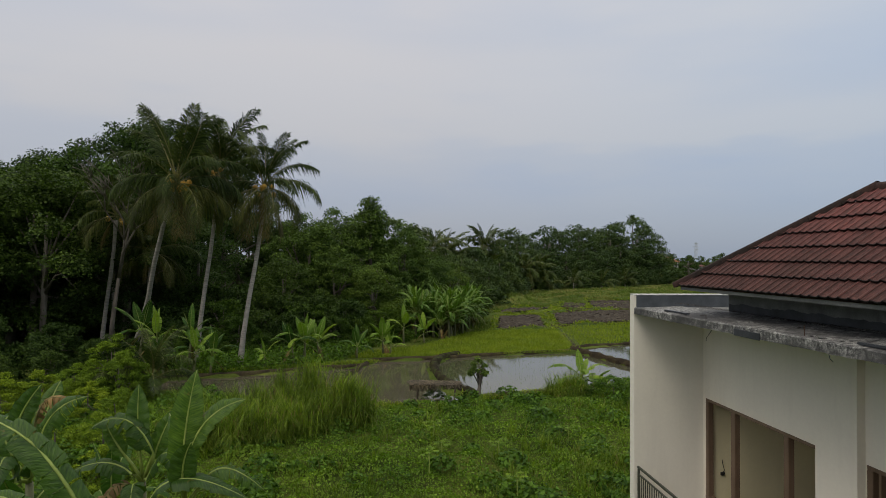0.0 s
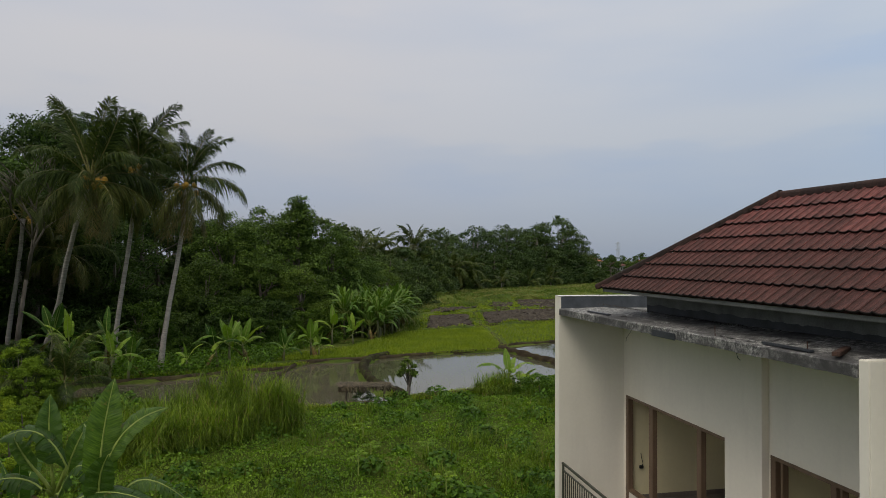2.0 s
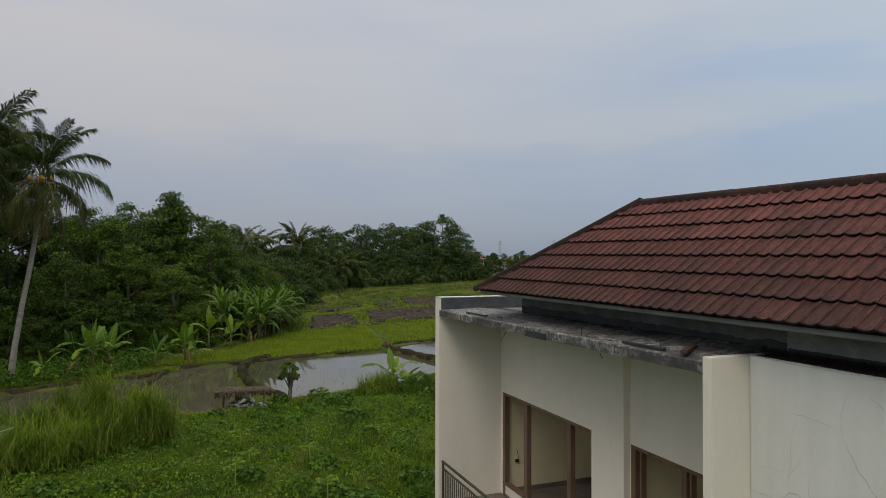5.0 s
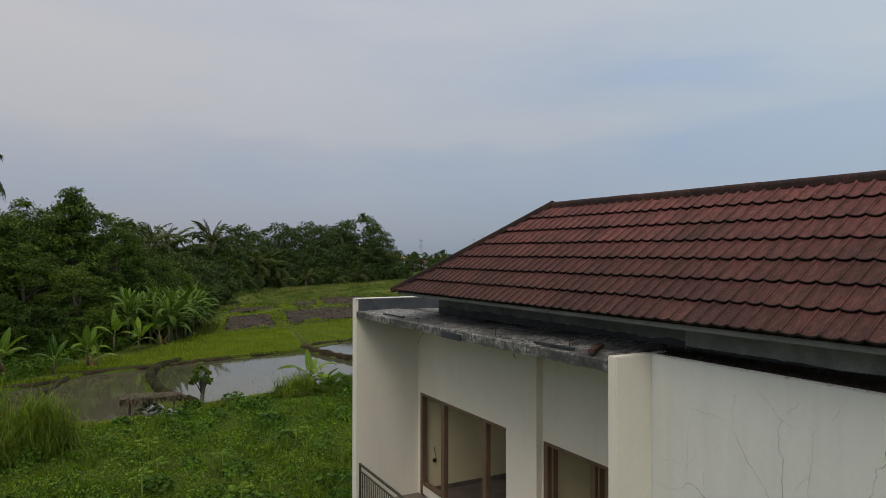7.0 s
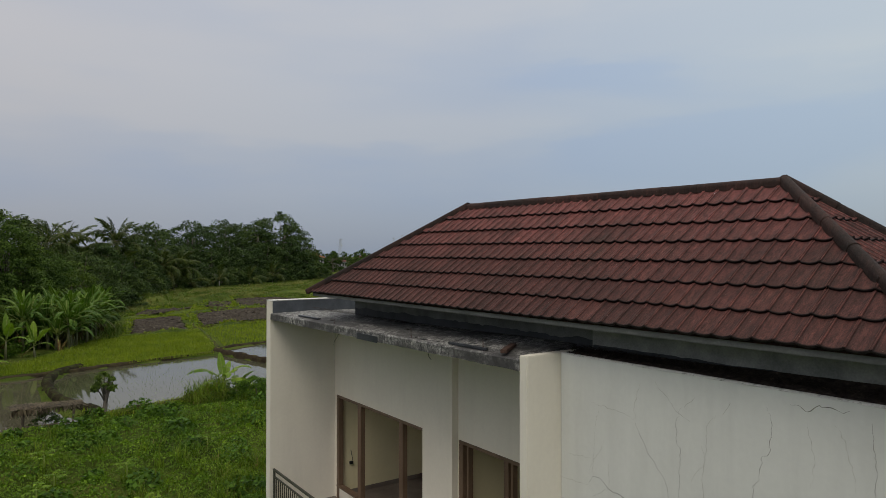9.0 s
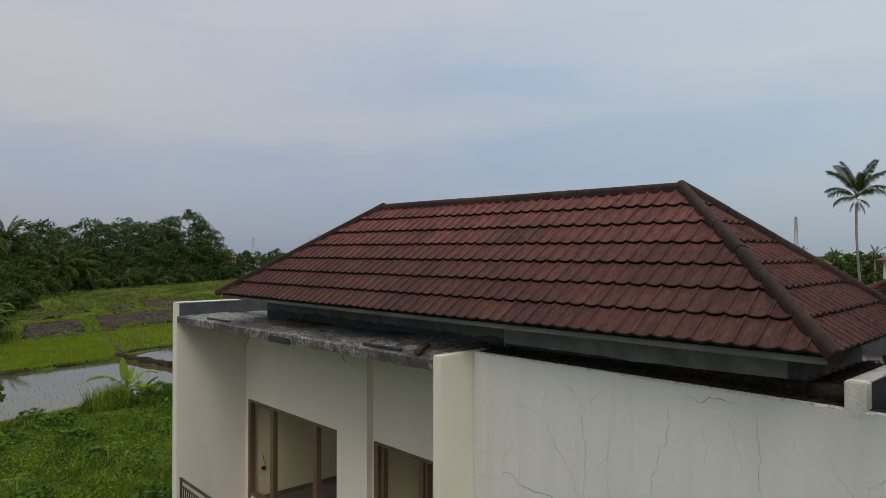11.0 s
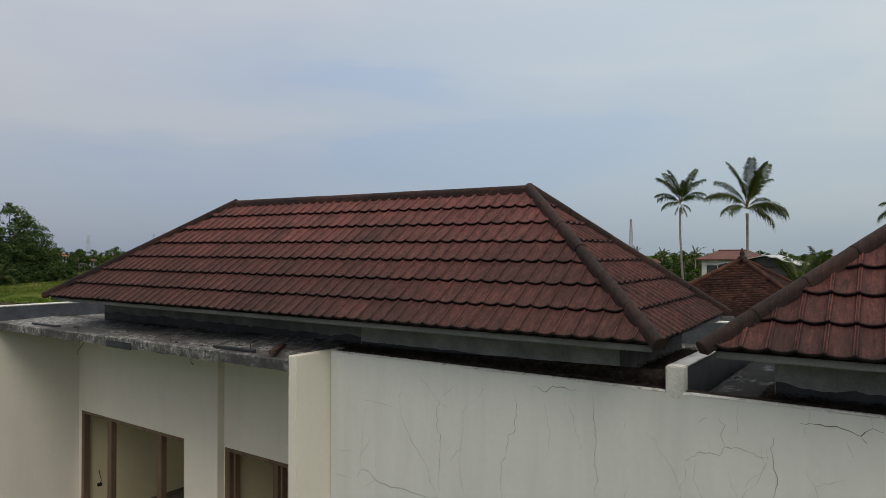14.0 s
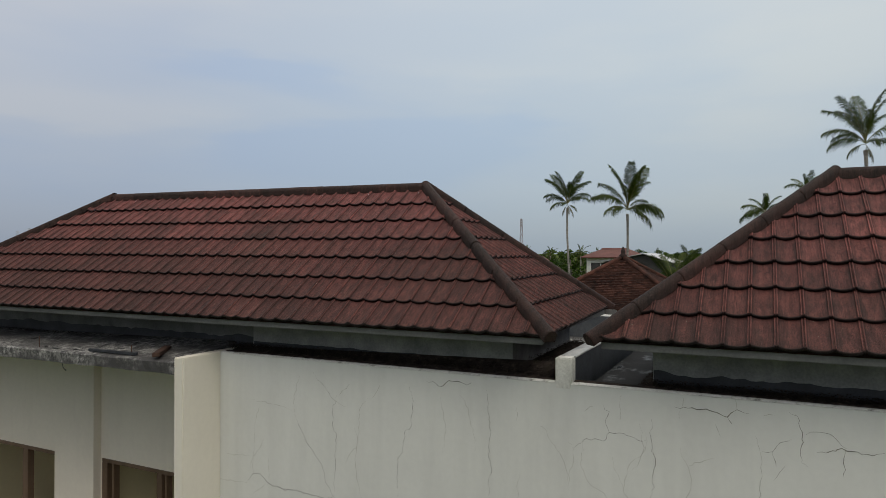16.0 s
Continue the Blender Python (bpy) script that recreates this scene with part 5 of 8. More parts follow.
def leaf_set(material, k=0):
    return [banana_leaf_mesh(11 + k, 2.2, 0.72, 82, 14, 0.12, material), banana_leaf_mesh(12 + k, 2.4, 0.76, 64, 45, 0.2, material), banana_leaf_mesh(13 + k, 2.5, 0.74, 46, 92, 0.55, material),
            banana_leaf_mesh(14 + k, 2.4, 0.64, 24, 92, 0.75, material), banana_leaf_mesh(15 + k, 1.9, 0.5, -35, 50, 0.9, M_dry)]


BANANA, BANANA_LIGHT = leaf_set(M_banana), leaf_set(M_banana_light, 20)


def banana_plant(seed, foot, stem, size, leaves, label, meshes=None, dead=1, group="banana plants", turn=0.0, spec=None):
    """A banana plant; spec lists its leaves one by one as (kind, heading, scale)."""
    rng = random.Random(seed)
    meshes = meshes or BANANA
    plant = thing("banana_plant", label, "banana plant", group, at=foot)
    top = Vector((rng.uniform(-0.2, 0.2), rng.uniform(-0.2, 0.2), stem)) if spec is None else Vector((0, 0, stem))
    v, f = tube([(0, 0, -0.3), top * 0.4, top], [0.15 * size, 0.12 * size, 0.06 * size], 8)
    mesh_ob("stem", v, f, M_stem, plant, "", True)
    if spec is None:
        spec = []
        for k in range(leaves):
            f = k / max(1, leaves - 1)
            spec.append((min(3, int(f * 4)) if k < leaves - dead else 4, turn + k * 137.5 + rng.uniform(-18, 18), rng.uniform(0.8, 1.1)))
    for k, (kind, a, sc) in enumerate(spec):
        ob = new("leaf", meshes[kind])
        ob.parent = plant
        if kind == 4:
            ob["label"] = "dead brown hanging leaf"
        ob.matrix_basis = Matrix.Translation(top * (1 - 0.10 * k / len(spec))) @ pose(0, 0, 0, rng.uniform(-14, 14), rng.uniform(-7, 7), a) @ Matrix.Scale(size * sc, 4)
    return plant


def wood():
    """The wood along the paddies and the belt behind the terraces."""
    near, belt = "forest trees", "trees of the far belt"
    kinds = {
        "tall": (18, broadleaf(1, 18, 13, 46, 25000, 0.40, M_leaf_deep, "tall dense dark green forest tree", group=near, low=0.14)),
        "round": (15, broadleaf(2, 15, 11, 48, 26000, 0.37, M_leaf, "dense dark green forest tree", group=near, low=0.1)),
        "spire": (14, broadleaf(3, 14, 8, 50, 24000, 0.33, M_leaf, "dark green tree with a pointed crown", group=near, low=0.12, peak=0.8)),
        "open": (20, broadleaf(4, 20, 14, 40, 23000, 0.40, M_leaf_deep, "tall open-crowned dark green tree", group=near, low=0.42)),
        "far": (14, broadleaf(5, 14, 13, 46, 9000, 0.58, M_leaf_belt, "broad dark green tree in the far belt", group=belt, low=0.03, lump=0.17)),
        "far_b": (14, broadleaf(6, 14, 12, 40, 9000, 0.58, M_leaf_belt, "tall dark green tree in the far belt", group=belt, low=0.12, lump=0.19)),
    }
    lists = {k: [] for k in kinds}
    def tree(kind, x, y, top, s_xy=1.0, turn=0):
        s = top / kinds[kind][0]
        lists[kind].append((x, y, gz(x, y) - 0.2, turn, s * s_xy, 1 / s_xy))
    # beside the paddies, from the back to the front
    for kind, x, y, top, w, a in [
        ("tall", -29.5, 57, 16.6, 1.0, 10), ("round", -30, 66, 19.2, 1.0, 80), ("tall", -26, 71, 18.5, 1.0, 200), ("open", -28.5, 73, 23.4, 0.9, 20), ("open", -19.5, 79, 22.6, 0.85, 140), ("open", -24.5, 76, 24.2, 0.9, 250),
        ("tall", -42, 70, 19, 1.1, 30), ("round", -9.2, 69.5, 12.9, 1.05, 60), ("tall", -18, 63, 12.0, 1.1, 170), ("tall", -23, 59, 11.5, 1.1, 10),
        ("round", -6.2, 72.5, 13.7, 0.95, 90), ("tall", -33.6, 68, 19.4, 1.0, 130), ("round", -33, 60, 16.2, 1.0, 40), ("tall", -11.5, 80, 13.2, 1.0, 15), ("spire", -2.2, 72, 15.2, 0.98, 0), ("round", -5.2, 66.5, 9.3, 1.1, 220), ("round", 1.3, 74, 12.0, 0.9, 130), ("spire", 3.3, 75.5, 10.4, 1.0, 60),
        ("round", -1.5, 65.5, 7.6, 1.2, 310), ("tall", -10, 63, 8.2, 1.25, 205), ("tall", 0, 84, 10.6, 1.0, 0), ("round", -36, 54, 12, 1.1, 130),
        ("round", -36, 62, 15, 1.1, 0), ("open", -27, 53.5, 15.5, 1.1, 70), ("open", -33, 51, 14.5, 1.15, 190), ("open", -22.5, 58.5, 15.5, 1.0, 300), ("tall", -35, 76, 20, 1.1, 0), ("round", 5.5, 80, 8.2, 1.1, 0), ("round", 2.5, 78, 9.0, 1.1, 90), ("round", 8.5, 88, 7.4, 1.2, 200), ("tall", 6.5, 96, 8.8, 1.1, 300),
    ]:
        tree(kind, x, y, top, w, a)
    for x, y, top in ((-9.5, 88, 12), (-14.5, 90, 12.5), (-5, 92, 11.5), (-19, 86, 13)):
        tree("far", x, y, top, 1.1, 30 * x)
    for k in range(9):  # a dense back row closes the wood
        tree("far", -62 + 7.6 * k, 104 + 5 * (k % 2), 12.5 + 1.5 * (k % 3), 1.25, 50 * k)
    # the belt behind the terraces
    for kind, x, y, top, w, a in [
        ("far", 11, 99, 8.5, 1.2, 20), ("far", 10, 116, 9.2, 1.2, 20), ("far_b", 16, 122, 9.6, 1.2, 120), ("far", 21, 129, 10.0, 1.2, 220), ("far", 17, 112, 7.0, 1.3, 320), ("far", 23, 138, 10.8, 1.2, 20), ("far", 21.5, 124, 7.5, 1.3, 60),
        ("far_b", 27.8, 147.6, 14.4, 1.05, 30), ("far", 32.5, 154, 12.6, 1.1, 80), ("far", 38.2, 160.7, 15.8, 1.05, 210), ("far_b", 44.0, 167, 14.9, 1.1, 120), ("far", 50.4, 173, 17.0, 1.05, 290), ("far_b", 56, 178, 16.2, 1.1, 10), ("far", 62.5, 182, 17.4, 1.05, 160), ("far", 70.0, 186, 20.6, 1.12, 240), ("far_b", 65.5, 184, 15.0, 1.0, 20),
        ("far", 77.5, 189, 16.6, 1.0, 90), ("far", 81.5, 191, 9.6, 1.1, 0), ("far", 30.0, 143, 8.5, 1.5, 100), ("far_b", 36.0, 151, 9.4, 1.4, 200), ("far", 43, 158, 9.0, 1.5, 300), ("far", 50, 164, 10.4, 1.4, 20), ("far_b", 57, 170, 10, 1.4, 220), ("far", 64, 175, 11, 1.4, 20), ("far", 71, 179, 12.5, 1.3, 120), ("far", 77, 183, 9.5, 1.4, 220), ("far", 24, 134, 7.5, 1.4, 320),
    ]:
        tree(kind, x, y, top, w, a)
    for k, (_, proto) in kinds.items():
        spread(proto, lists[k])
    shrub = broadleaf(21, 5.0, 6.0, 26, 6500, 0.34, M_leaf_deep, "low dark green undergrowth shrub at the wood's edge", "shrub", "shrub", 0.03, 0.08, "undergrowth")
    shrub_b = broadleaf(23, 5.0, 6.0, 24, 6500, 0.32, M_leaf_mid, "mid-green leafy shrub at the wood's edge", "shrub", "shrub", 0.03, 0.08, "undergrowth")
    far_shrub = broadleaf(24, 4.0, 8.0, 26, 3800, 0.48, M_leaf_belt, "low spreading undergrowth at the foot of the belt", "shrub", "shrub", 0.0, 0.08, "belt undergrowth", lump=0.15)
    rng = random.Random(5)
    for proto, base, spots in (
        # the first dark shrubs are added where the ground lies in canopy shade
        (shrub, 5.0, [(-22, 44, 3.0), (-25, 42, 3.0), (-27, 46.5, 4.0), (-20.2, 47, 2.6), (-23.5, 48.5, 3.5), (-30, 44, 4.0), (-18.6, 49, 2.4), (-20.5, 41.5, 2.4), (-33, 47, 4.5), (-22.5, 39, 2.2), (-28, 40, 3.0), (-18, 57, 5), (-11, 58, 4.4), (-4, 60.5, 4.2), (-17, 54, 3.6), (-8.5, 55, 3.4), (-9.5, 60, 4.5), (-30, 69, 7), (-24.5, 69, 7), (-37, 70, 7.5), (-41, 64, 8), (-29, 66, 8), (-35, 66, 8), (-23, 66, 8), (-17, 62, 6), (0.5, 70, 5), (-6, 63, 5), (-12, 62, 5), (9, 80, 4.0), (10.5, 86, 4.2), (12.5, 94, 4.0)]),
        (shrub_b, 5.0, [(-14.5, 57, 4.8), (-7.5, 59, 4.6), (-1, 62, 4.6), (-12.5, 54.5, 3.2), (-5, 57, 3.2), (-2.5, 59, 2.8), (2.0, 66.5, 4.2), (-13.5, 52, 2.4), (-10.2, 52.4, 2.2), (-6.8, 54.0, 2.4), (-16.5, 50.5, 2.6)]),
        (far_shrub, 4.0, [(15, 103, 4.2), (17.5, 111, 4.5), (19.5, 118, 4.0), (22.5, 127, 4.4), (26.5, 136, 3.4), (31, 140, 3.6), (37, 146, 3.2), (44, 152, 4.0), (51, 158, 3.4), (58, 164, 4.2), (65, 169, 3.6), (72, 174, 4.4), (78, 178, 4.0), (83, 186, 5), (34, 143.5, 4.4), (40.5, 149, 3.0), (47.5, 155, 4.4), (54.5, 161, 3.2), (61.5, 166.5, 4.6), (68.5, 171.5, 3.4), (75, 176, 4.4), (86, 190, 4.5)])):
        spread(proto, [(x, y, gz(x, y) - 0.2, rng.uniform(0, 360), t / base, rng.uniform(0.75, 1.05)) for x, y, t in spots])
    bright = broadleaf(22, 4.6, 5.0, 48, 24000, 0.16, M_leaf_light, "bright yellow-green leafy garden shrub", "shrub", "shrub", 0.05, 0.08, "garden shrubs", lump=0.13)
    spread(bright, [(-15.3, 37.6, -0.1, 0, 0.80, 1.0), (-14.3, 36.2, -0.1, 90, 0.66, 0.95), (-16.3, 34.2, -0.2, 120, 0.52, 0.9), (-17.6, 34.6, -0.2, 250, 0.60, 0.85), (-18.6, 33.2, -0.2, 70, 0.62, 0.85), (-16.6, 36.0, -0.2, 10, 0.62, 0.85), (-14.6, 33.2, -0.3, 30, 0.5, 0.9), (-12.6, 31.5, -0.6, 60, 0.55, 0.9), (-15.2, 31.0, -0.6, 160, 0.48, 0.9), (-11.8, 28.0, -0.9, 200, 0.58, 0.9), (-13.6, 28.0, -0.9, 20, 0.5, 0.95), (-10.6, 25.0, -1.1, 310, 0.5, 0.9)])
    # a leafless tree among the palms
    pieces = []
    r2 = random.Random(9)
    def limb(p, d, ln, r, depth):
        e = p + d * ln
        m = p + d * ln * 0.5 + Vector((r2.uniform(-1, 1), r2.uniform(-1, 1), r2.uniform(-0.3, 0.6))) * ln * 0.08
        pieces.append(tube([p, m, e], [r, r * 0.8, r * 0.6], 6))
        if depth:
            for _ in range(3 if depth > 1 else 4):
                nd = (d + Vector((r2.uniform(-1, 1), r2.uniform(-1, 1), r2.uniform(-0.2, 0.6))) * 0.75).normalized()
                limb(e, nd, ln * r2.uniform(0.5, 0.75), r * 0.55, depth - 1)
    limb(Vector((0, 0, -0.3)), Vector((0.1, 0, 1)).normalized(), 6.5, 0.22, 4)
    bare = thing("bare_tree", "leafless pale grey tree with forked branches", "tree", at=(-21.2, 51.5, 0.1))
    v, f = join_parts(pieces)
    mesh_ob("trunk", v, f, M_bark, bare, smooth=True)


wood()


def crown_spec(seed, counts, scales):
    """Fronds of a full crown: so many of each kind, spread round the head."""
    rng = random.Random(seed)
    out = []
    for kind, (n, sc) in enumerate(zip(counts, scales)):
        start = rng.uniform(0, 360)
        out += [(kind, start + 360 * k / n + rng.uniform(-22, 22), sc * rng.uniform(0.85, 1.12)) for k in range(n)]
    return out


def palms():
    coconut_palm(1, (-23.1, 54.6, 0.1), (-20.8, 51.5, 11.0), 0.80, "coconut palm with a slender grey trunk", 4, spec=crown_spec(1, (3, 4, 5, 5, 4, 2), (1.0, 1.0, 0.9, 0.9, 0.9, 0.8)))
    coconut_palm(2, (-20.4, 53.0, 0.1), (-14.75, 46.3, 12.95), 1.0, "leaning coconut palm bearing yellow nuts", 18, 44, 0.19,
                 spec=[(0, 100, 1.5), (0, 200, 1.3), (0, 20, 1.3), (0, 290, 1.3), (1, 150, 1.15), (1, 25, 1.1), (1, 265, 1.2), (1, 95, 1.1), (1, 320, 1.1), (2, 175, 0.95), (2, 5, 1.05), (2, 230, 1.0), (2, 310, 1.0), (2, 60, 1.0), (3, 188, 0.95), (3, 350, 1.0), (3, 140, 1.0), (3, 255, 0.9), (4, 285, 1.05), (4, 245, 1.05), (4, 210, 1.0), (4, 330, 1.1), (4, 20, 1.0), (4, 120, 1.0), (5, 265, 1.0), (5, 310, 1.0), (5, 225, 0.9)])
    coconut_palm(3, (-14.5, 50.5, 0.1), (-13.0, 50.5, 14.4), 0.98, "tall coconut palm with a slender grey trunk", 6, 40,
                 spec=crown_spec(3, (4, 5, 5, 4, 4, 2), (1.15, 1.05, 0.95, 0.95, 1.0, 1.0)))
    coconut_palm(4, (-10.75, 48.0, 0.1), (-9.4, 49.3, 13.05), 0.94, "coconut palm with drooping dry fronds", 8, 44, 0.18,
                 spec=[(0, 130, 1.12), (0, 20, 1.05), (0, 300, 1.08), (0, 230, 1.0), (1, 60, 1.0), (1, 200, 0.95), (1, 340, 1.0), (2, 8, 0.95), (2, 160, 0.8), (2, 250, 0.9), (3, 345, 1.0), (3, 178, 0.85), (3, 80, 0.9), (3, 300, 0.95), (4, 320, 1.0), (4, 210, 1.0), (4, 275, 1.05), (4, 20, 1.0), (4, 240, 1.0), (5, 285, 1.05), (5, 335, 1.0), (5, 215, 1.0), (5, 180, 0.9), (5, 255, 1.1)])
    coconut_palm(5, (-20.2, 55.8, 0.1), (-19.2, 54.5, 8.3), 0.8, "short coconut palm among taller ones", 0, spec=crown_spec(5, (2, 3, 4, 5, 4, 3), (0.9, 1.0, 1.0, 1.0, 1.0, 0.9)))
    coconut_palm(6, (-23.4, 57.2, 0.1), (-22.8, 56.6, 9.6), 0.7, "short coconut palm among taller ones", 0, spec=crown_spec(6, (2, 3, 4, 4, 3, 2), (0.9, 1.0, 1.0, 1.0, 1.0, 0.9)))
    # palms at the edge of the belt
    for k, (x, y, t, s) in enumerate([(3.45, 88, 11.4, 0.5), (8.4, 99, 9.2, 1.2), (6.0, 94, 9.6, 1.05), (15.2, 104, 9.9, 1.25), (12.4, 100, 6.6, 1.2), (16.4, 104, 6.2, 1.1), (10.2, 97, 6.4, 1.1), (22.8, 110, 6.6, 1.0), (25.6, 112, 6.2, 1.0), (14.0, 99, 5.2, 1.2), (7.6, 93, 6.0, 1.1), (18.6, 107, 5.6, 0.9)]):
        lean = (2.6 if k == 7 else 4.6 if k == 8 else 0.6)
        x, y, t, s = 1.26 * x, 1.26 * y, 7.4 + 1.26 * (t - 8), 1.08 * s
        coconut_palm(30 + k, (x - lean, y, gz(x, y)), (x, y, t), s, "coconut palm at the edge of the wood", 0, 22, 0.17, "far coconut palms", far=True, spec=crown_spec(30 + k, (2, 4, 6, 6, 5, 3), (0.9, 0.95, 1.0, 1.0, 1.0, 0.9)))
    for k, (x, y) in enumerate([(34, 140), (42, 146), (52, 156), (60, 162), (77, 176)]):
        coconut_palm(50 + k, (x, y, gz(x, y)), (x, y, gz(x, y) + 1.0 + 0.8 * (k % 2)), 0.9, "young stemless palm at the wood's edge", 0, 13, 0.15, "young palms", 0.75, True)
    coconut_palm(60, (-13.5, 38.5, 0.0), (-13.5, 38.5, 0.9), 0.7, "young stemless coconut palm in the garden", 0, 11, 0.12, "young palms", 0.6)
    # palms behind the roofs
    coconut_palm(70, (57.5, 15.3, 0.2), (58.0, 15.85, 12.5), 0.52, "tall slender coconut palm behind the roofs", 0, 32, 0.11,
                 spec=[(0, 120, 1.45), (0, 10, 1.25), (0, 210, 1.35), (0, 300, 1.4), (0, 170, 1.3), (1, 175, 1.15), (1, 15, 1.05), (1, 260, 1.0), (1, 90, 1.0), (1, 340, 1.1), (1, 200, 1.1), (2, 185, 0.9), (2, 350, 0.9), (2, 160, 0.9), (2, 60, 0.8), (2, 20, 0.85), (3, 190, 0.7), (3, 250, 0.5), (5, 300, 0.5), (5, 200, 0.5), (5, 10, 0.6), (4, 330, 0.45)])
    coconut_palm(71, (53.9, 9.9, 0.2), (54.1, 9.8, 11.6), 0.63, "tall coconut palm with long drooping fronds", 0, 28, 0.115,
                 spec=[(0, 80, 1.55), (0, 10, 1.4), (0, 170, 1.4), (0, 270, 1.5), (0, 330, 1.35), (0, 200, 1.3), (1, 30, 1.1), (1, 195, 1.0), (1, 280, 1.0), (2, 172, 1.1), (2, 188, 0.95), (2, 15, 0.6), (3, 200, 0.7), (3, 350, 1.0), (3, 335, 0.9), (4, 342, 0.85), (3, 235, 0.75), (3, 305, 0.7), (3, 8, 0.95)])
    coconut_palm(72, (43.9, -5.8, 0.2), (44.7, -5.45, 14.4), 0.55, "tall coconut palm behind the ridge", 0, 32, 0.12,
                 spec=[(0, 100, 1.4), (0, 220, 1.3), (0, 340, 1.4), (0, 20, 1.3), (1, 165, 1.1), (1, 190, 0.9), (1, 30, 0.9), (1, 270, 0.8), (2, 180, 0.9), (2, 150, 0.8), (2, 10, 0.9), (3, 200, 0.8), (3, 345, 0.8), (3, 300, 0.6), (4, 190, 0.5), (5, 270, 0.4), (5, 20, 0.5)])
    coconut_palm(73, (70, -0.3, 0.2), (70, -0.3, 11.7), 0.55, "far coconut palm showing above the roof", 0, 16, 0.16, "far coconut palms", 0.8)
    coconut_palm(74, (76, -4.3, 0.2), (75.7, -4.1, 14.3), 0.45, "far coconut palm showing above the roof", 0, 12, 0.16, "far coconut palms", 0.7)
    coconut_palm(75, (47.3, 5.5, 0.2), (47.3, 5.5, 5.5), 0.62, "low palm with bright fronds beside the clay roof", 0, 14, 0.2, "young palms", 0.7)
    coconut_palm(76, (51.5, 4.7, 0.2), (51.5, 4.7, 5.9), 0.6, "low palm with bright fronds beside the clay roof", 0, 14, 0.2, "young palms", 0.7)


palms()


def blade(plant, head, root, crest, tip, width, face, torn, seed, material, label=""):
    """One banana leaf: a stalk from the plant's head to root, then a midrib over crest to the tip; face is the way its upper side looks."""
    rng = np.random.default_rng(seed)
    origin = np.array(plant.location)
    head, root, crest, tip = (np.array(q, float) - origin for q in (head, root, crest, tip))
    mid = 2 * crest - (root + tip) / 2
    line = lambda t: (1 - t) ** 2 * root + 2 * t * (1 - t) * mid + t * t * tip
    pts = [head, head * 0.4 + root * 0.6 + np.array([0, 0, 0.03])] + [line(t) for t in np.linspace(0, 1, 11)]
    v, f = tube(pts, [0.045, 0.04] + list(np.linspace(0.032, 0.006, 11)), 6)
    verts, faces, mats = [tuple(q) for q in v], list(f), [1] * len(f)
    coord = [(0.0, 0.0)] * len(verts)
    face = np.array(face, float)
    n = 34
    for side in (-1, 1):
        k = 0
        while k < n:
            run = min(n - k, 1 + int(rng.integers(0, 3)) if rng.random() < torn else int(rng.integers(4, 9)))
            hang = 0.06 + (0.95 * rng.random() + 0.1) * torn
            gap = 0.42 * torn * rng.random()
            i0 = len(verts)
            for jj in range(run + 1):
                t = (k + (jj if 0 < jj < run else jj + gap if jj == 0 else jj - gap)) / n
                t = min(1.0, max(0.0, t))
                ahead = line(min(1, t + 0.02)) - line(max(0, t - 0.02))
                ahead /= np.linalg.norm(ahead)
                out = np.cross(ahead, face)
                out /= np.linalg.norm(out)
                nrm = np.cross(out, ahead)
                w = width * 0.43 * (0.25 + 0.75 * min(1, t / 0.12)) * max(0.03, 1 - max(0.0, (t - 0.45) / 0.55) ** 2.2) * (0.96 + 0.08 * rng.random())
                for u in (0.0, 0.34, 0.68, 1.0):
                    coord.append((t - 0.05 * u, side * u))
                    fold = w * (0.55 * u - (0.34 + hang) * u * u)
                    verts.append(tuple(line(t) + side * out * w * u + nrm * (fold + 0.012 * math.sin(40 * t + 2 * side) * u) + ahead * w * 0.22 * u - np.array([0, 0, hang * 0.5 * w * u * u])))
            for jj in range(run):
                for u in range(3):
                    q0 = i0 + jj * 4 + u
                    q = (q0, q0 + 1, q0 + 5, q0 + 4)
                    faces.append(q if side > 0 else q[::-1])
                    mats.append(0)
            k += run
    me = bpy.data.meshes.new("leaf")
    me.from_pydata(verts, [], faces)
    me.materials.append(material)
    me.materials.append(M_midrib if material is not M_dry else M_rachis)
    me.polygons.foreach_set("material_index", np.array(mats, dtype=np.int32))
    me.polygons.foreach_set("use_smooth", np.ones(len(faces), dtype=bool))
    at = np.zeros(len(me.loops), dtype=np.int32)
    me.loops.foreach_get("vertex_index", at)
    me.uv_layers.new(name="leaf").data.foreach_set("uv", np.array(coord, dtype=np.float32)[at].reshape(-1))
    ob = new("leaf", me)
    ob.parent = plant
    if label:
        ob["label"] = label
    return ob


def garden_banana(seed, foot, head, leaves):
    """A banana plant with its leaves set one by one: (root, crest, tip, width, face, torn, dead)."""
    plant = thing("banana_plant", "large banana plant with broad torn green leaves", "banana plant", "banana plants", at=foot)
    d = Vector(head) - Vector(foot)
    v, f = tube([(0, 0, -0.3), tuple(d * 0.5), tuple(d)], [0.14, 0.12, 0.07], 10)
    mesh_ob("stem", v, f, M_stem, plant, "", True)
    for k, (root, crest, tip, width, face, torn, dead) in enumerate(leaves):
        blade(plant, head, root, crest, tip, width, face, torn, seed * 31 + k, M_dry if dead else M_banana_near, "dead brown hanging leaf" if dead else "")


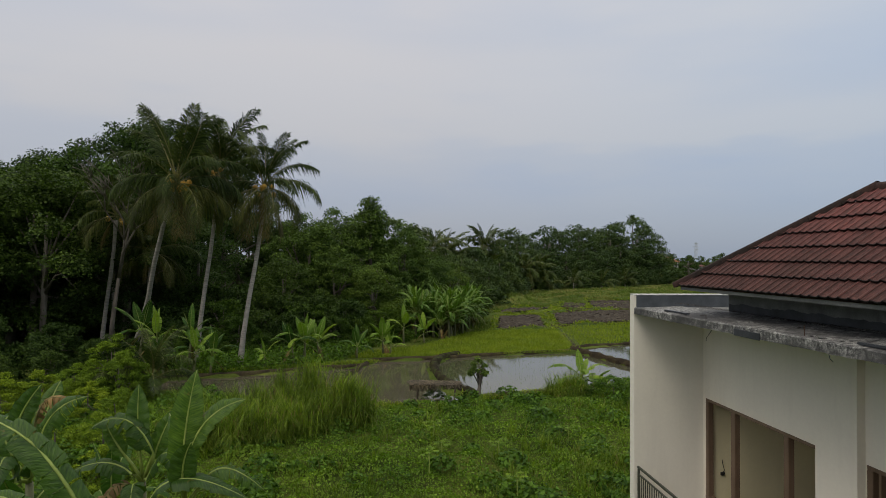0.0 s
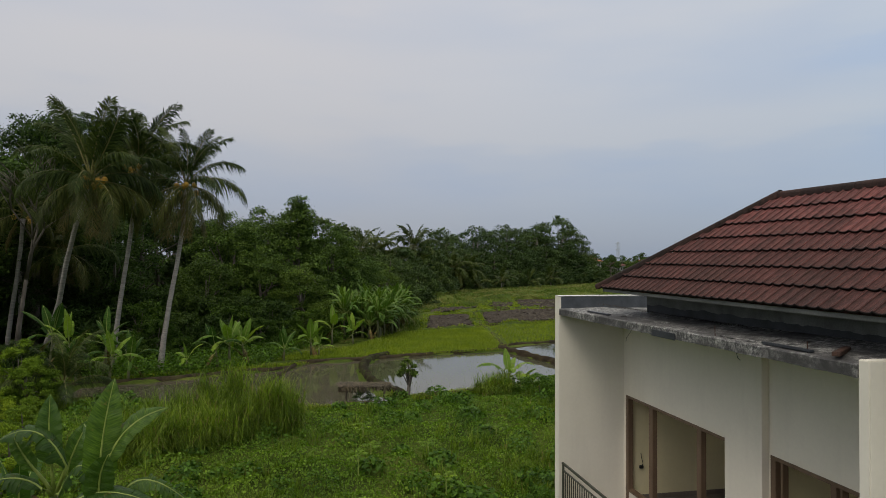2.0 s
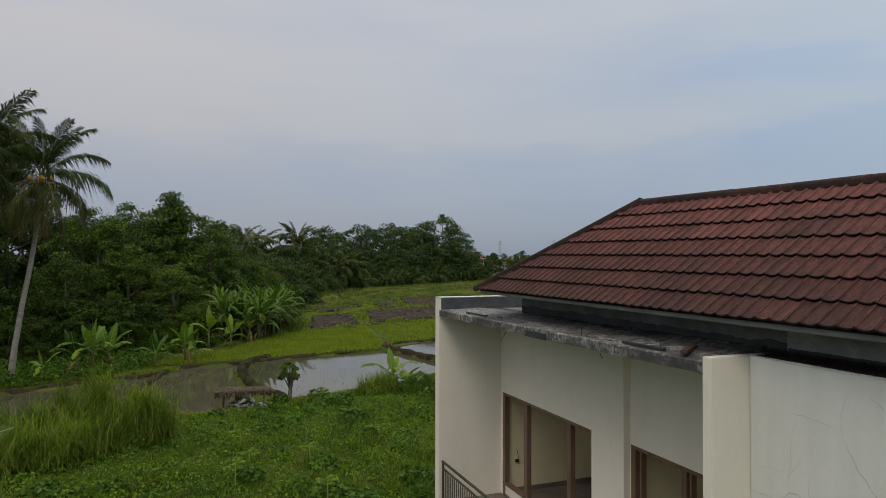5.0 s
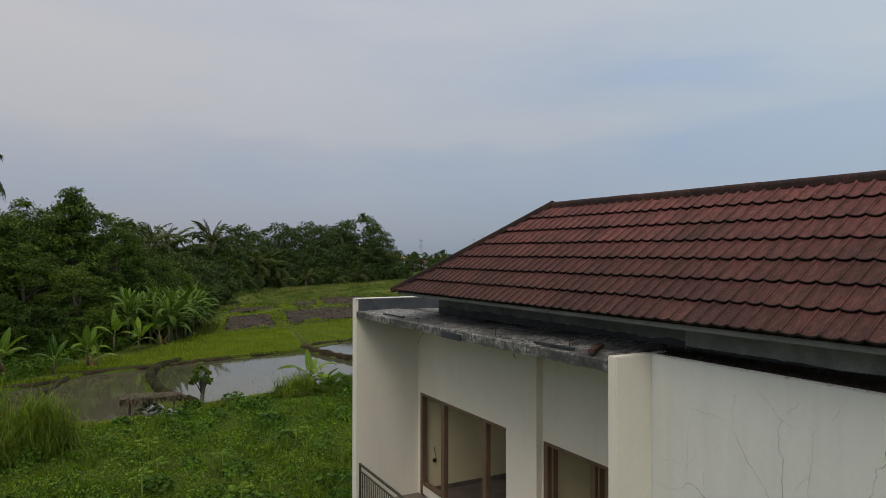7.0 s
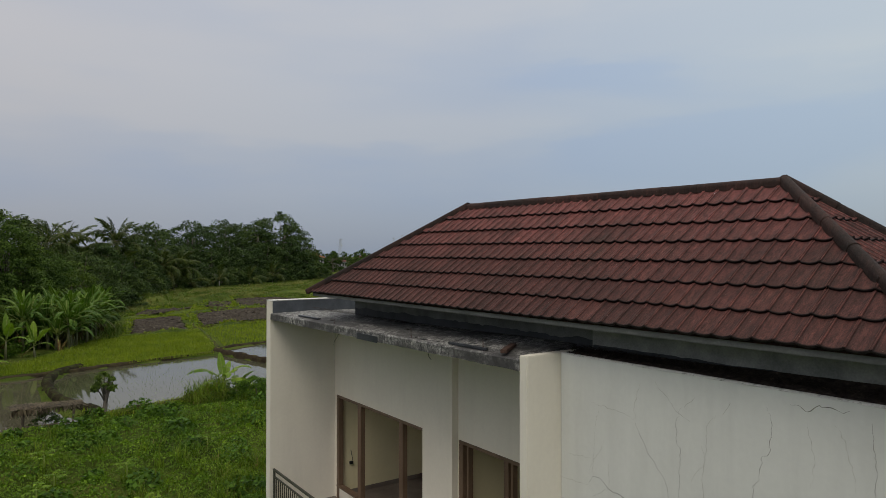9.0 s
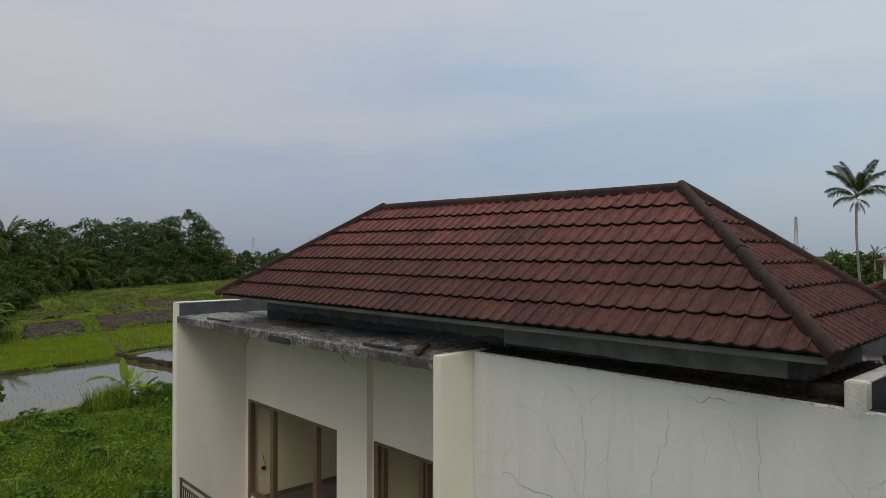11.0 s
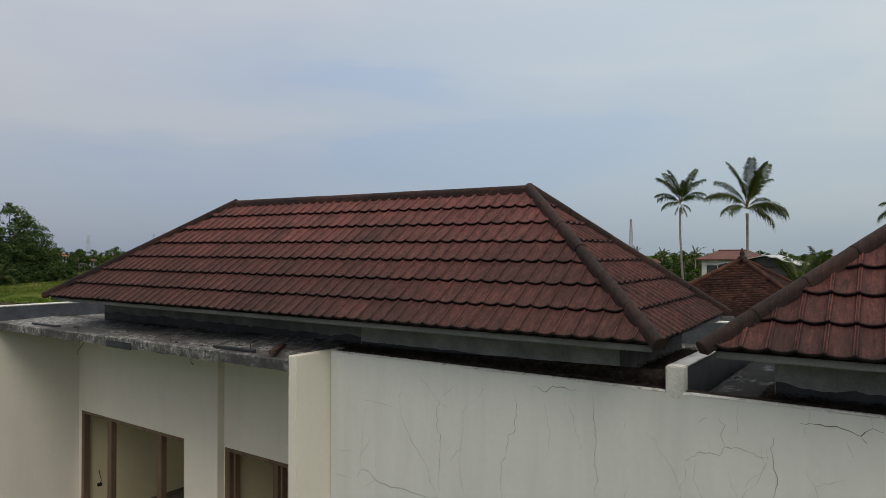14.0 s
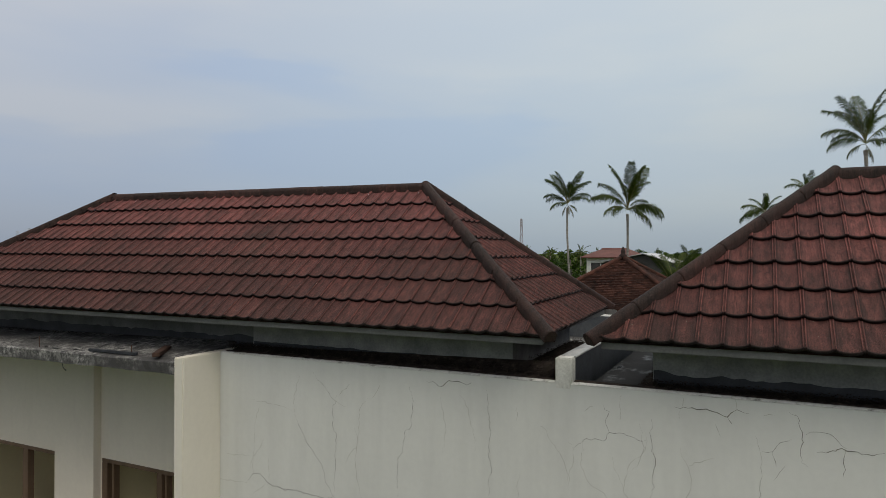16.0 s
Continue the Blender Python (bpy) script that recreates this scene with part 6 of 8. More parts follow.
def bananas():
    near = "large banana plant with broad torn green leaves"
    FRONT, UP = (0.15, -1, 0.35), (0, -0.35, 1)
    garden_banana(1, (-4.15, 13.3, gz(-4.15, 13.3)), (-4.1, 13.2, 2.9), [
        ((-4.08, 13.05, 3.70), (-4.0, 13.0, 4.65), (-3.85, 13.1, 5.60), 0.68, FRONT, 0.05, 0),
        ((-3.95, 13.0, 4.05), (-3.55, 13.0, 4.72), (-2.92, 13.1, 5.02), 0.50, (-0.5, -1, 0.5), 0.25, 0),
        ((-4.02, 12.9, 3.35), (-3.98, 12.75, 3.9), (-3.80, 12.6, 4.35), 0.56, (0.2, -1, 0.2), 0.1, 0),
        ((-4.6, 12.9, 3.25), (-3.9, 12.8, 3.62), (-2.75, 12.8, 3.18), 0.55, UP, 0.35, 0),
        ((-3.7, 13.2, 3.45), (-3.25, 13.2, 3.66), (-2.55, 13.3, 3.15), 0.5, UP, 0.7, 0),
        ((-4.2, 13.6, 3.5), (-4.4, 13.9, 4.1), (-4.75, 14.3, 4.5), 0.45, (0.4, -1, 0.4), 0.3, 0),
    ])
    garden_banana(2, (-5.9, 16.2, gz(-5.9, 16.2)), (-5.9, 16.1, 2.5), [
        ((-5.95, 16.0, 3.25), (-6.0, 16.0, 4.0), (-6.02, 16.1, 4.78), 0.60, FRONT, 0.05, 0),
        ((-5.6, 15.9, 3.2), (-6.2, 15.8, 4.02), (-7.0, 15.8, 3.80), 0.55, UP, 0.6, 0),
        ((-6.1, 15.9, 2.75), (-6.7, 15.8, 3.05), (-7.5, 15.8, 2.78), 0.55, UP, 0.65, 0),
        ((-5.7, 16.2, 3.0), (-5.5, 16.2, 3.6), (-5.25, 16.3, 4.15), 0.5, FRONT, 0.3, 0),
        ((-5.75, 15.9, 2.6), (-5.2, 15.6, 3.3), (-4.9, 15.4, 2.6), 0.55, UP, 0.55, 0),
        ((-6.3, 16.1, 3.1), (-6.6, 16.1, 3.55), (-6.75, 16.1, 3.9), 0.4, FRONT, 0.3, 0),
        ((-5.9, 15.7, 2.2), (-5.8, 15.2, 2.7), (-5.7, 14.7, 1.9), 0.55, UP, 0.5, 0),
        ((-6.0, 15.9, 2.4), (-6.4, 15.5, 2.5), (-6.7, 15.2, 1.5), 0.45, UP, 0.8, 1),
    ])
    garden_banana(3, (-7.4, 14.2, gz(-7.4, 14.2)), (-7.4, 14.1, 3.2), [
        ((-7.66, 14.0, 4.2), (-7.46, 14.0, 4.72), (-7.15, 14.0, 5.18), 0.5, (0.4, -1, 0.3), 0.2, 0),
        ((-7.2, 14.0, 3.85), (-6.85, 13.9, 4.62), (-6.2, 13.9, 4.95), 0.52, (-0.2, -1, 0.6), 0.75, 0),
        ((-7.35, 14.2, 4.35), (-7.1, 14.2, 4.85), (-6.65, 14.2, 4.75), 0.45, UP, 0.9, 1),
        ((-7.2, 13.8, 3.4), (-6.9, 13.4, 3.9), (-6.4, 13.2, 3.5), 0.55, UP, 0.5, 0),
        ((-7.5, 13.8, 3.3), (-7.5, 13.4, 3.9), (-7.4, 12.9, 3.3), 0.55, UP, 0.5, 0),
        ((-7.7, 14.1, 3.6), (-8.3, 14.1, 4.5), (-9.1, 14.1, 4.2), 0.6, UP, 0.5, 0),
        ((-7.4, 14.3, 3.8), (-7.3, 14.6, 4.6), (-7.2, 14.9, 5.1), 0.5, FRONT, 0.3, 0),
    ])
    garden_banana(4, (-4.4, 9.6, gz(-4.4, 9.6)), (-4.1, 9.3, 3.4), [
        ((-3.95, 9.0, 4.1), (-4.75, 9.0, 5.36), (-5.9, 9.3, 5.65), 0.46, (-0.15, -0.6, 1), 0.6, 0),
        ((-4.5, 9.2, 3.6), (-5.1, 9.3, 4.5), (-5.9, 9.3, 4.4), 0.5, UP, 0.6, 0),
        ((-4.3, 9.1, 3.3), (-4.6, 8.9, 3.9), (-5.2, 8.8, 3.5), 0.6, UP, 0.5, 0),
    ])
    for k, (x, y, st, sz, n, dead, turn) in enumerate([(-11.6, 18.8, 2.6, 1.0, 8, 2, 40), (-8.0, 19.6, 1.4, 0.8, 7, 1, 170), (-9.6, 17.6, 1.8, 0.9, 7, 2, 15), (-12.6, 15.8, 3.0, 1.1, 8, 1, 320)]):
        banana_plant(10 + k, (x, y, gz(x, y)), st, sz, n, near, dead=dead, turn=turn)
    mid = "banana plant with ragged green leaves at the paddy's edge"
    for k, (x, y, st, s, n) in enumerate([(-16.9, 45.8, 2.7, 0.8, 10), (-15.2, 44.5, 2.4, 0.8, 10), (-13.6, 45.6, 2.3, 0.8, 9), (-12.8, 43.8, 1.5, 0.75, 9), (-11.8, 44.2, 1.2, 0.7, 8), (-14.4, 43.0, 1.3, 0.7, 8)]):
        banana_plant(20 + k, (x, y, gz(x, y)), st, s, n, mid, BANANA_LIGHT if k in (1, 3) else None, turn=40 * k)
    for k, (x, y, st, s, n) in enumerate([(-6.2, 48.2, 1.7, 0.8, 9), (-5.2, 49.2, 1.5, 0.75, 8), (-6.9, 48.0, 1.3, 0.7, 7), (-8.8, 46.8, 0.8, 0.55, 5), (-0.6, 52.8, 1.1, 0.75, 9), (1.2, 59.2, 1.5, 0.75, 7), (3.1, 59.8, 0.9, 0.7, 7), (-2.6, 50.8, 0.9, 0.65, 6), (0.0, 52.6, 0.7, 0.6, 6)]):
        banana_plant(30 + k, (x, y, gz(x, y)), st, s, n, "small light green banana plant at the paddy's edge", BANANA_LIGHT if k in (0, 1, 3, 4, 5, 6, 8) else None, turn=70 * k)
    grove = [banana_leaf_mesh(51, 2.3, 0.44, 80, 45, 0.2, M_banana_grove), banana_leaf_mesh(52, 2.5, 0.44, 66, 85, 0.5, M_banana_grove), banana_leaf_mesh(53, 2.6, 0.42, 50, 110, 0.7, M_banana_grove),
             banana_leaf_mesh(54, 2.3, 0.42, 34, 100, 0.7, M_banana_grove), banana_leaf_mesh(55, 1.9, 0.36, -35, 50, 0.9, M_dry)]
    rng = np.random.default_rng(3)
    for k, (x, y) in enumerate(scatter(rng, [(1.2, 63.6), (3.4, 61.6), (5.6, 62.6), (7.4, 66.2), (10.6, 76.5), (8.8, 79), (4.6, 71), (1.2, 67.5)], 66)):
        banana_plant(50 + k, (x, y, gz(x, y)), 1.1 + 1.6 * rng.random(), 0.95, 14, "banana plant in a dense grove", grove, dead=1, group="banana grove", turn=50 * k)
    banana_plant(80, (11.0, 37.3, 0.1), 0.9, 0.85, 8, "young light green banana plant on the paddy bank", BANANA_LIGHT, spec=[(0, 80, 0.72), (1, 60, 0.6), (2, 12, 0.85), (2, 168, 0.9), (3, 330, 0.9), (3, 205, 0.85), (2, 260, 0.7)])
    banana_plant(81, (11.6, 37.0, 0.1), 0.4, 0.6, 5, "young light green banana plant on the paddy bank", BANANA_LIGHT, 1, turn=160)


bananas()


def tussocks(rng, spots, width, seg=4):
    """Clumps of blades that rise upright and arch outwards; spots are (x, y, radius, blades, height, lean)."""
    out = []
    for x, y, r, n, tall, lean in spots:
        ang, d = rng.random(n) * 2 * math.pi, r * np.sqrt(rng.random(n))
        bx, by = x + np.cos(ang) * d, y + np.sin(ang) * d
        base = np.column_stack([bx, by, land(bx, by) - 0.03])
        hgt = tall * (0.55 + 0.6 * rng.random(n))
        head = ang + rng.normal(size=n) * 0.9
        way = np.stack([np.cos(head), np.sin(head), np.zeros(n)], 1)
        side = np.stack([-np.sin(head), np.cos(head), np.zeros(n)], 1) * (width * (0.6 + 0.8 * rng.random(n)))[:, None] / 2
        reach = (lean * (0.2 + 1.1 * rng.random(n) ** 1.5) * hgt)[:, None]
        nod = (rng.random(n) ** 2 * 0.5)[:, None] * hgt[:, None]
        place = lambda s: base + way * (reach * (0.25 * s + 0.75 * s ** 3)) + np.array([0, 0, 1.0]) * (hgt[:, None] * s - nod * s ** 4)
        for a, c in zip(np.linspace(0, 1, seg + 1)[:-1], np.linspace(0, 1, seg + 1)[1:]):
            wa, wc = 1 - 0.85 * a ** 2, 1 - 0.97 * c ** 2
            pa, pc = place(a), place(c)
            out.append(np.stack([pa - side * wa, pa + side * wa, pc + side * wc, pc - side * wc], 1))
    return np.concatenate(out)


def grasses():
    rng = np.random.default_rng(8)
    # tall reed grass in clumps at the garden's edge
    spots = []
    for x, y, r, n, tall in [(-7.2, 27.6, 1.2, 11, 1.2), (-6.2, 28.4, 1.2, 13, 1.3), (-5.2, 29.0, 1.2, 13, 1.35), (-4.4, 30.3, 1.1, 12, 1.4), (-3.9, 32.0, 0.45, 10, 2.7), (-2.4, 31.0, 0.9, 14, 2.2), (-1.5, 30.3, 0.7, 11, 1.9), (-3.3, 29.6, 1.0, 10, 1.3), (-7.4, 30.4, 1.2, 10, 1.25), (-6.4, 32.2, 1.2, 10, 1.25), (-5.3, 33.2, 0.5, 6, 2.3), (-9.0, 30.0, 1.2, 7, 1.2), (10.3, 36.7, 0.8, 9, 0.9), (9.6, 36.4, 0.6, 6, 0.7)]:
        for _ in range(n):
            a, d = rng.random() * 6.28, r * math.sqrt(rng.random())
            spots.append((x + math.cos(a) * d, y + math.sin(a) * d, 0.12 + 0.16 * rng.random(), int(54 + 40 * rng.random()), tall * (0.58 + 0.45 * rng.random()), 0.35 + 0.4 * rng.random()))
    cane = []
    for x, y, r, n, tall, lean in spots:  # each stalk bears arching leaves up its height
        m = max(8, n // 4)
        ang, d = rng.random(m) * 6.28, 1.5 * r * np.sqrt(rng.random(m))
        bx, by = x + np.cos(ang) * d, y + np.sin(ang) * d
        tip = tall * (0.6 + 0.45 * rng.random(m))
        off = np.column_stack([np.cos(ang), np.sin(ang)]) * (0.16 * tip * rng.random(m))[:, None]
        for f in (0.28, 0.42, 0.55, 0.67, 0.78, 0.88, 0.96):
            root = np.column_stack([bx + off[:, 0] * f, by + off[:, 1] * f, land(bx, by) + tip * f])
            head = rng.random(m) * 6.28
            way, side = np.stack([np.cos(head), np.sin(head), 0 * head], 1), np.stack([-np.sin(head), np.cos(head), 0 * head], 1)
            ln = ((0.55 + 0.45 * rng.random(m)) * (0.75 + 0.12 * tall))[:, None]
            up = (0.75 + 0.5 * rng.random(m) + 0.35 * (f > 0.9))[:, None]
            place = lambda s: root + way * ln * (0.25 + 0.55 * s) * s + np.array([0, 0, 1.0]) * ln * (up * s - 0.95 * s * s * (f < 0.9) - 0.35 * s * s)
            for a, c in ((0.0, 0.35), (0.35, 0.7), (0.7, 1.0)):
                wa, wc = 0.017 * (1 - 0.6 * a), 0.017 * (1 - 0.97 * c ** 2)
                cane.append(np.stack([place(a) - side * wa, place(a) + side * wa, place(c) + side * wc, place(c) - side * wc], 1))
        spike = np.column_stack([bx, by, land(bx, by)])
        top = np.column_stack([bx + off[:, 0], by + off[:, 1], land(bx, by) + tip])
        e = np.array([0.018, 0, 0])
        cane.append(np.stack([spike - e, spike + e, top + e * 0.4, top - e * 0.4], 1))
    tagged(quads_ob("reed_grass", np.concatenate(cane), M_grass), "tall arching green reed grass with dry blades", "grass", kind="stuff")
    garden = [(-14, 13), (22, 13), (24, 36), (14, 39), (4.6, 35.6), (0.2, 34), (-4.2, 35.4), (-12, 38), (-20, 36)]
    n = 230000
    p = scatter(rng, garden, n)
    z = land(p[:, 0], p[:, 1])
    fine = lambda x, y: noise.noise((x * 0.8, y * 0.8, 3)) + 0.5 * noise.noise((x * 2.1, y * 2.1, 5))
    lump = np.array([fine(x, y) for x, y in p])
    gx = np.array([fine(x + 0.1, y) for x, y in p]) - lump
    gy = np.array([fine(x, y + 0.1) for x, y in p]) - lump
    hh = np.clip(0.12 + 0.42 * (lump + 0.25), 0.02, 0.7) * (1 - 0.65 * step(32.5, 35, p[:, 1])) * (0.45 + 0.55 * np.sqrt(rng.random(n)))
    q = np.column_stack([p, z + hh])
    lean = np.column_stack([-gx, -gy, np.zeros(n)]) * 9
    keep = (lump > -0.42) | (rng.random(n) < 0.35)
    size = np.where(rng.random(n) < 0.2, 0.115, 0.07)
    tagged(quads_ob("weeds", leaf_quads(rng, q[keep], size[keep], 0.7, 0.45, lean=lean[keep]), M_weed), "dense low leafy weeds covering the garden", "weeds", kind="stuff")
    pick = lump + 0.5 * np.array([noise.noise((x * 0.2, y * 0.2, 9)) for x, y in p]) > 0.16
    q2 = q[pick][:24000] + np.array([0, 0, 0.04])
    tagged(quads_ob("vine_leaves", leaf_quads(rng, q2, 0.10, 0.8, 0.5, lean=lean[pick][:24000]), M_weed_light), "bright young leaves of creeping weeds", "weeds", kind="stuff")
    # leafy mounds that stand out of the weeds
    out = []
    for (x, y), r in zip(scatter(rng, garden, 270), rng.random(270)):
        m = int(70 + 110 * r)
        d = rng.normal(size=(m, 3))
        d[:, 2] = np.abs(d[:, 2])
        d /= np.linalg.norm(d, axis=1, keepdims=True)
        c = np.array([x, y, float(land(x, y)) + 0.05]) + d * np.array([0.35 + 0.45 * r, 0.35 + 0.45 * r, 0.3 + 0.4 * r]) * (0.75 + 0.35 * rng.random((m, 1)))
        out.append(leaf_quads(rng, c, 0.13 + 0.10 * rng.random(), 0.65, 0.25, lean=d))
    tagged(quads_ob("weed_mounds", np.concatenate(out), M_weed_dark), "dark leafy mounds among the weeds", "weeds", kind="stuff")
    spots = []
    for x, y in scatter(rng, garden, 520):
        if noise.noise((x * 0.3 + 9, y * 0.3, 7)) > -0.12:
            spots.append((x, y, 0.22, 26, 0.45 + 0.5 * rng.random(), 0.8))
    for _ in range(60):  # a grassier patch
        spots.append((7.2 + 1.4 * rng.normal(), 23.5 + 1.6 * rng.normal(), 0.25, 26, 0.8, 0.8))
    tagged(quads_ob("garden_grass", tussocks(rng, spots, 0.028, 3), M_grass), "rough green grass tufts among the weeds", "grass", kind="stuff")
    # rice, seedlings and banks
    p = np.concatenate([scatter(rng, RICE, 22000), scatter(rng, RICE2, 13000)])
    tagged(quads_ob("young_rice", blade_tris(rng, np.column_stack([p, land(p[:, 0], p[:, 1]) - 0.02]), np.full(len(p), 0.32), np.full(len(p), 0.05), 0.35, 2), M_rice), "yellow-green young rice standing in a paddy", "rice", kind="stuff")
    rows = []
    for poly, z in ((POND, 0.03), (POND2, 0.12)):
        pp = np.array(poly)
        gx, gy = np.meshgrid(np.arange(pp[:, 0].min(), pp[:, 0].max(), 0.34), np.arange(pp[:, 1].min(), pp[:, 1].max(), 0.7))
        gx, gy = gx.ravel() + 0.05 * rng.normal(size=gx.size), gy.ravel() + 0.04 * rng.normal(size=gy.size)
        ok = inside(poly, gx, gy) & (rng.random(gx.size) > 0.12)
        for _ in range(3):
            rows.append(np.column_stack([gx[ok] + 0.02 * rng.normal(size=ok.sum()), gy[ok] + 0.02 * rng.normal(size=ok.sum()), np.full(ok.sum(), z - 0.02)]))
    b = np.concatenate(rows)
    tagged(quads_ob("rice_seedlings", blade_tris(rng, b, np.full(len(b), 0.14), np.full(len(b), 0.018), 0.5, 1), M_seedling), "rice seedlings planted in rows in the water", "rice", kind="stuff")
    slope = [(-2.5, 56.5), (2, 57.4), (7.6, 67), (11, 70), (13.8, 84.8), (16, 88.9), (19.6, 98), (29, 98.5), (31, 105.5), (45, 106), (75, 125), (95, 170), (84, 182), (60, 162), (28, 138), (15.8, 108), (12, 92), (8.6, 75.5), (5.5, 63), (0.5, 59)]
    spots = []
    for x, y in scatter(rng, slope, 2600, FIELDS):
        hill = noise.noise((x * 0.16, y * 0.16, 1))
        spots.append((x, y, 0.7, 22, max(0.15, 0.40 + 0.9 * hill), 0.7))
    tagged(quads_ob("terrace_grass", tussocks(rng, spots, 0.10, 2), M_bent), "pale green tufted grass on the terraces", "grass", kind="stuff")
    spots = []
    for poly in FIELDS:  # rank grass on the banks between the plots
        for (x0, y0), (x1, y1) in zip(poly, poly[1:] + poly[:1]):
            for t in np.arange(0, 1, 0.55 / math.hypot(x1 - x0, y1 - y0)):
                x, y = x0 + (x1 - x0) * t + 0.35 * rng.normal(), y0 + (y1 - y0) * t + 0.35 * rng.normal()
                if not inside(poly, x, y):
                    spots.append((x, y, 0.4, 22, 0.2 + 0.25 * rng.random(), 0.6))
    tagged(quads_ob("plot_grass", tussocks(rng, spots, 0.10, 2), M_grass), "rank green grass on the banks between the plots", "grass", kind="stuff")
    lines = []
    for a, c, n, w in [((15.6, 55.5), (18.4, 70.5), 1800, 0.6), ((18.5, 71.5), (21.2, 88), 1600, 0.6), ((10.6, 69.4), (18.4, 71.4), 1000, 0.4), ((13.8, 85.2), (21.4, 88.8), 1200, 0.6), ((-3.2, 50.8), (15, 53.7), 1100, 0.25), ((28.6, 93.4), (30.4, 105), 700, 0.5), ((21.6, 90.4), (26, 97), 1200, 0.8), ((18.8, 73.3), (44, 81.2), 1500, 0.4), ((16, 88.9), (20, 98), 800, 0.6), ((20, 98.4), (45, 106), 1500, 1.2), ((45, 107), (80, 130), 1500, 2.0),
                       ((4.4, 37.6), (4.7, 36.3), 160, 0.4), ((5, 35.8), (10, 37.4), 1500, 0.5), ((10, 37.4), (22, 39.8), 2600, 0.7), ((-4, 35.2), (1, 34.0), 900, 0.4), ((-15, 43.9), (-1, 49), 1600, 0.5)]:
        t = rng.random(n)[:, None]
        q = np.array(a) + (np.array(c) - np.array(a)) * t + rng.normal(size=(n, 2)) * w * 0.5
        lines.append(q)
    p = np.concatenate(lines)
    tagged(quads_ob("bank_grass", blade_tris(rng, np.column_stack([p, height(p[:, 0], p[:, 1]) + 0.0]), np.full(len(p), 0.32), np.full(len(p), 0.04), 0.6, 2), M_grass), "green grass on the earth banks", "grass", kind="stuff")
    n = 16000  # plants on the level strip before the wood
    strip = [(-15.5, 45), (-12, 44.2), (-5, 47), (-2.6, 51.5), (-1.5, 57), (2, 61.5), (4, 66), (-2, 64), (-13, 58), (-16, 51)]
    p = scatter(rng, strip, n)
    q = np.column_stack([p, land(p[:, 0], p[:, 1]) + 0.9 * rng.random(n) ** 2])
    tagged(quads_ob("undergrowth", leaf_quads(rng, q, 0.24, 0.6, 0.5), M_weed_dark), "leafy green undergrowth before the wood", "weeds", kind="stuff")


grasses()

# ---- distance ----
def gable_house(label, at, turn, w, d, wall_h, rise, wall_m, roof_m, over=0.5, hip=0.6, group="far houses"):
    """A small house: walls with openings, hipped roof with ridge tiles."""
    ob = thing("house", label, "house", group)
    bm = box_bm(-w / 2, w / 2, -d / 2, d / 2, -1.0, wall_h, 0)
    part("wall", bm, wall_m, ob)
    a, b, r = w / 2 + over, d / 2 + over, w / 2 * (1 - hip)
    v = [(-a, -b, wall_h), (a, -b, wall_h), (a, b, wall_h), (-a, b, wall_h), (-r, 0, wall_h + rise), (r, 0, wall_h + rise)]
    lo = [(x, y, z - 0.15) for x, y, z in v[:4]]
    mesh_ob("roof", v + lo, [(0, 1, 5, 4), (1, 2, 5), (2, 3, 4, 5), (3, 0, 4), (0, 6, 7, 1), (1, 7, 8, 2), (2, 8, 9, 3), (3, 9, 6, 0), (9, 8, 7, 6)], roof_m, ob)
    tv, tf = tube([v[4], v[5]], [0.12, 0.12], 6)
    mesh_ob("ridge", tv, tf, roof_m, ob)
    for x in (-w * 0.28, w * 0.05, w * 0.3):
        win = part("window", box_bm(x - 0.55, x + 0.55, -d / 2 - 0.03, -d / 2 + 0.05, wall_h - 2.0, wall_h - 0.7, 0), M_shadow_inside, ob)
        part("sill", box_bm(x - 0.65, x + 0.65, -d / 2 - 0.08, -d / 2 - 0.032, wall_h - 2.1, wall_h - 2.0, 0), wall_m, win)
    ob.matrix_basis = pose(*at, 0, 0, turn)
    return ob


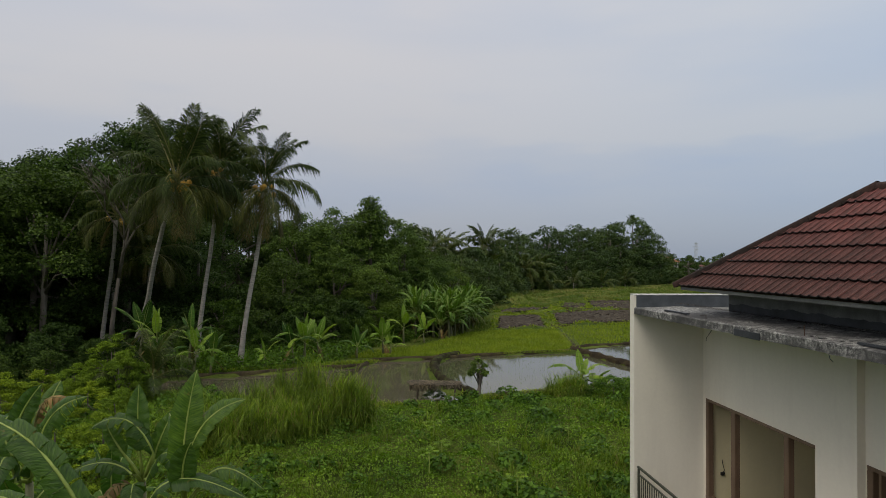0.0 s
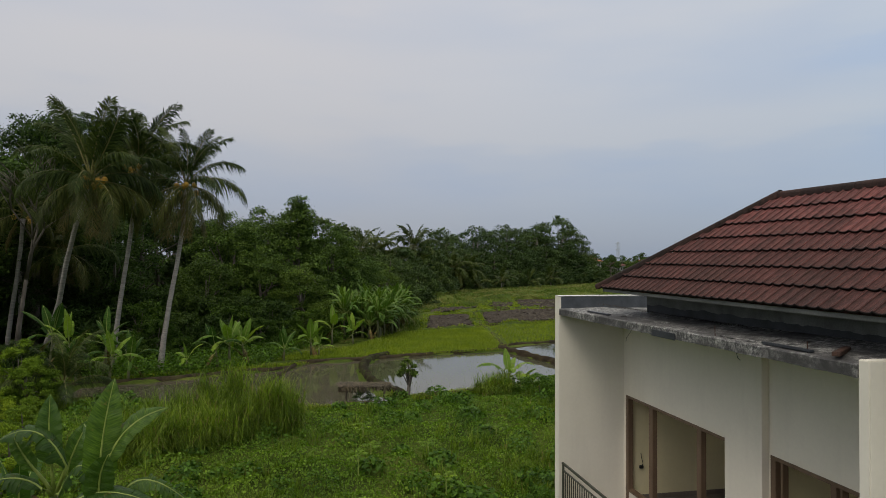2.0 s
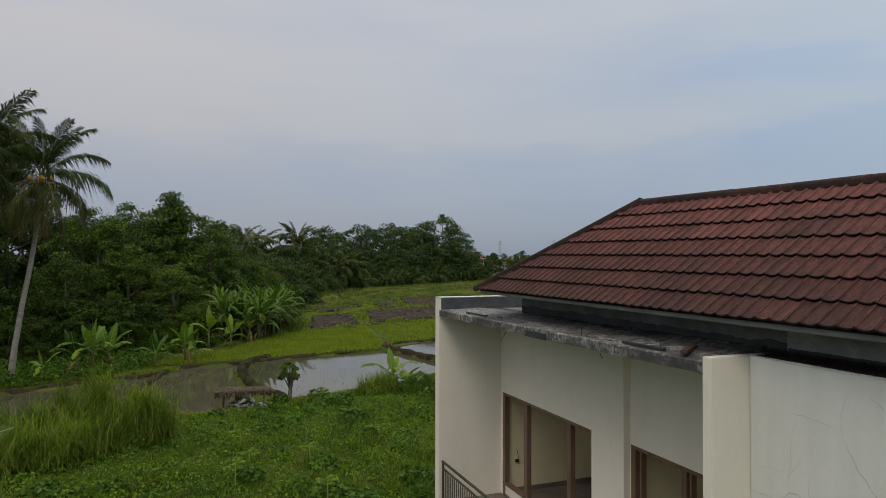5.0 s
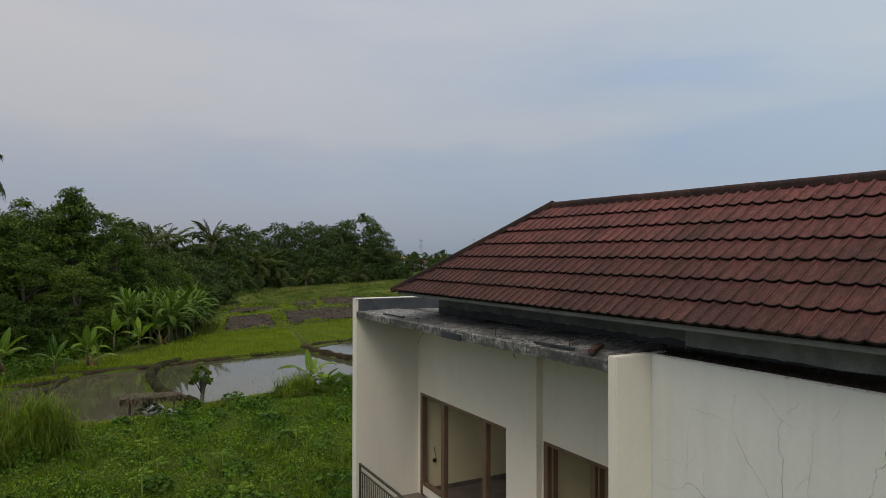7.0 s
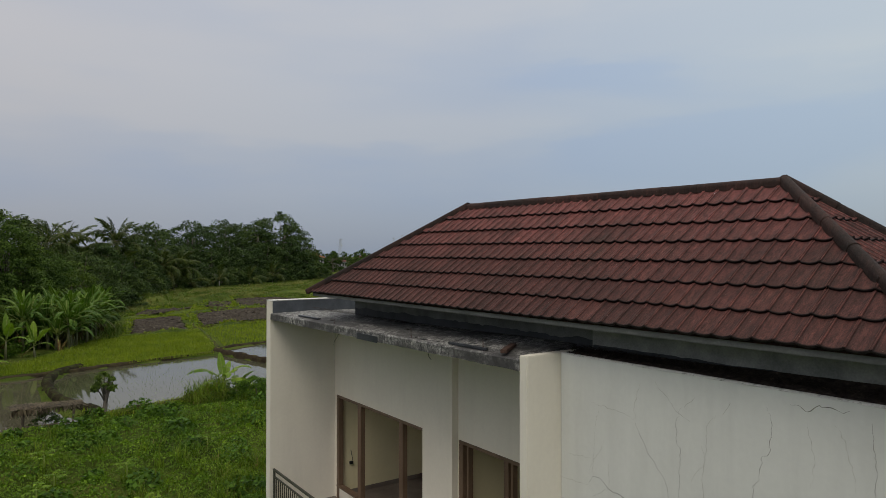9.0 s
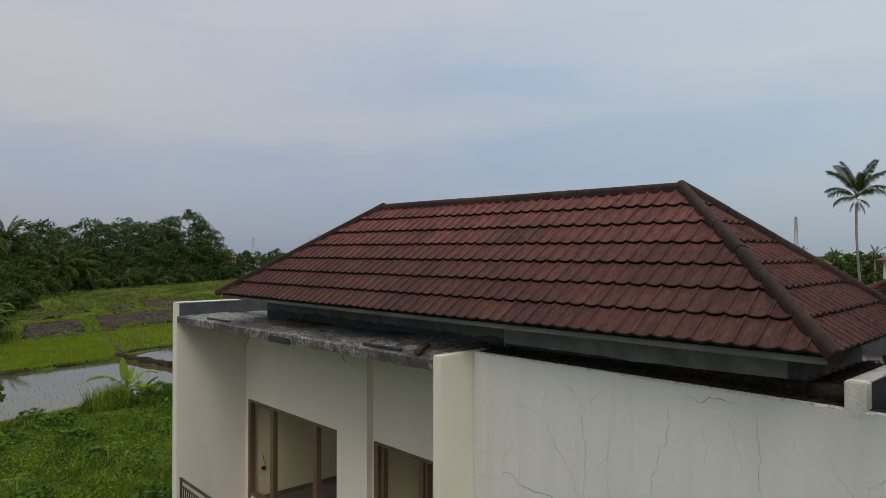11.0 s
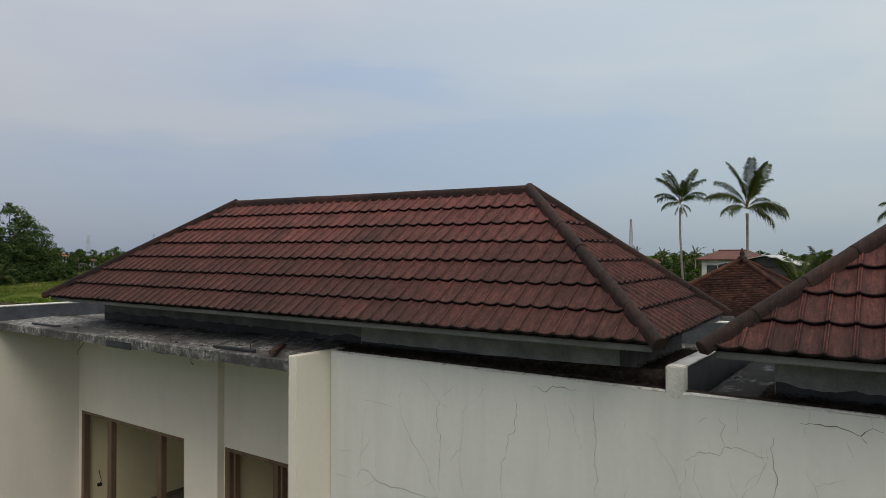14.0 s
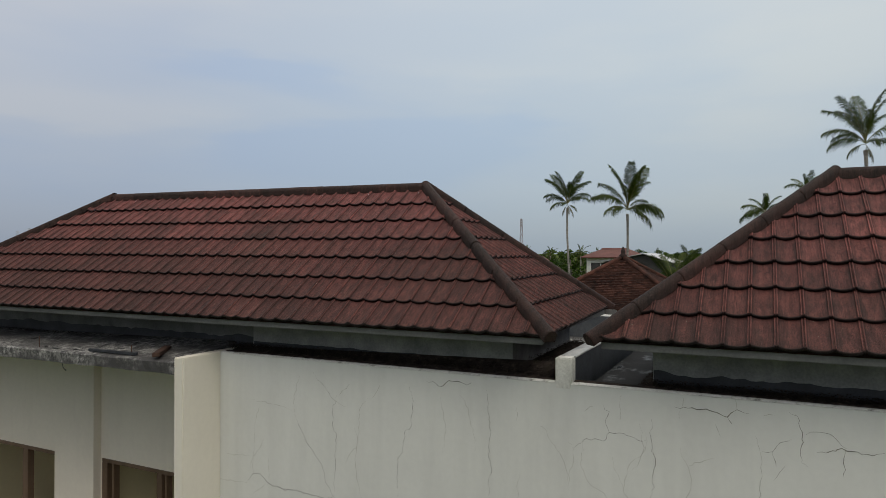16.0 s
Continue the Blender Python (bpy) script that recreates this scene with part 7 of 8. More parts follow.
def clay_house():
    """The pyramid-roofed house behind the parapet, in small clay tiles."""
    ob = thing("house", "low house with a steep brown clay tile pyramid roof", "house")
    cx, cy, za, ze, half = 39.6, 7.4, 7.75, 4.45, 5.3
    part("wall", box_bm(cx - half + 0.8, cx + half - 0.8, cy - half + 0.8, cy + half - 0.8, -0.5, ze, 0), M_whitewall, ob)
    core = [(cx - half, cy - half, ze), (cx + half, cy - half, ze), (cx + half, cy + half, ze), (cx - half, cy + half, ze), (cx, cy, za)]
    roof = mesh_ob("roof", core, [(0, 1, 4), (1, 2, 4), (2, 3, 4), (3, 0, 4), (3, 2, 1, 0)], M_clay, ob, "weathered brown and orange clay tiles")
    rng = np.random.default_rng(4)
    out, rows = [], 38
    for side in range(4):
        for r in range(rows):
            t0, t1 = r / rows, (r + 1.25) / rows
            w0 = half * (1 - t0)
            n = max(1, int(2 * w0 / 0.21))
            for k in range(n):
                u0, u1 = -w0 + 2 * w0 * k / n, -w0 + 2 * w0 * (k + 0.84) / n
                h0 = 0.06 + 0.03 * rng.random()
                c = []
                for u, t, lift in ((u0, t0, h0), (u1, t0, h0), (u1, min(1, t1), 0.015), (u0, min(1, t1), 0.015)):
                    lim = half * (1 - t) + 0.05
                    u = max(-lim, min(lim, u))
                    d = half * (1 - t)
                    x, y = [(-d, u), (u, -d), (d, u), (u, d)][side]
                    c.append((cx + x, cy + y, ze + (za - ze) * t + lift))
                out.append(c)
    tiles = quads_ob("clay_tiles", np.array(out), M_clay, roof)
    tiles["kind"] = "stuff"
    for p in core[:4]:
        q = Vector(core[4])
        v, f = tube([Vector(p) + Vector((0, 0, 0.05)), q + Vector((0, 0, 0.05))], [0.13, 0.13], 8)
        mesh_ob("hip_tile", v, f, M_clay, ob, "", True)
    v, f = tube([(cx, cy, za - 0.1), (cx, cy, za + 0.12), (cx, cy, za + 0.22), (cx, cy, za + 0.34), (cx, cy, za + 0.65)], [0.22, 0.26, 0.12, 0.15, 0.03], 8)
    mesh_ob("finial", v, f, M_ridge, ob, "dark clay roof finial", True)


clay_house()
gable_house("white two-storey house with a faded red hipped roof", (77, 15.4, 0.3), -98, 5.0, 5.0, 7.3, 0.9, M_whitepaint, M_redroof, 0.5, 0.35, "")


def shed():
    ob = thing("shed", "open shed with a pale sheet metal roof", "shed")
    v = [(58, 13.2, 7.2), (58, 6.6, 7.2), (66, 6.6, 7.2), (66, 13.2, 7.2), (58, 9.2, 8.0), (66, 9.2, 8.0)]
    mesh_ob("roof", v, [(0, 4, 5, 3), (4, 1, 2, 5)], M_metalroof, ob).modifiers.new("thick", "SOLIDIFY").thickness = 0.06
    for x in (58.3, 65.8):
        mesh_ob("gable", [(x, 13, 7.1), (x, 6.8, 7.1), (x, 9.2, 7.85)], [(0, 1, 2)], M_shadow_inside, ob)
    part("wall", box_bm(58.4, 65.8, 6.9, 12.9, 0, 7.1, 0), M_shadow_inside, ob)


shed()


def village():
    lab = "small far house with an orange tiled roof"
    gable_house(lab, (112.5, 256.4, gz(112.5, 256.4)), 30, 7, 6, 5.6, 2.0, M_whitewall, M_orange)
    gable_house("small far white house with a brown roof", (127.2, 262.4, gz(127.2, 262.4)), 24, 6, 5, 3.6, 1.5, M_whitewall, M_redroof)
    gable_house("small far house with a brown roof", (104, 246, gz(104, 246)), 24, 5, 4, 2.4, 1.3, M_whitewall, M_redroof)
    gable_house("small far house with a brown roof", (141, 265, gz(141, 265)), 40, 7, 6, 2.6, 1.5, M_whitewall, M_redroof)
    gable_house(lab, (160, 300, gz(160, 300)), 10, 7, 6, 4.0, 2.0, M_whitewall, M_orange)
    gable_house("small far house with a brown roof", (175, 272, gz(175, 272)), 60, 8, 6, 3.2, 1.8, M_whitewall, M_redroof)
    gable_house("small far pavilion with a dark hipped roof", (150, 47, gz(150, 47)), 10, 8, 7, 4.0, 3.0, M_whitewall, M_redroof, 1.0, 0.8)
    far = broadleaf(41, 9, 9, 22, 1600, 0.9, M_leaf_deep, "dark green tree on the far side of the fields", low=0.03, group="far trees")
    rng = random.Random(12)
    spots = []
    for k in range(95):
        b = radians(14 + 84 * k / 95 + rng.uniform(-0.8, 0.8))
        r = rng.uniform(255, 330) if b < radians(45) else rng.uniform(190, 300)
        x, y = r * math.sin(b), r * math.cos(b)
        if math.hypot(x - 112, y - 256) < 9 or math.hypot(x - 127, y - 249) < 12:
            x, y = x + 20, y + 30
        t = rng.uniform(5.5, 9.0) / 9
        spots.append((x, y, gz(x, y) - 0.4, rng.uniform(0, 360), t, rng.uniform(0.8, 1.15)))
    for x, y, t in [(140, 265, 9.5), (147, 262, 8.2), (136, 285, 8.5), (119, 268, 8.5), (106, 262, 7.5), (152, 258, 10.5), (157, 255, 9.5), (121, 262, 7.5), (104, 250, 7.0), (108, 243, 6.0)]:
        spots.append((x, y, gz(x, y) - 0.4, rng.uniform(0, 360), t / 9, 1.0))
    for k in range(16):  # a thin line of trees past the end of the belt
        x, y = 104 + 3.6 * k + rng.uniform(-1.5, 1.5), 246 - 1.2 * k + rng.uniform(-6, 14)
        spots.append((x, y, gz(x, y) - 0.4, rng.uniform(0, 360), rng.uniform(5.5, 8.5) / 9, 1.0))
    for k in range(30):  # a low dark line of trees beyond the clay roof
        b, r = radians(60 + 26 * k / 30 + rng.uniform(-0.5, 0.5)), rng.uniform(105, 150)
        x, y = r * math.sin(b), r * math.cos(b)
        spots.append((x, y, gz(x, y) - 0.4, rng.uniform(0, 360), rng.uniform(5.6, 7.2) / 9, 1.0))
    for k in range(34):  # trees on the skyline beyond the white house
        b, r = radians(60 + 30 * k / 34 + rng.uniform(-0.6, 0.6)), rng.uniform(170, 235)
        x, y = r * math.sin(b), r * math.cos(b)
        spots.append((x, y, gz(x, y) - 0.4, rng.uniform(0, 360), rng.uniform(6.5, 9.3) / 9, 1.0))
    spread(far, spots)
    near = broadleaf(43, 5, 5, 16, 4200, 0.3, M_leaf_light, "bright green shrub behind the roofs", "shrub", "shrub", 0.1, 0.08, "shrubs behind the roofs")
    spread(near, [(52, 16.5, 1.6, 0, 0.66, 1), (56, 17.8, 1.4, 80, 0.72, 1), (60, 17.2, 1.6, 200, 0.72, 1), (47.5, 5.0, 1.6, 120, 0.6, 1), (34, 8.5, 0.5, 50, 0.9, 0.8), (64, 20, 1.5, 0, 1.1, 1), (58, 20.5, 1.0, 0, 1.0, 1), (33.6, 5.2, 0.5, 90, 0.9, 0.8)])
    for k in range(6):
        b = radians(71 + 2.2 * k + rng.uniform(-0.4, 0.4))
        r = rng.uniform(140, 170)
        coconut_palm(90 + k, (r * math.sin(b), r * math.cos(b), 3), (r * math.sin(b), r * math.cos(b), rng.uniform(6.6, 7.8)), 0.5, "far coconut palm beyond the fields", 0, 12, 0.15, "far coconut palms", far=True)

    spire = broadleaf(44, 13.9, 2.6, 24, 2600, 0.3, M_leaf, "narrow dark pointed tree behind the roofs", low=0.2, peak=0.8, trunk_r=0.12)
    spire.matrix_basis = pose(49.5, -6.9, 0.2)


village()


def lattice(name, label, category, at, tall, wide, arms, material, heavy=0.04):
    """A lattice mast: four legs, braces and cross-arms."""
    ob = thing(name, label, category, at=at)
    pieces = []
    lv = 9
    ring = lambda k: [(sx * wide / 2 * (1 - 0.6 * k / lv), sy * wide / 2 * (1 - 0.6 * k / lv), tall * k / lv) for sx, sy in ((-1, -1), (1, -1), (1, 1), (-1, 1))]
    r = max(0.1, wide * heavy)
    for k in range(lv):
        a, b = ring(k), ring(k + 1)
        for s in range(4):
            pieces.append(tube([a[s], b[s]], [r, r], 4))
            pieces.append(tube([a[s], b[(s + 1) % 4]], [r * 0.6, r * 0.6], 4))
            pieces.append(tube([b[s], b[(s + 1) % 4]], [r * 0.6, r * 0.6], 4))
    v, f = join_parts(pieces)
    mesh_ob("lattice", v, f, material, ob)
    for h, w in arms:
        v, f = tube([(-w, 0, tall * h), (0, 0, tall * h + 0.6), (w, 0, tall * h)], [r, r * 1.3, r], 4)
        mesh_ob("arm", v, f, material, ob)
    return ob


lattice("radio_mast", "red and white lattice radio mast far away", "mast", (396, 138.8, 2.5), 27.5, 2.2, ((0.97, 1.4), (0.9, 1.4), (0.8, 1.4)), M_mast, 0.055)
for spot_at, tall in (((306.9, 629, 2.5), 24), ((364.7, 597.5, 2.5), 28), ((458.9, 774, 2.5), 31)):
    tagged(lattice("pylon", "grey lattice power pylon far away", "pylon", spot_at, tall, 3.6, ((0.95, 3), (0.82, 4), (0.69, 4)), M_steel, 0.028), group="pylons")

# ---- small things ----
def hut():
    """The low thatched shelter at the paddy's edge."""
    ob = thing("thatched_shelter", "low open shelter with a ragged grey thatch roof on poles", "shelter", at=(2.35, 35.15, 0.02))
    for x, y, h in ((-1.05, -0.45, 1.1), (0.95, -0.5, 1.02), (-0.95, 0.5, 1.12), (1.05, 0.45, 1.08)):
        v, f = tube([(x, y, -0.3), (x + 0.04, y, h * 0.5), (x + 0.1, y + 0.02, h)], [0.045, 0.04, 0.035], 6)
        mesh_ob("post", v, f, M_pole, ob)
    for a, b in (((-1.3, -0.45, 1.08), (1.6, -0.5, 1.0)), ((-1.2, 0.5, 1.1), (1.3, 0.45, 1.06)), ((-0.9, -0.47, 0.34), (0.95, -0.5, 0.3))):
        v, f = tube([a, b], [0.035, 0.03], 6)
        mesh_ob("beam", v, f, M_pole, ob)
    rng = np.random.default_rng(6)
    n = 1300
    u, w = rng.random(n) * 2.8 - 1.4, rng.random(n) * 1.2 - 0.6
    c = np.column_stack([u, w, 1.13 - 0.05 * u / 1.3 + 0.05 * rng.random(n) - 0.05 * np.abs(w)])
    q = leaf_quads(rng, c, 0.42, 0.16, 3.0)
    m = 230
    e = np.column_stack([rng.random(m) * 2.8 - 1.4, np.full(m, -0.62) + 0.06 * rng.normal(size=m), 1.08 + 0.06 * rng.random(m)])
    hang = blade_tris(rng, e, np.full(m, 0.30), np.full(m, 0.07), 0.25, 2)
    hang[..., 2] = 2 * np.repeat(np.concatenate([e[:, 2], e[:, 2]])[:, None], 4, 1) - hang[..., 2]
    quads_ob("thatch", np.concatenate([q, hang]), M_thatch, ob, "ragged grey palm thatch")


hut()
sapling = broadleaf(51, 2.4, 1.15, 18, 3200, 0.16, M_leaf, "small round-headed tree wound with dry leaves by the water", low=0.52, trunk_r=0.11)
sapling.location = (4.8, 35.95, 0.1)
bush = broadleaf(52, 1.7, 2.6, 18, 4200, 0.15, M_weed_dark, "dense dark green bush in the garden", "shrub", "shrub", 0.08, 0.04, "garden bushes")
# the last one, under the shelter, is added to stand for its shade
spread(bush, [(13.2, 33.5, 0.0, 0, 1.0, 1.0), (14.8, 31.5, 0, 90, 1.0, 0.9), (7.3, 21.4, -0.9, 200, 0.62, 0.9), (12.2, 35.4, 0, 40, 0.9, 0.9), (16.5, 34.5, 0, 10, 1.2, 1.0), (10.6, 36.6, 0, 0, 0.7, 0.8), (2.3, 35.7, 0.02, 0, 0.5, 0.9)])


def papaya(x, y, tall, seed):
    rng = random.Random(seed)
    ob = thing("papaya_seedling", "thin papaya seedling with a few yellow-green leaves", "seedling", "papaya seedlings", at=(x, y, gz(x, y)))
    v, f = tube([(0, 0, -0.2), (0.02, 0, tall * 0.5), (0, 0.02, tall)], [0.03, 0.025, 0.018], 6)
    mesh_ob("stem", v, f, M_midrib, ob)
    for k in range(9):
        a = k * 2.4 + rng.random()
        d = 0.24 + 0.14 * rng.random()
        e = Vector((math.cos(a) * d, math.sin(a) * d, tall + 0.16 * rng.random() - 0.05))
        pts = []
        for j in range(14):
            w = j / 14 * 2 * math.pi
            r = 0.16 if j % 2 == 0 else 0.06
            pts.append(e + Vector((math.cos(w) * r, math.sin(w) * r, -0.4 * r + 0.02 * rng.random())))
        lv, lf = tube([(0, 0, tall - 0.03), tuple(e)], [0.008, 0.006], 4)
        verts = list(lv) + [e] + pts
        n = len(lv)
        mesh_ob("leaf", verts, list(lf) + [(n, n + 1 + j, n + 1 + (j + 1) % 14) for j in range(14)], M_weed_light, ob)


for k, (x, y, t) in enumerate([(1.35, 24.6, 1.0), (4.25, 26.2, 0.7), (4.2, 22.2, 1.0), (1.8, 28.5, 0.7), (2.0, 26.8, 0.5), (7.6, 28.0, 0.6)]):
    papaya(x, y, t, 60 + k)

def crack(points, width, material, seed):
    """A jagged open line in the render of the side wall."""
    rng = random.Random(seed)
    line = []
    for (a, b), (c, d) in zip(points, points[1:]):
        n = max(2, int(math.hypot(c - a, d - b) / 0.035))
        for k in range(n):
            j = 0.014 if k else 0.004
            line.append((a + (c - a) * k / n + rng.uniform(-j, j), b + (d - b) * k / n + rng.uniform(-j, j)))
    line.append(points[-1])
    verts, n = [], len(line)
    for k, (y, z) in enumerate(line):
        p, q = line[max(0, k - 1)], line[min(n - 1, k + 1)]
        dy, dz = q[0] - p[0], q[1] - p[1]
        ln = math.hypot(dy, dz) or 1
        w = width * rng.uniform(0.4, 1.2) * min(1, 0.25 + 3 * min(k, n - 1 - k) / n) / 2
        for s in (-1, 1):
            verts.append((X_WALL - 0.0025, y - s * w * dz / ln, z + s * w * dy / ln))
    mesh_ob("crack", verts, [(2 * k, 2 * k + 1, 2 * k + 3, 2 * k + 2) for k in range(n - 1)], material, wall_front)


crack([(5.97, 5.02), (5.89, 5.12), (5.76, 5.13), (5.64, 5.03), (5.40, 4.99), (5.22, 5.01), (4.97, 4.99), (4.70, 4.99), (4.60, 5.04)], 0.0075, M_crack, 0)
crack([(3.33, 6.54), (3.25, 6.55), (3.15, 6.50), (3.04, 6.58), (2.92, 6.58), (2.83, 6.55), (2.77, 6.58)], 0.0075, M_crack, 1)
crack([(0.65, 6.53), (0.57, 6.54), (0.37, 6.54), (0.27, 6.52), (0.19, 6.49), (0.11, 6.57), (0.01, 6.54)], 0.0075, M_crack, 2)
crack([(-0.53, 6.26), (-0.67, 6.29), (-0.72, 6.32), (-0.80, 6.30), (-0.94, 6.29), (-1.03, 6.32)], 0.0075, M_crack, 3)
crack([(0.19, 6.49), (0.15, 6.43)], 0.0075, M_crack, 4)
crack([(4.56, 6.27), (4.63, 6.07), (4.62, 5.88), (4.57, 5.75), (4.60, 5.23), (4.60, 5.05)], 0.0045, M_crack, 5)
crack([(3.55, 6.46), (3.50, 6.29), (3.53, 6.00), (3.60, 5.96), (3.64, 5.70), (3.71, 5.62), (3.71, 5.17)], 0.0045, M_crack, 6)
crack([(5.21, 5.99), (5.15, 5.84), (4.97, 5.59), (4.78, 5.38), (4.71, 5.16), (4.60, 5.02)], 0.0045, M_crack, 7)
crack([(0.87, 6.39), (0.87, 6.08), (0.83, 6.02), (0.86, 5.83), (0.84, 5.74), (0.88, 5.63)], 0.0045, M_crack, 8)
crack([(1.70, 6.07), (1.64, 6.01), (1.50, 6.13), (1.33, 6.12), (1.27, 6.22), (1.10, 6.21), (0.88, 6.16)], 0.0045, M_crack, 9)
crack([(1.27, 6.22), (1.31, 6.33), (1.27, 6.42), (1.33, 6.48)], 0.0045, M_crack, 10)
crack([(-0.31, 6.59), (-0.38, 6.56), (-0.40, 6.45), (-0.43, 6.33), (-0.40, 6.27), (-0.41, 6.15), (-0.46, 6.12)], 0.0045, M_crack, 11)
crack([(-0.10, 6.21), (-0.18, 6.22), (-0.25, 6.31), (-0.33, 6.35)], 0.0045, M_crack, 12)
crack([(-0.18, 6.22), (-0.21, 6.09)], 0.0045, M_crack, 13)
crack([(-0.44, 6.40), (-0.53, 6.44), (-0.63, 6.43), (-0.70, 6.36), (-0.76, 6.32)], 0.0045, M_crack, 14)
crack([(-0.75, 6.32), (-0.73, 6.07)], 0.0045, M_crack, 15)
crack([(-0.28, 6.11), (-0.19, 5.96)], 0.0045, M_crack, 16)
crack([(-0.10, 5.98), (-0.07, 5.78)], 0.0045, M_crack, 17)
crack([(2.59, 6.52), (2.55, 6.09), (2.57, 5.82), (2.53, 5.67), (2.57, 5.54), (2.56, 5.35)], 0.0045, M_crack, 18)
crack([(5.87, 5.77), (5.89, 5.11)], 0.0045, M_hair, 19)
crack([(5.78, 6.00), (5.87, 5.77)], 0.0045, M_hair, 20)
crack([(5.13, 6.46), (5.22, 6.20), (5.21, 5.99)], 0.0045, M_hair, 21)
crack([(5.92, 6.08), (5.50, 6.06), (5.22, 6.00)], 0.0045, M_hair, 22)
crack([(4.20, 5.08), (4.27, 5.28), (4.29, 5.55), (4.25, 5.83), (4.23, 6.13), (4.12, 6.28)], 0.0045, M_hair, 23)
crack([(4.05, 6.28), (3.95, 6.45)], 0.0045, M_hair, 24)
crack([(4.53, 6.27), (4.38, 6.42)], 0.0045, M_hair, 25)
crack([(2.91, 6.43), (2.81, 6.30), (2.75, 6.07), (2.73, 5.83)], 0.0045, M_hair, 26)
crack([(2.24, 6.37), (2.25, 6.22)], 0.0045, M_hair, 27)
crack([(5.63, 5.36), (5.63, 5.03)], 0.0045, M_hair, 28)
crack([(1.63, 6.01), (1.64, 5.86), (1.70, 5.67)], 0.0045, M_hair, 29)
crack([(0.58, 6.65), (0.59, 6.53), (0.61, 6.43)], 0.0045, M_hair, 30)
crack([(0.30, 6.42), (0.25, 6.29)], 0.0045, M_hair, 31)
crack([(0.13, 6.67), (0.11, 6.57)], 0.0045, M_hair, 32)
crack([(3.15, 6.39), (3.08, 6.03), (3.12, 5.77)], 0.0045, M_hair, 33)
crack([(1.15, 6.60), (1.17, 6.34)], 0.0045, M_hair, 34)
crack([(1.43, 6.46), (1.52, 6.40)], 0.0045, M_hair, 35)
crack([(6.53, 4.95), (6.16, 4.97), (5.95, 4.98)], 0.0045, M_hair, 36)
crack([(6.36, 5.31), (5.95, 5.35)], 0.0045, M_hair, 37)
crack([(5.89, 4.87), (5.63, 5.03)], 0.0045, M_hair, 38)
crack([(-0.04, 6.35), (-0.08, 6.20), (-0.10, 5.98)], 0.0045, M_hair, 39)
crack([(0.55, 5.99), (0.42, 6.04), (0.31, 6.09)], 0.0045, M_hair, 40)
crack([(-0.20, 6.55), (-0.10, 6.53)], 0.0045, M_hair, 41)
hair_rng = random.Random(77)
for k in range(12):  # wandering hairlines, mostly upright
    y, z = hair_rng.uniform(-3.2, 6.2), hair_rng.uniform(5.6, 6.55)
    pts, heading = [(y, z)], hair_rng.uniform(-0.35, 0.35)
    for _ in range(hair_rng.randint(4, 9)):
        heading = max(-1.2, min(1.2, heading + hair_rng.uniform(-0.7, 0.7)))
        y, z = y + 0.13 * math.sin(heading), z - 0.13 * math.cos(heading)
        pts.append((y, z))
    crack(pts, 0.004, M_hair, 90 + k)

def rod(name, label, points, r, material=M_rust, category="scrap"):
    v, f = tube(points, [r] * len(points), 6)
    ob = tagged(mesh_ob(name, v, f, material), label, category)
    return ob


def slab_top(x, y):
    """Height of the canopy slab's upper face."""
    return Z_SLAB + 0.055 * (16.1 - y) / 9.455 + 0.11 * (0.25 + (16.1 - y) / 9.455) * min(1.0, (x - X_EDGE) / 1.16)


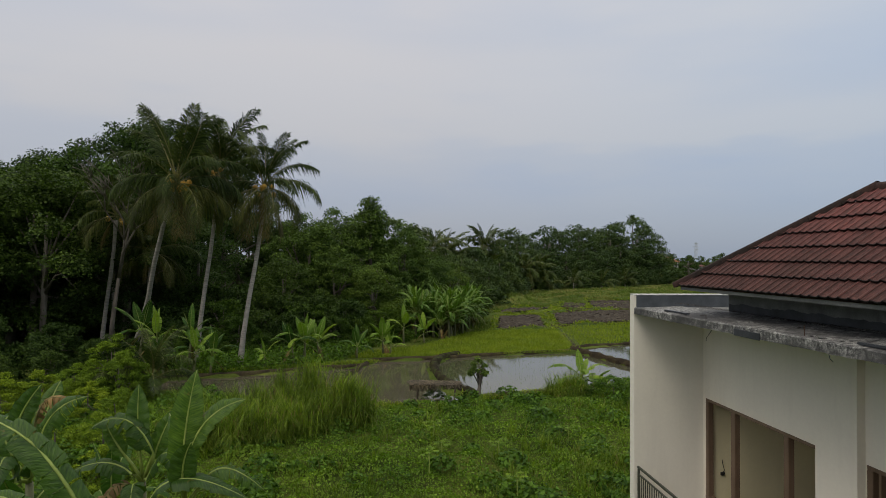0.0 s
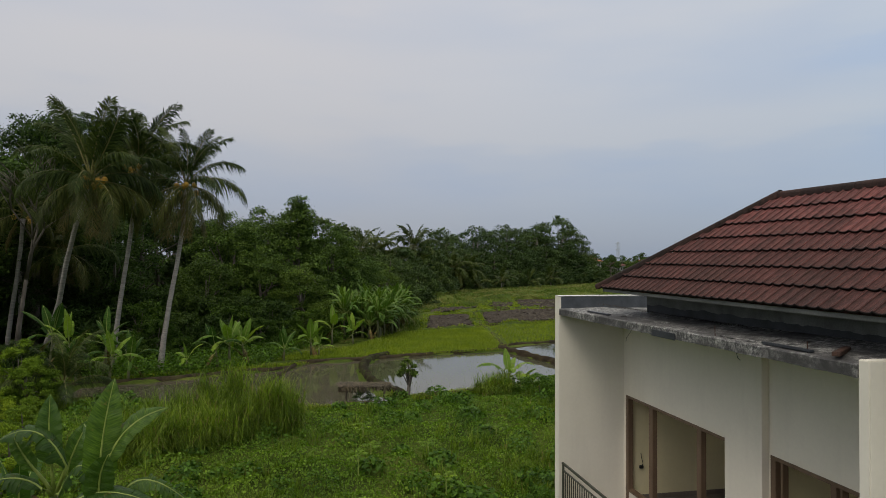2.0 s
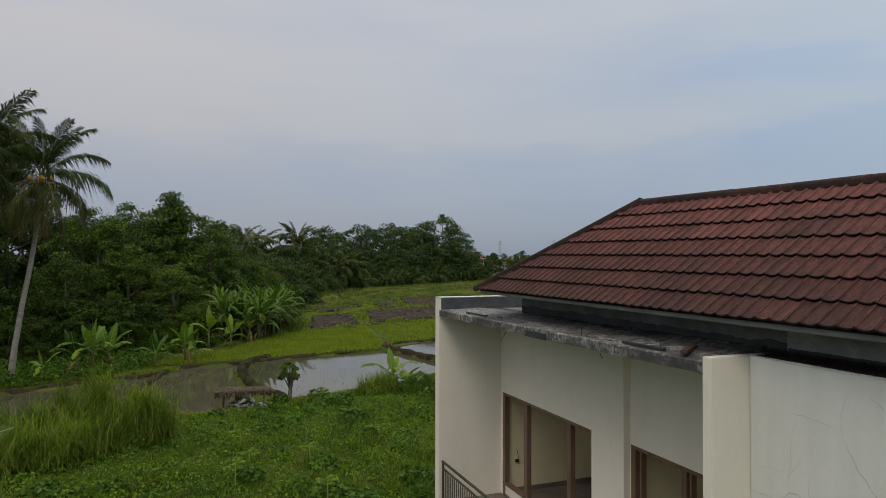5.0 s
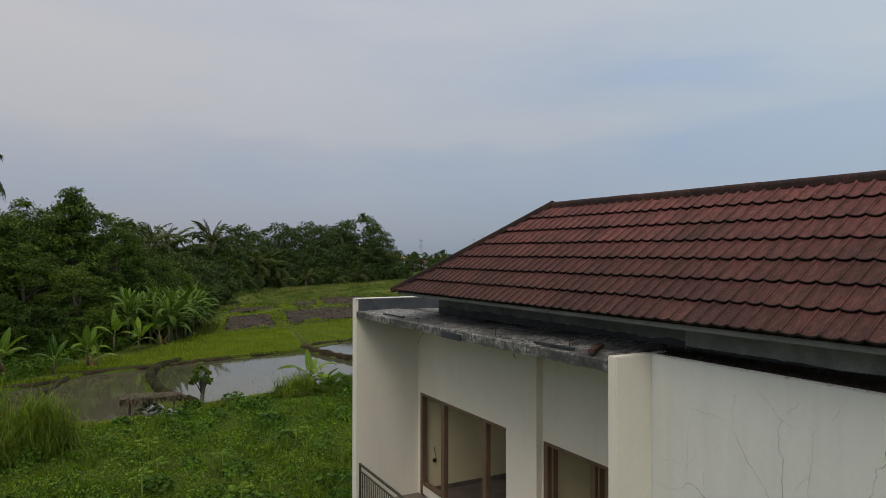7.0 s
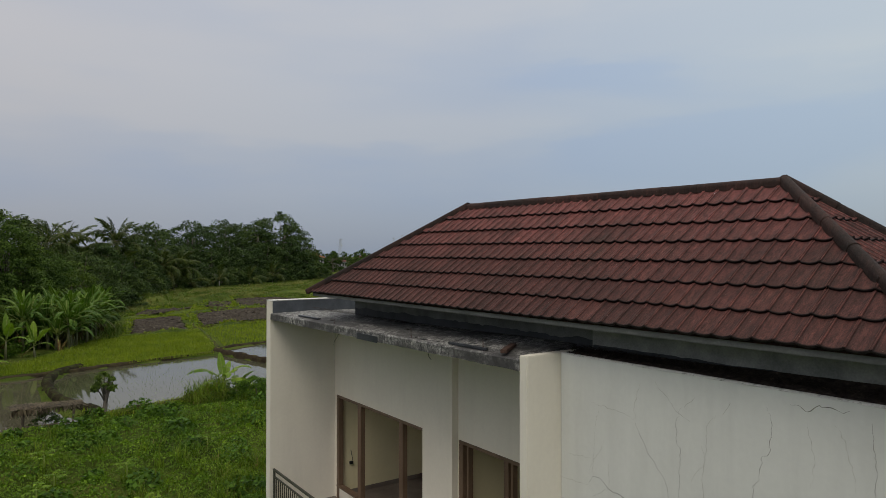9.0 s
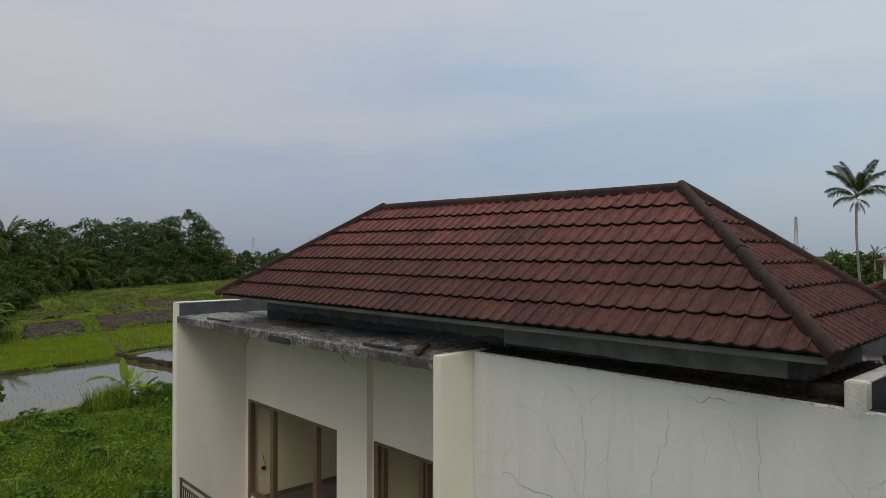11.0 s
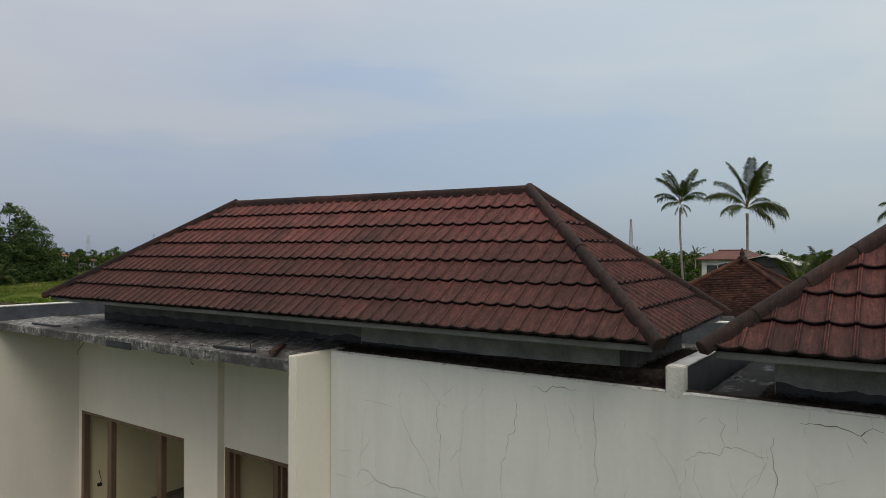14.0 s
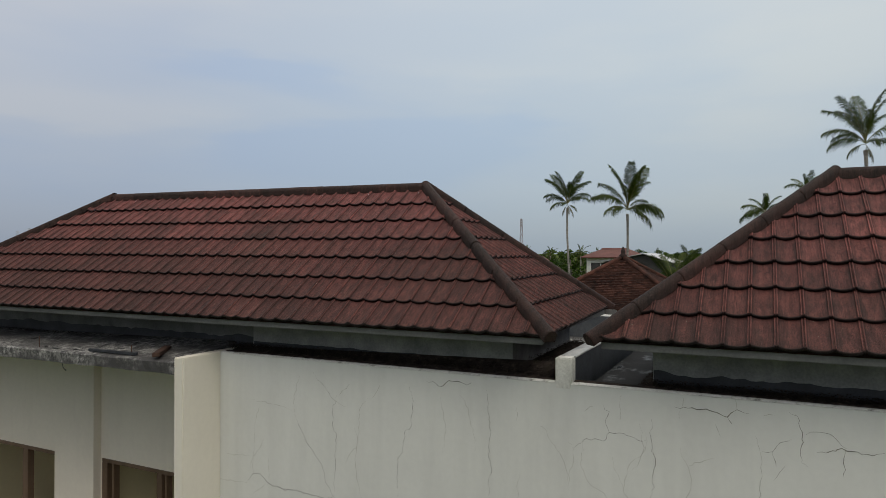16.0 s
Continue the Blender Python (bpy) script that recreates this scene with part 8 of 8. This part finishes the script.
# scrap and starter bars on the canopy
def offcut(label, x, y, wide, length, thick, turn):
    ob = tagged(box("timber_offcut", -wide / 2, wide / 2, -length / 2, length / 2, 0.0, thick, M_rust if turn else M_bitumen, None, "", 0.006), label, "scrap")
    ob.matrix_basis = pose(x, y, slab_top(x, y) + 0.006, -0.33, 0, turn)


offcut("blackened timber offcut lying on the canopy", 6.06, 7.95, 0.06, 0.95, 0.035, 0)
offcut("dark rotten timber offcut lying askew on the canopy", 6.24, 7.2, 0.09, 0.74, 0.055, -52)
offcut("black strip lying on the canopy", 6.15, 14.15, 0.09, 1.1, 0.03, 0)
for y, h in ((9.55, 0.16), (7.55, 0.14), (12.6, 0.05)):
    rod("starter_bar", "short rusty steel bar sticking up from the canopy", [(6.05, y, slab_top(6.05, y) - 0.03), (6.05, y + 0.01, slab_top(6.05, y) + h)], 0.007, category="steel bar")
rod("hanging_wire", "thin black wire hanging below the canopy edge", [(X_EDGE - 0.01, 12.15, 6.42), (X_EDGE - 0.04, 12.2, 6.33), (X_EDGE - 0.03, 12.32, 6.25), (X_EDGE - 0.02, 12.36, 6.18)], 0.006, M_black, "wire")
rod("hanging_wire", "thin black wire hanging below the canopy edge", [(X_EDGE - 0.01, 8.85, 6.43), (X_EDGE - 0.03, 8.8, 6.38), (X_EDGE - 0.02, 8.75, 6.34)], 0.006, M_black, "wire")
for k, (x, y) in enumerate([(6.08, 9.2), (6.12, 8.75), (6.10, 9.4), (6.5, 10.4), (6.35, 11.5), (6.6, 8.2), (6.3, 13.2), (6.8, 9.6), (6.9, 11.8), (6.75, 7.6)]):
    bm = bmesh.new()
    bmesh.ops.create_icosphere(bm, subdivisions=2, radius=0.055, matrix=Matrix.Diagonal((1, 1.3, 0.32, 1)))
    for v in bm.verts:
        v.co *= 1 + 0.5 * noise.noise(v.co * 25 + Vector((k, 0, 0)))
    rub = part("rubble", bm, M_slab)
    tagged(rub, "small grey mortar lump lying on the canopy", "rubble", "mortar lumps").matrix_basis = pose(x, y, slab_top(x, y) + 0.006, 0, 0, 40 * k)
tagged(box("edge_patch", X_EDGE - 0.022, X_EDGE - 0.002, 10.55, 11.35, Z_SLAB - 0.15, Z_SLAB - 0.03, M_bitumen, house, "", 0.004), kind="")

lay_roofs()
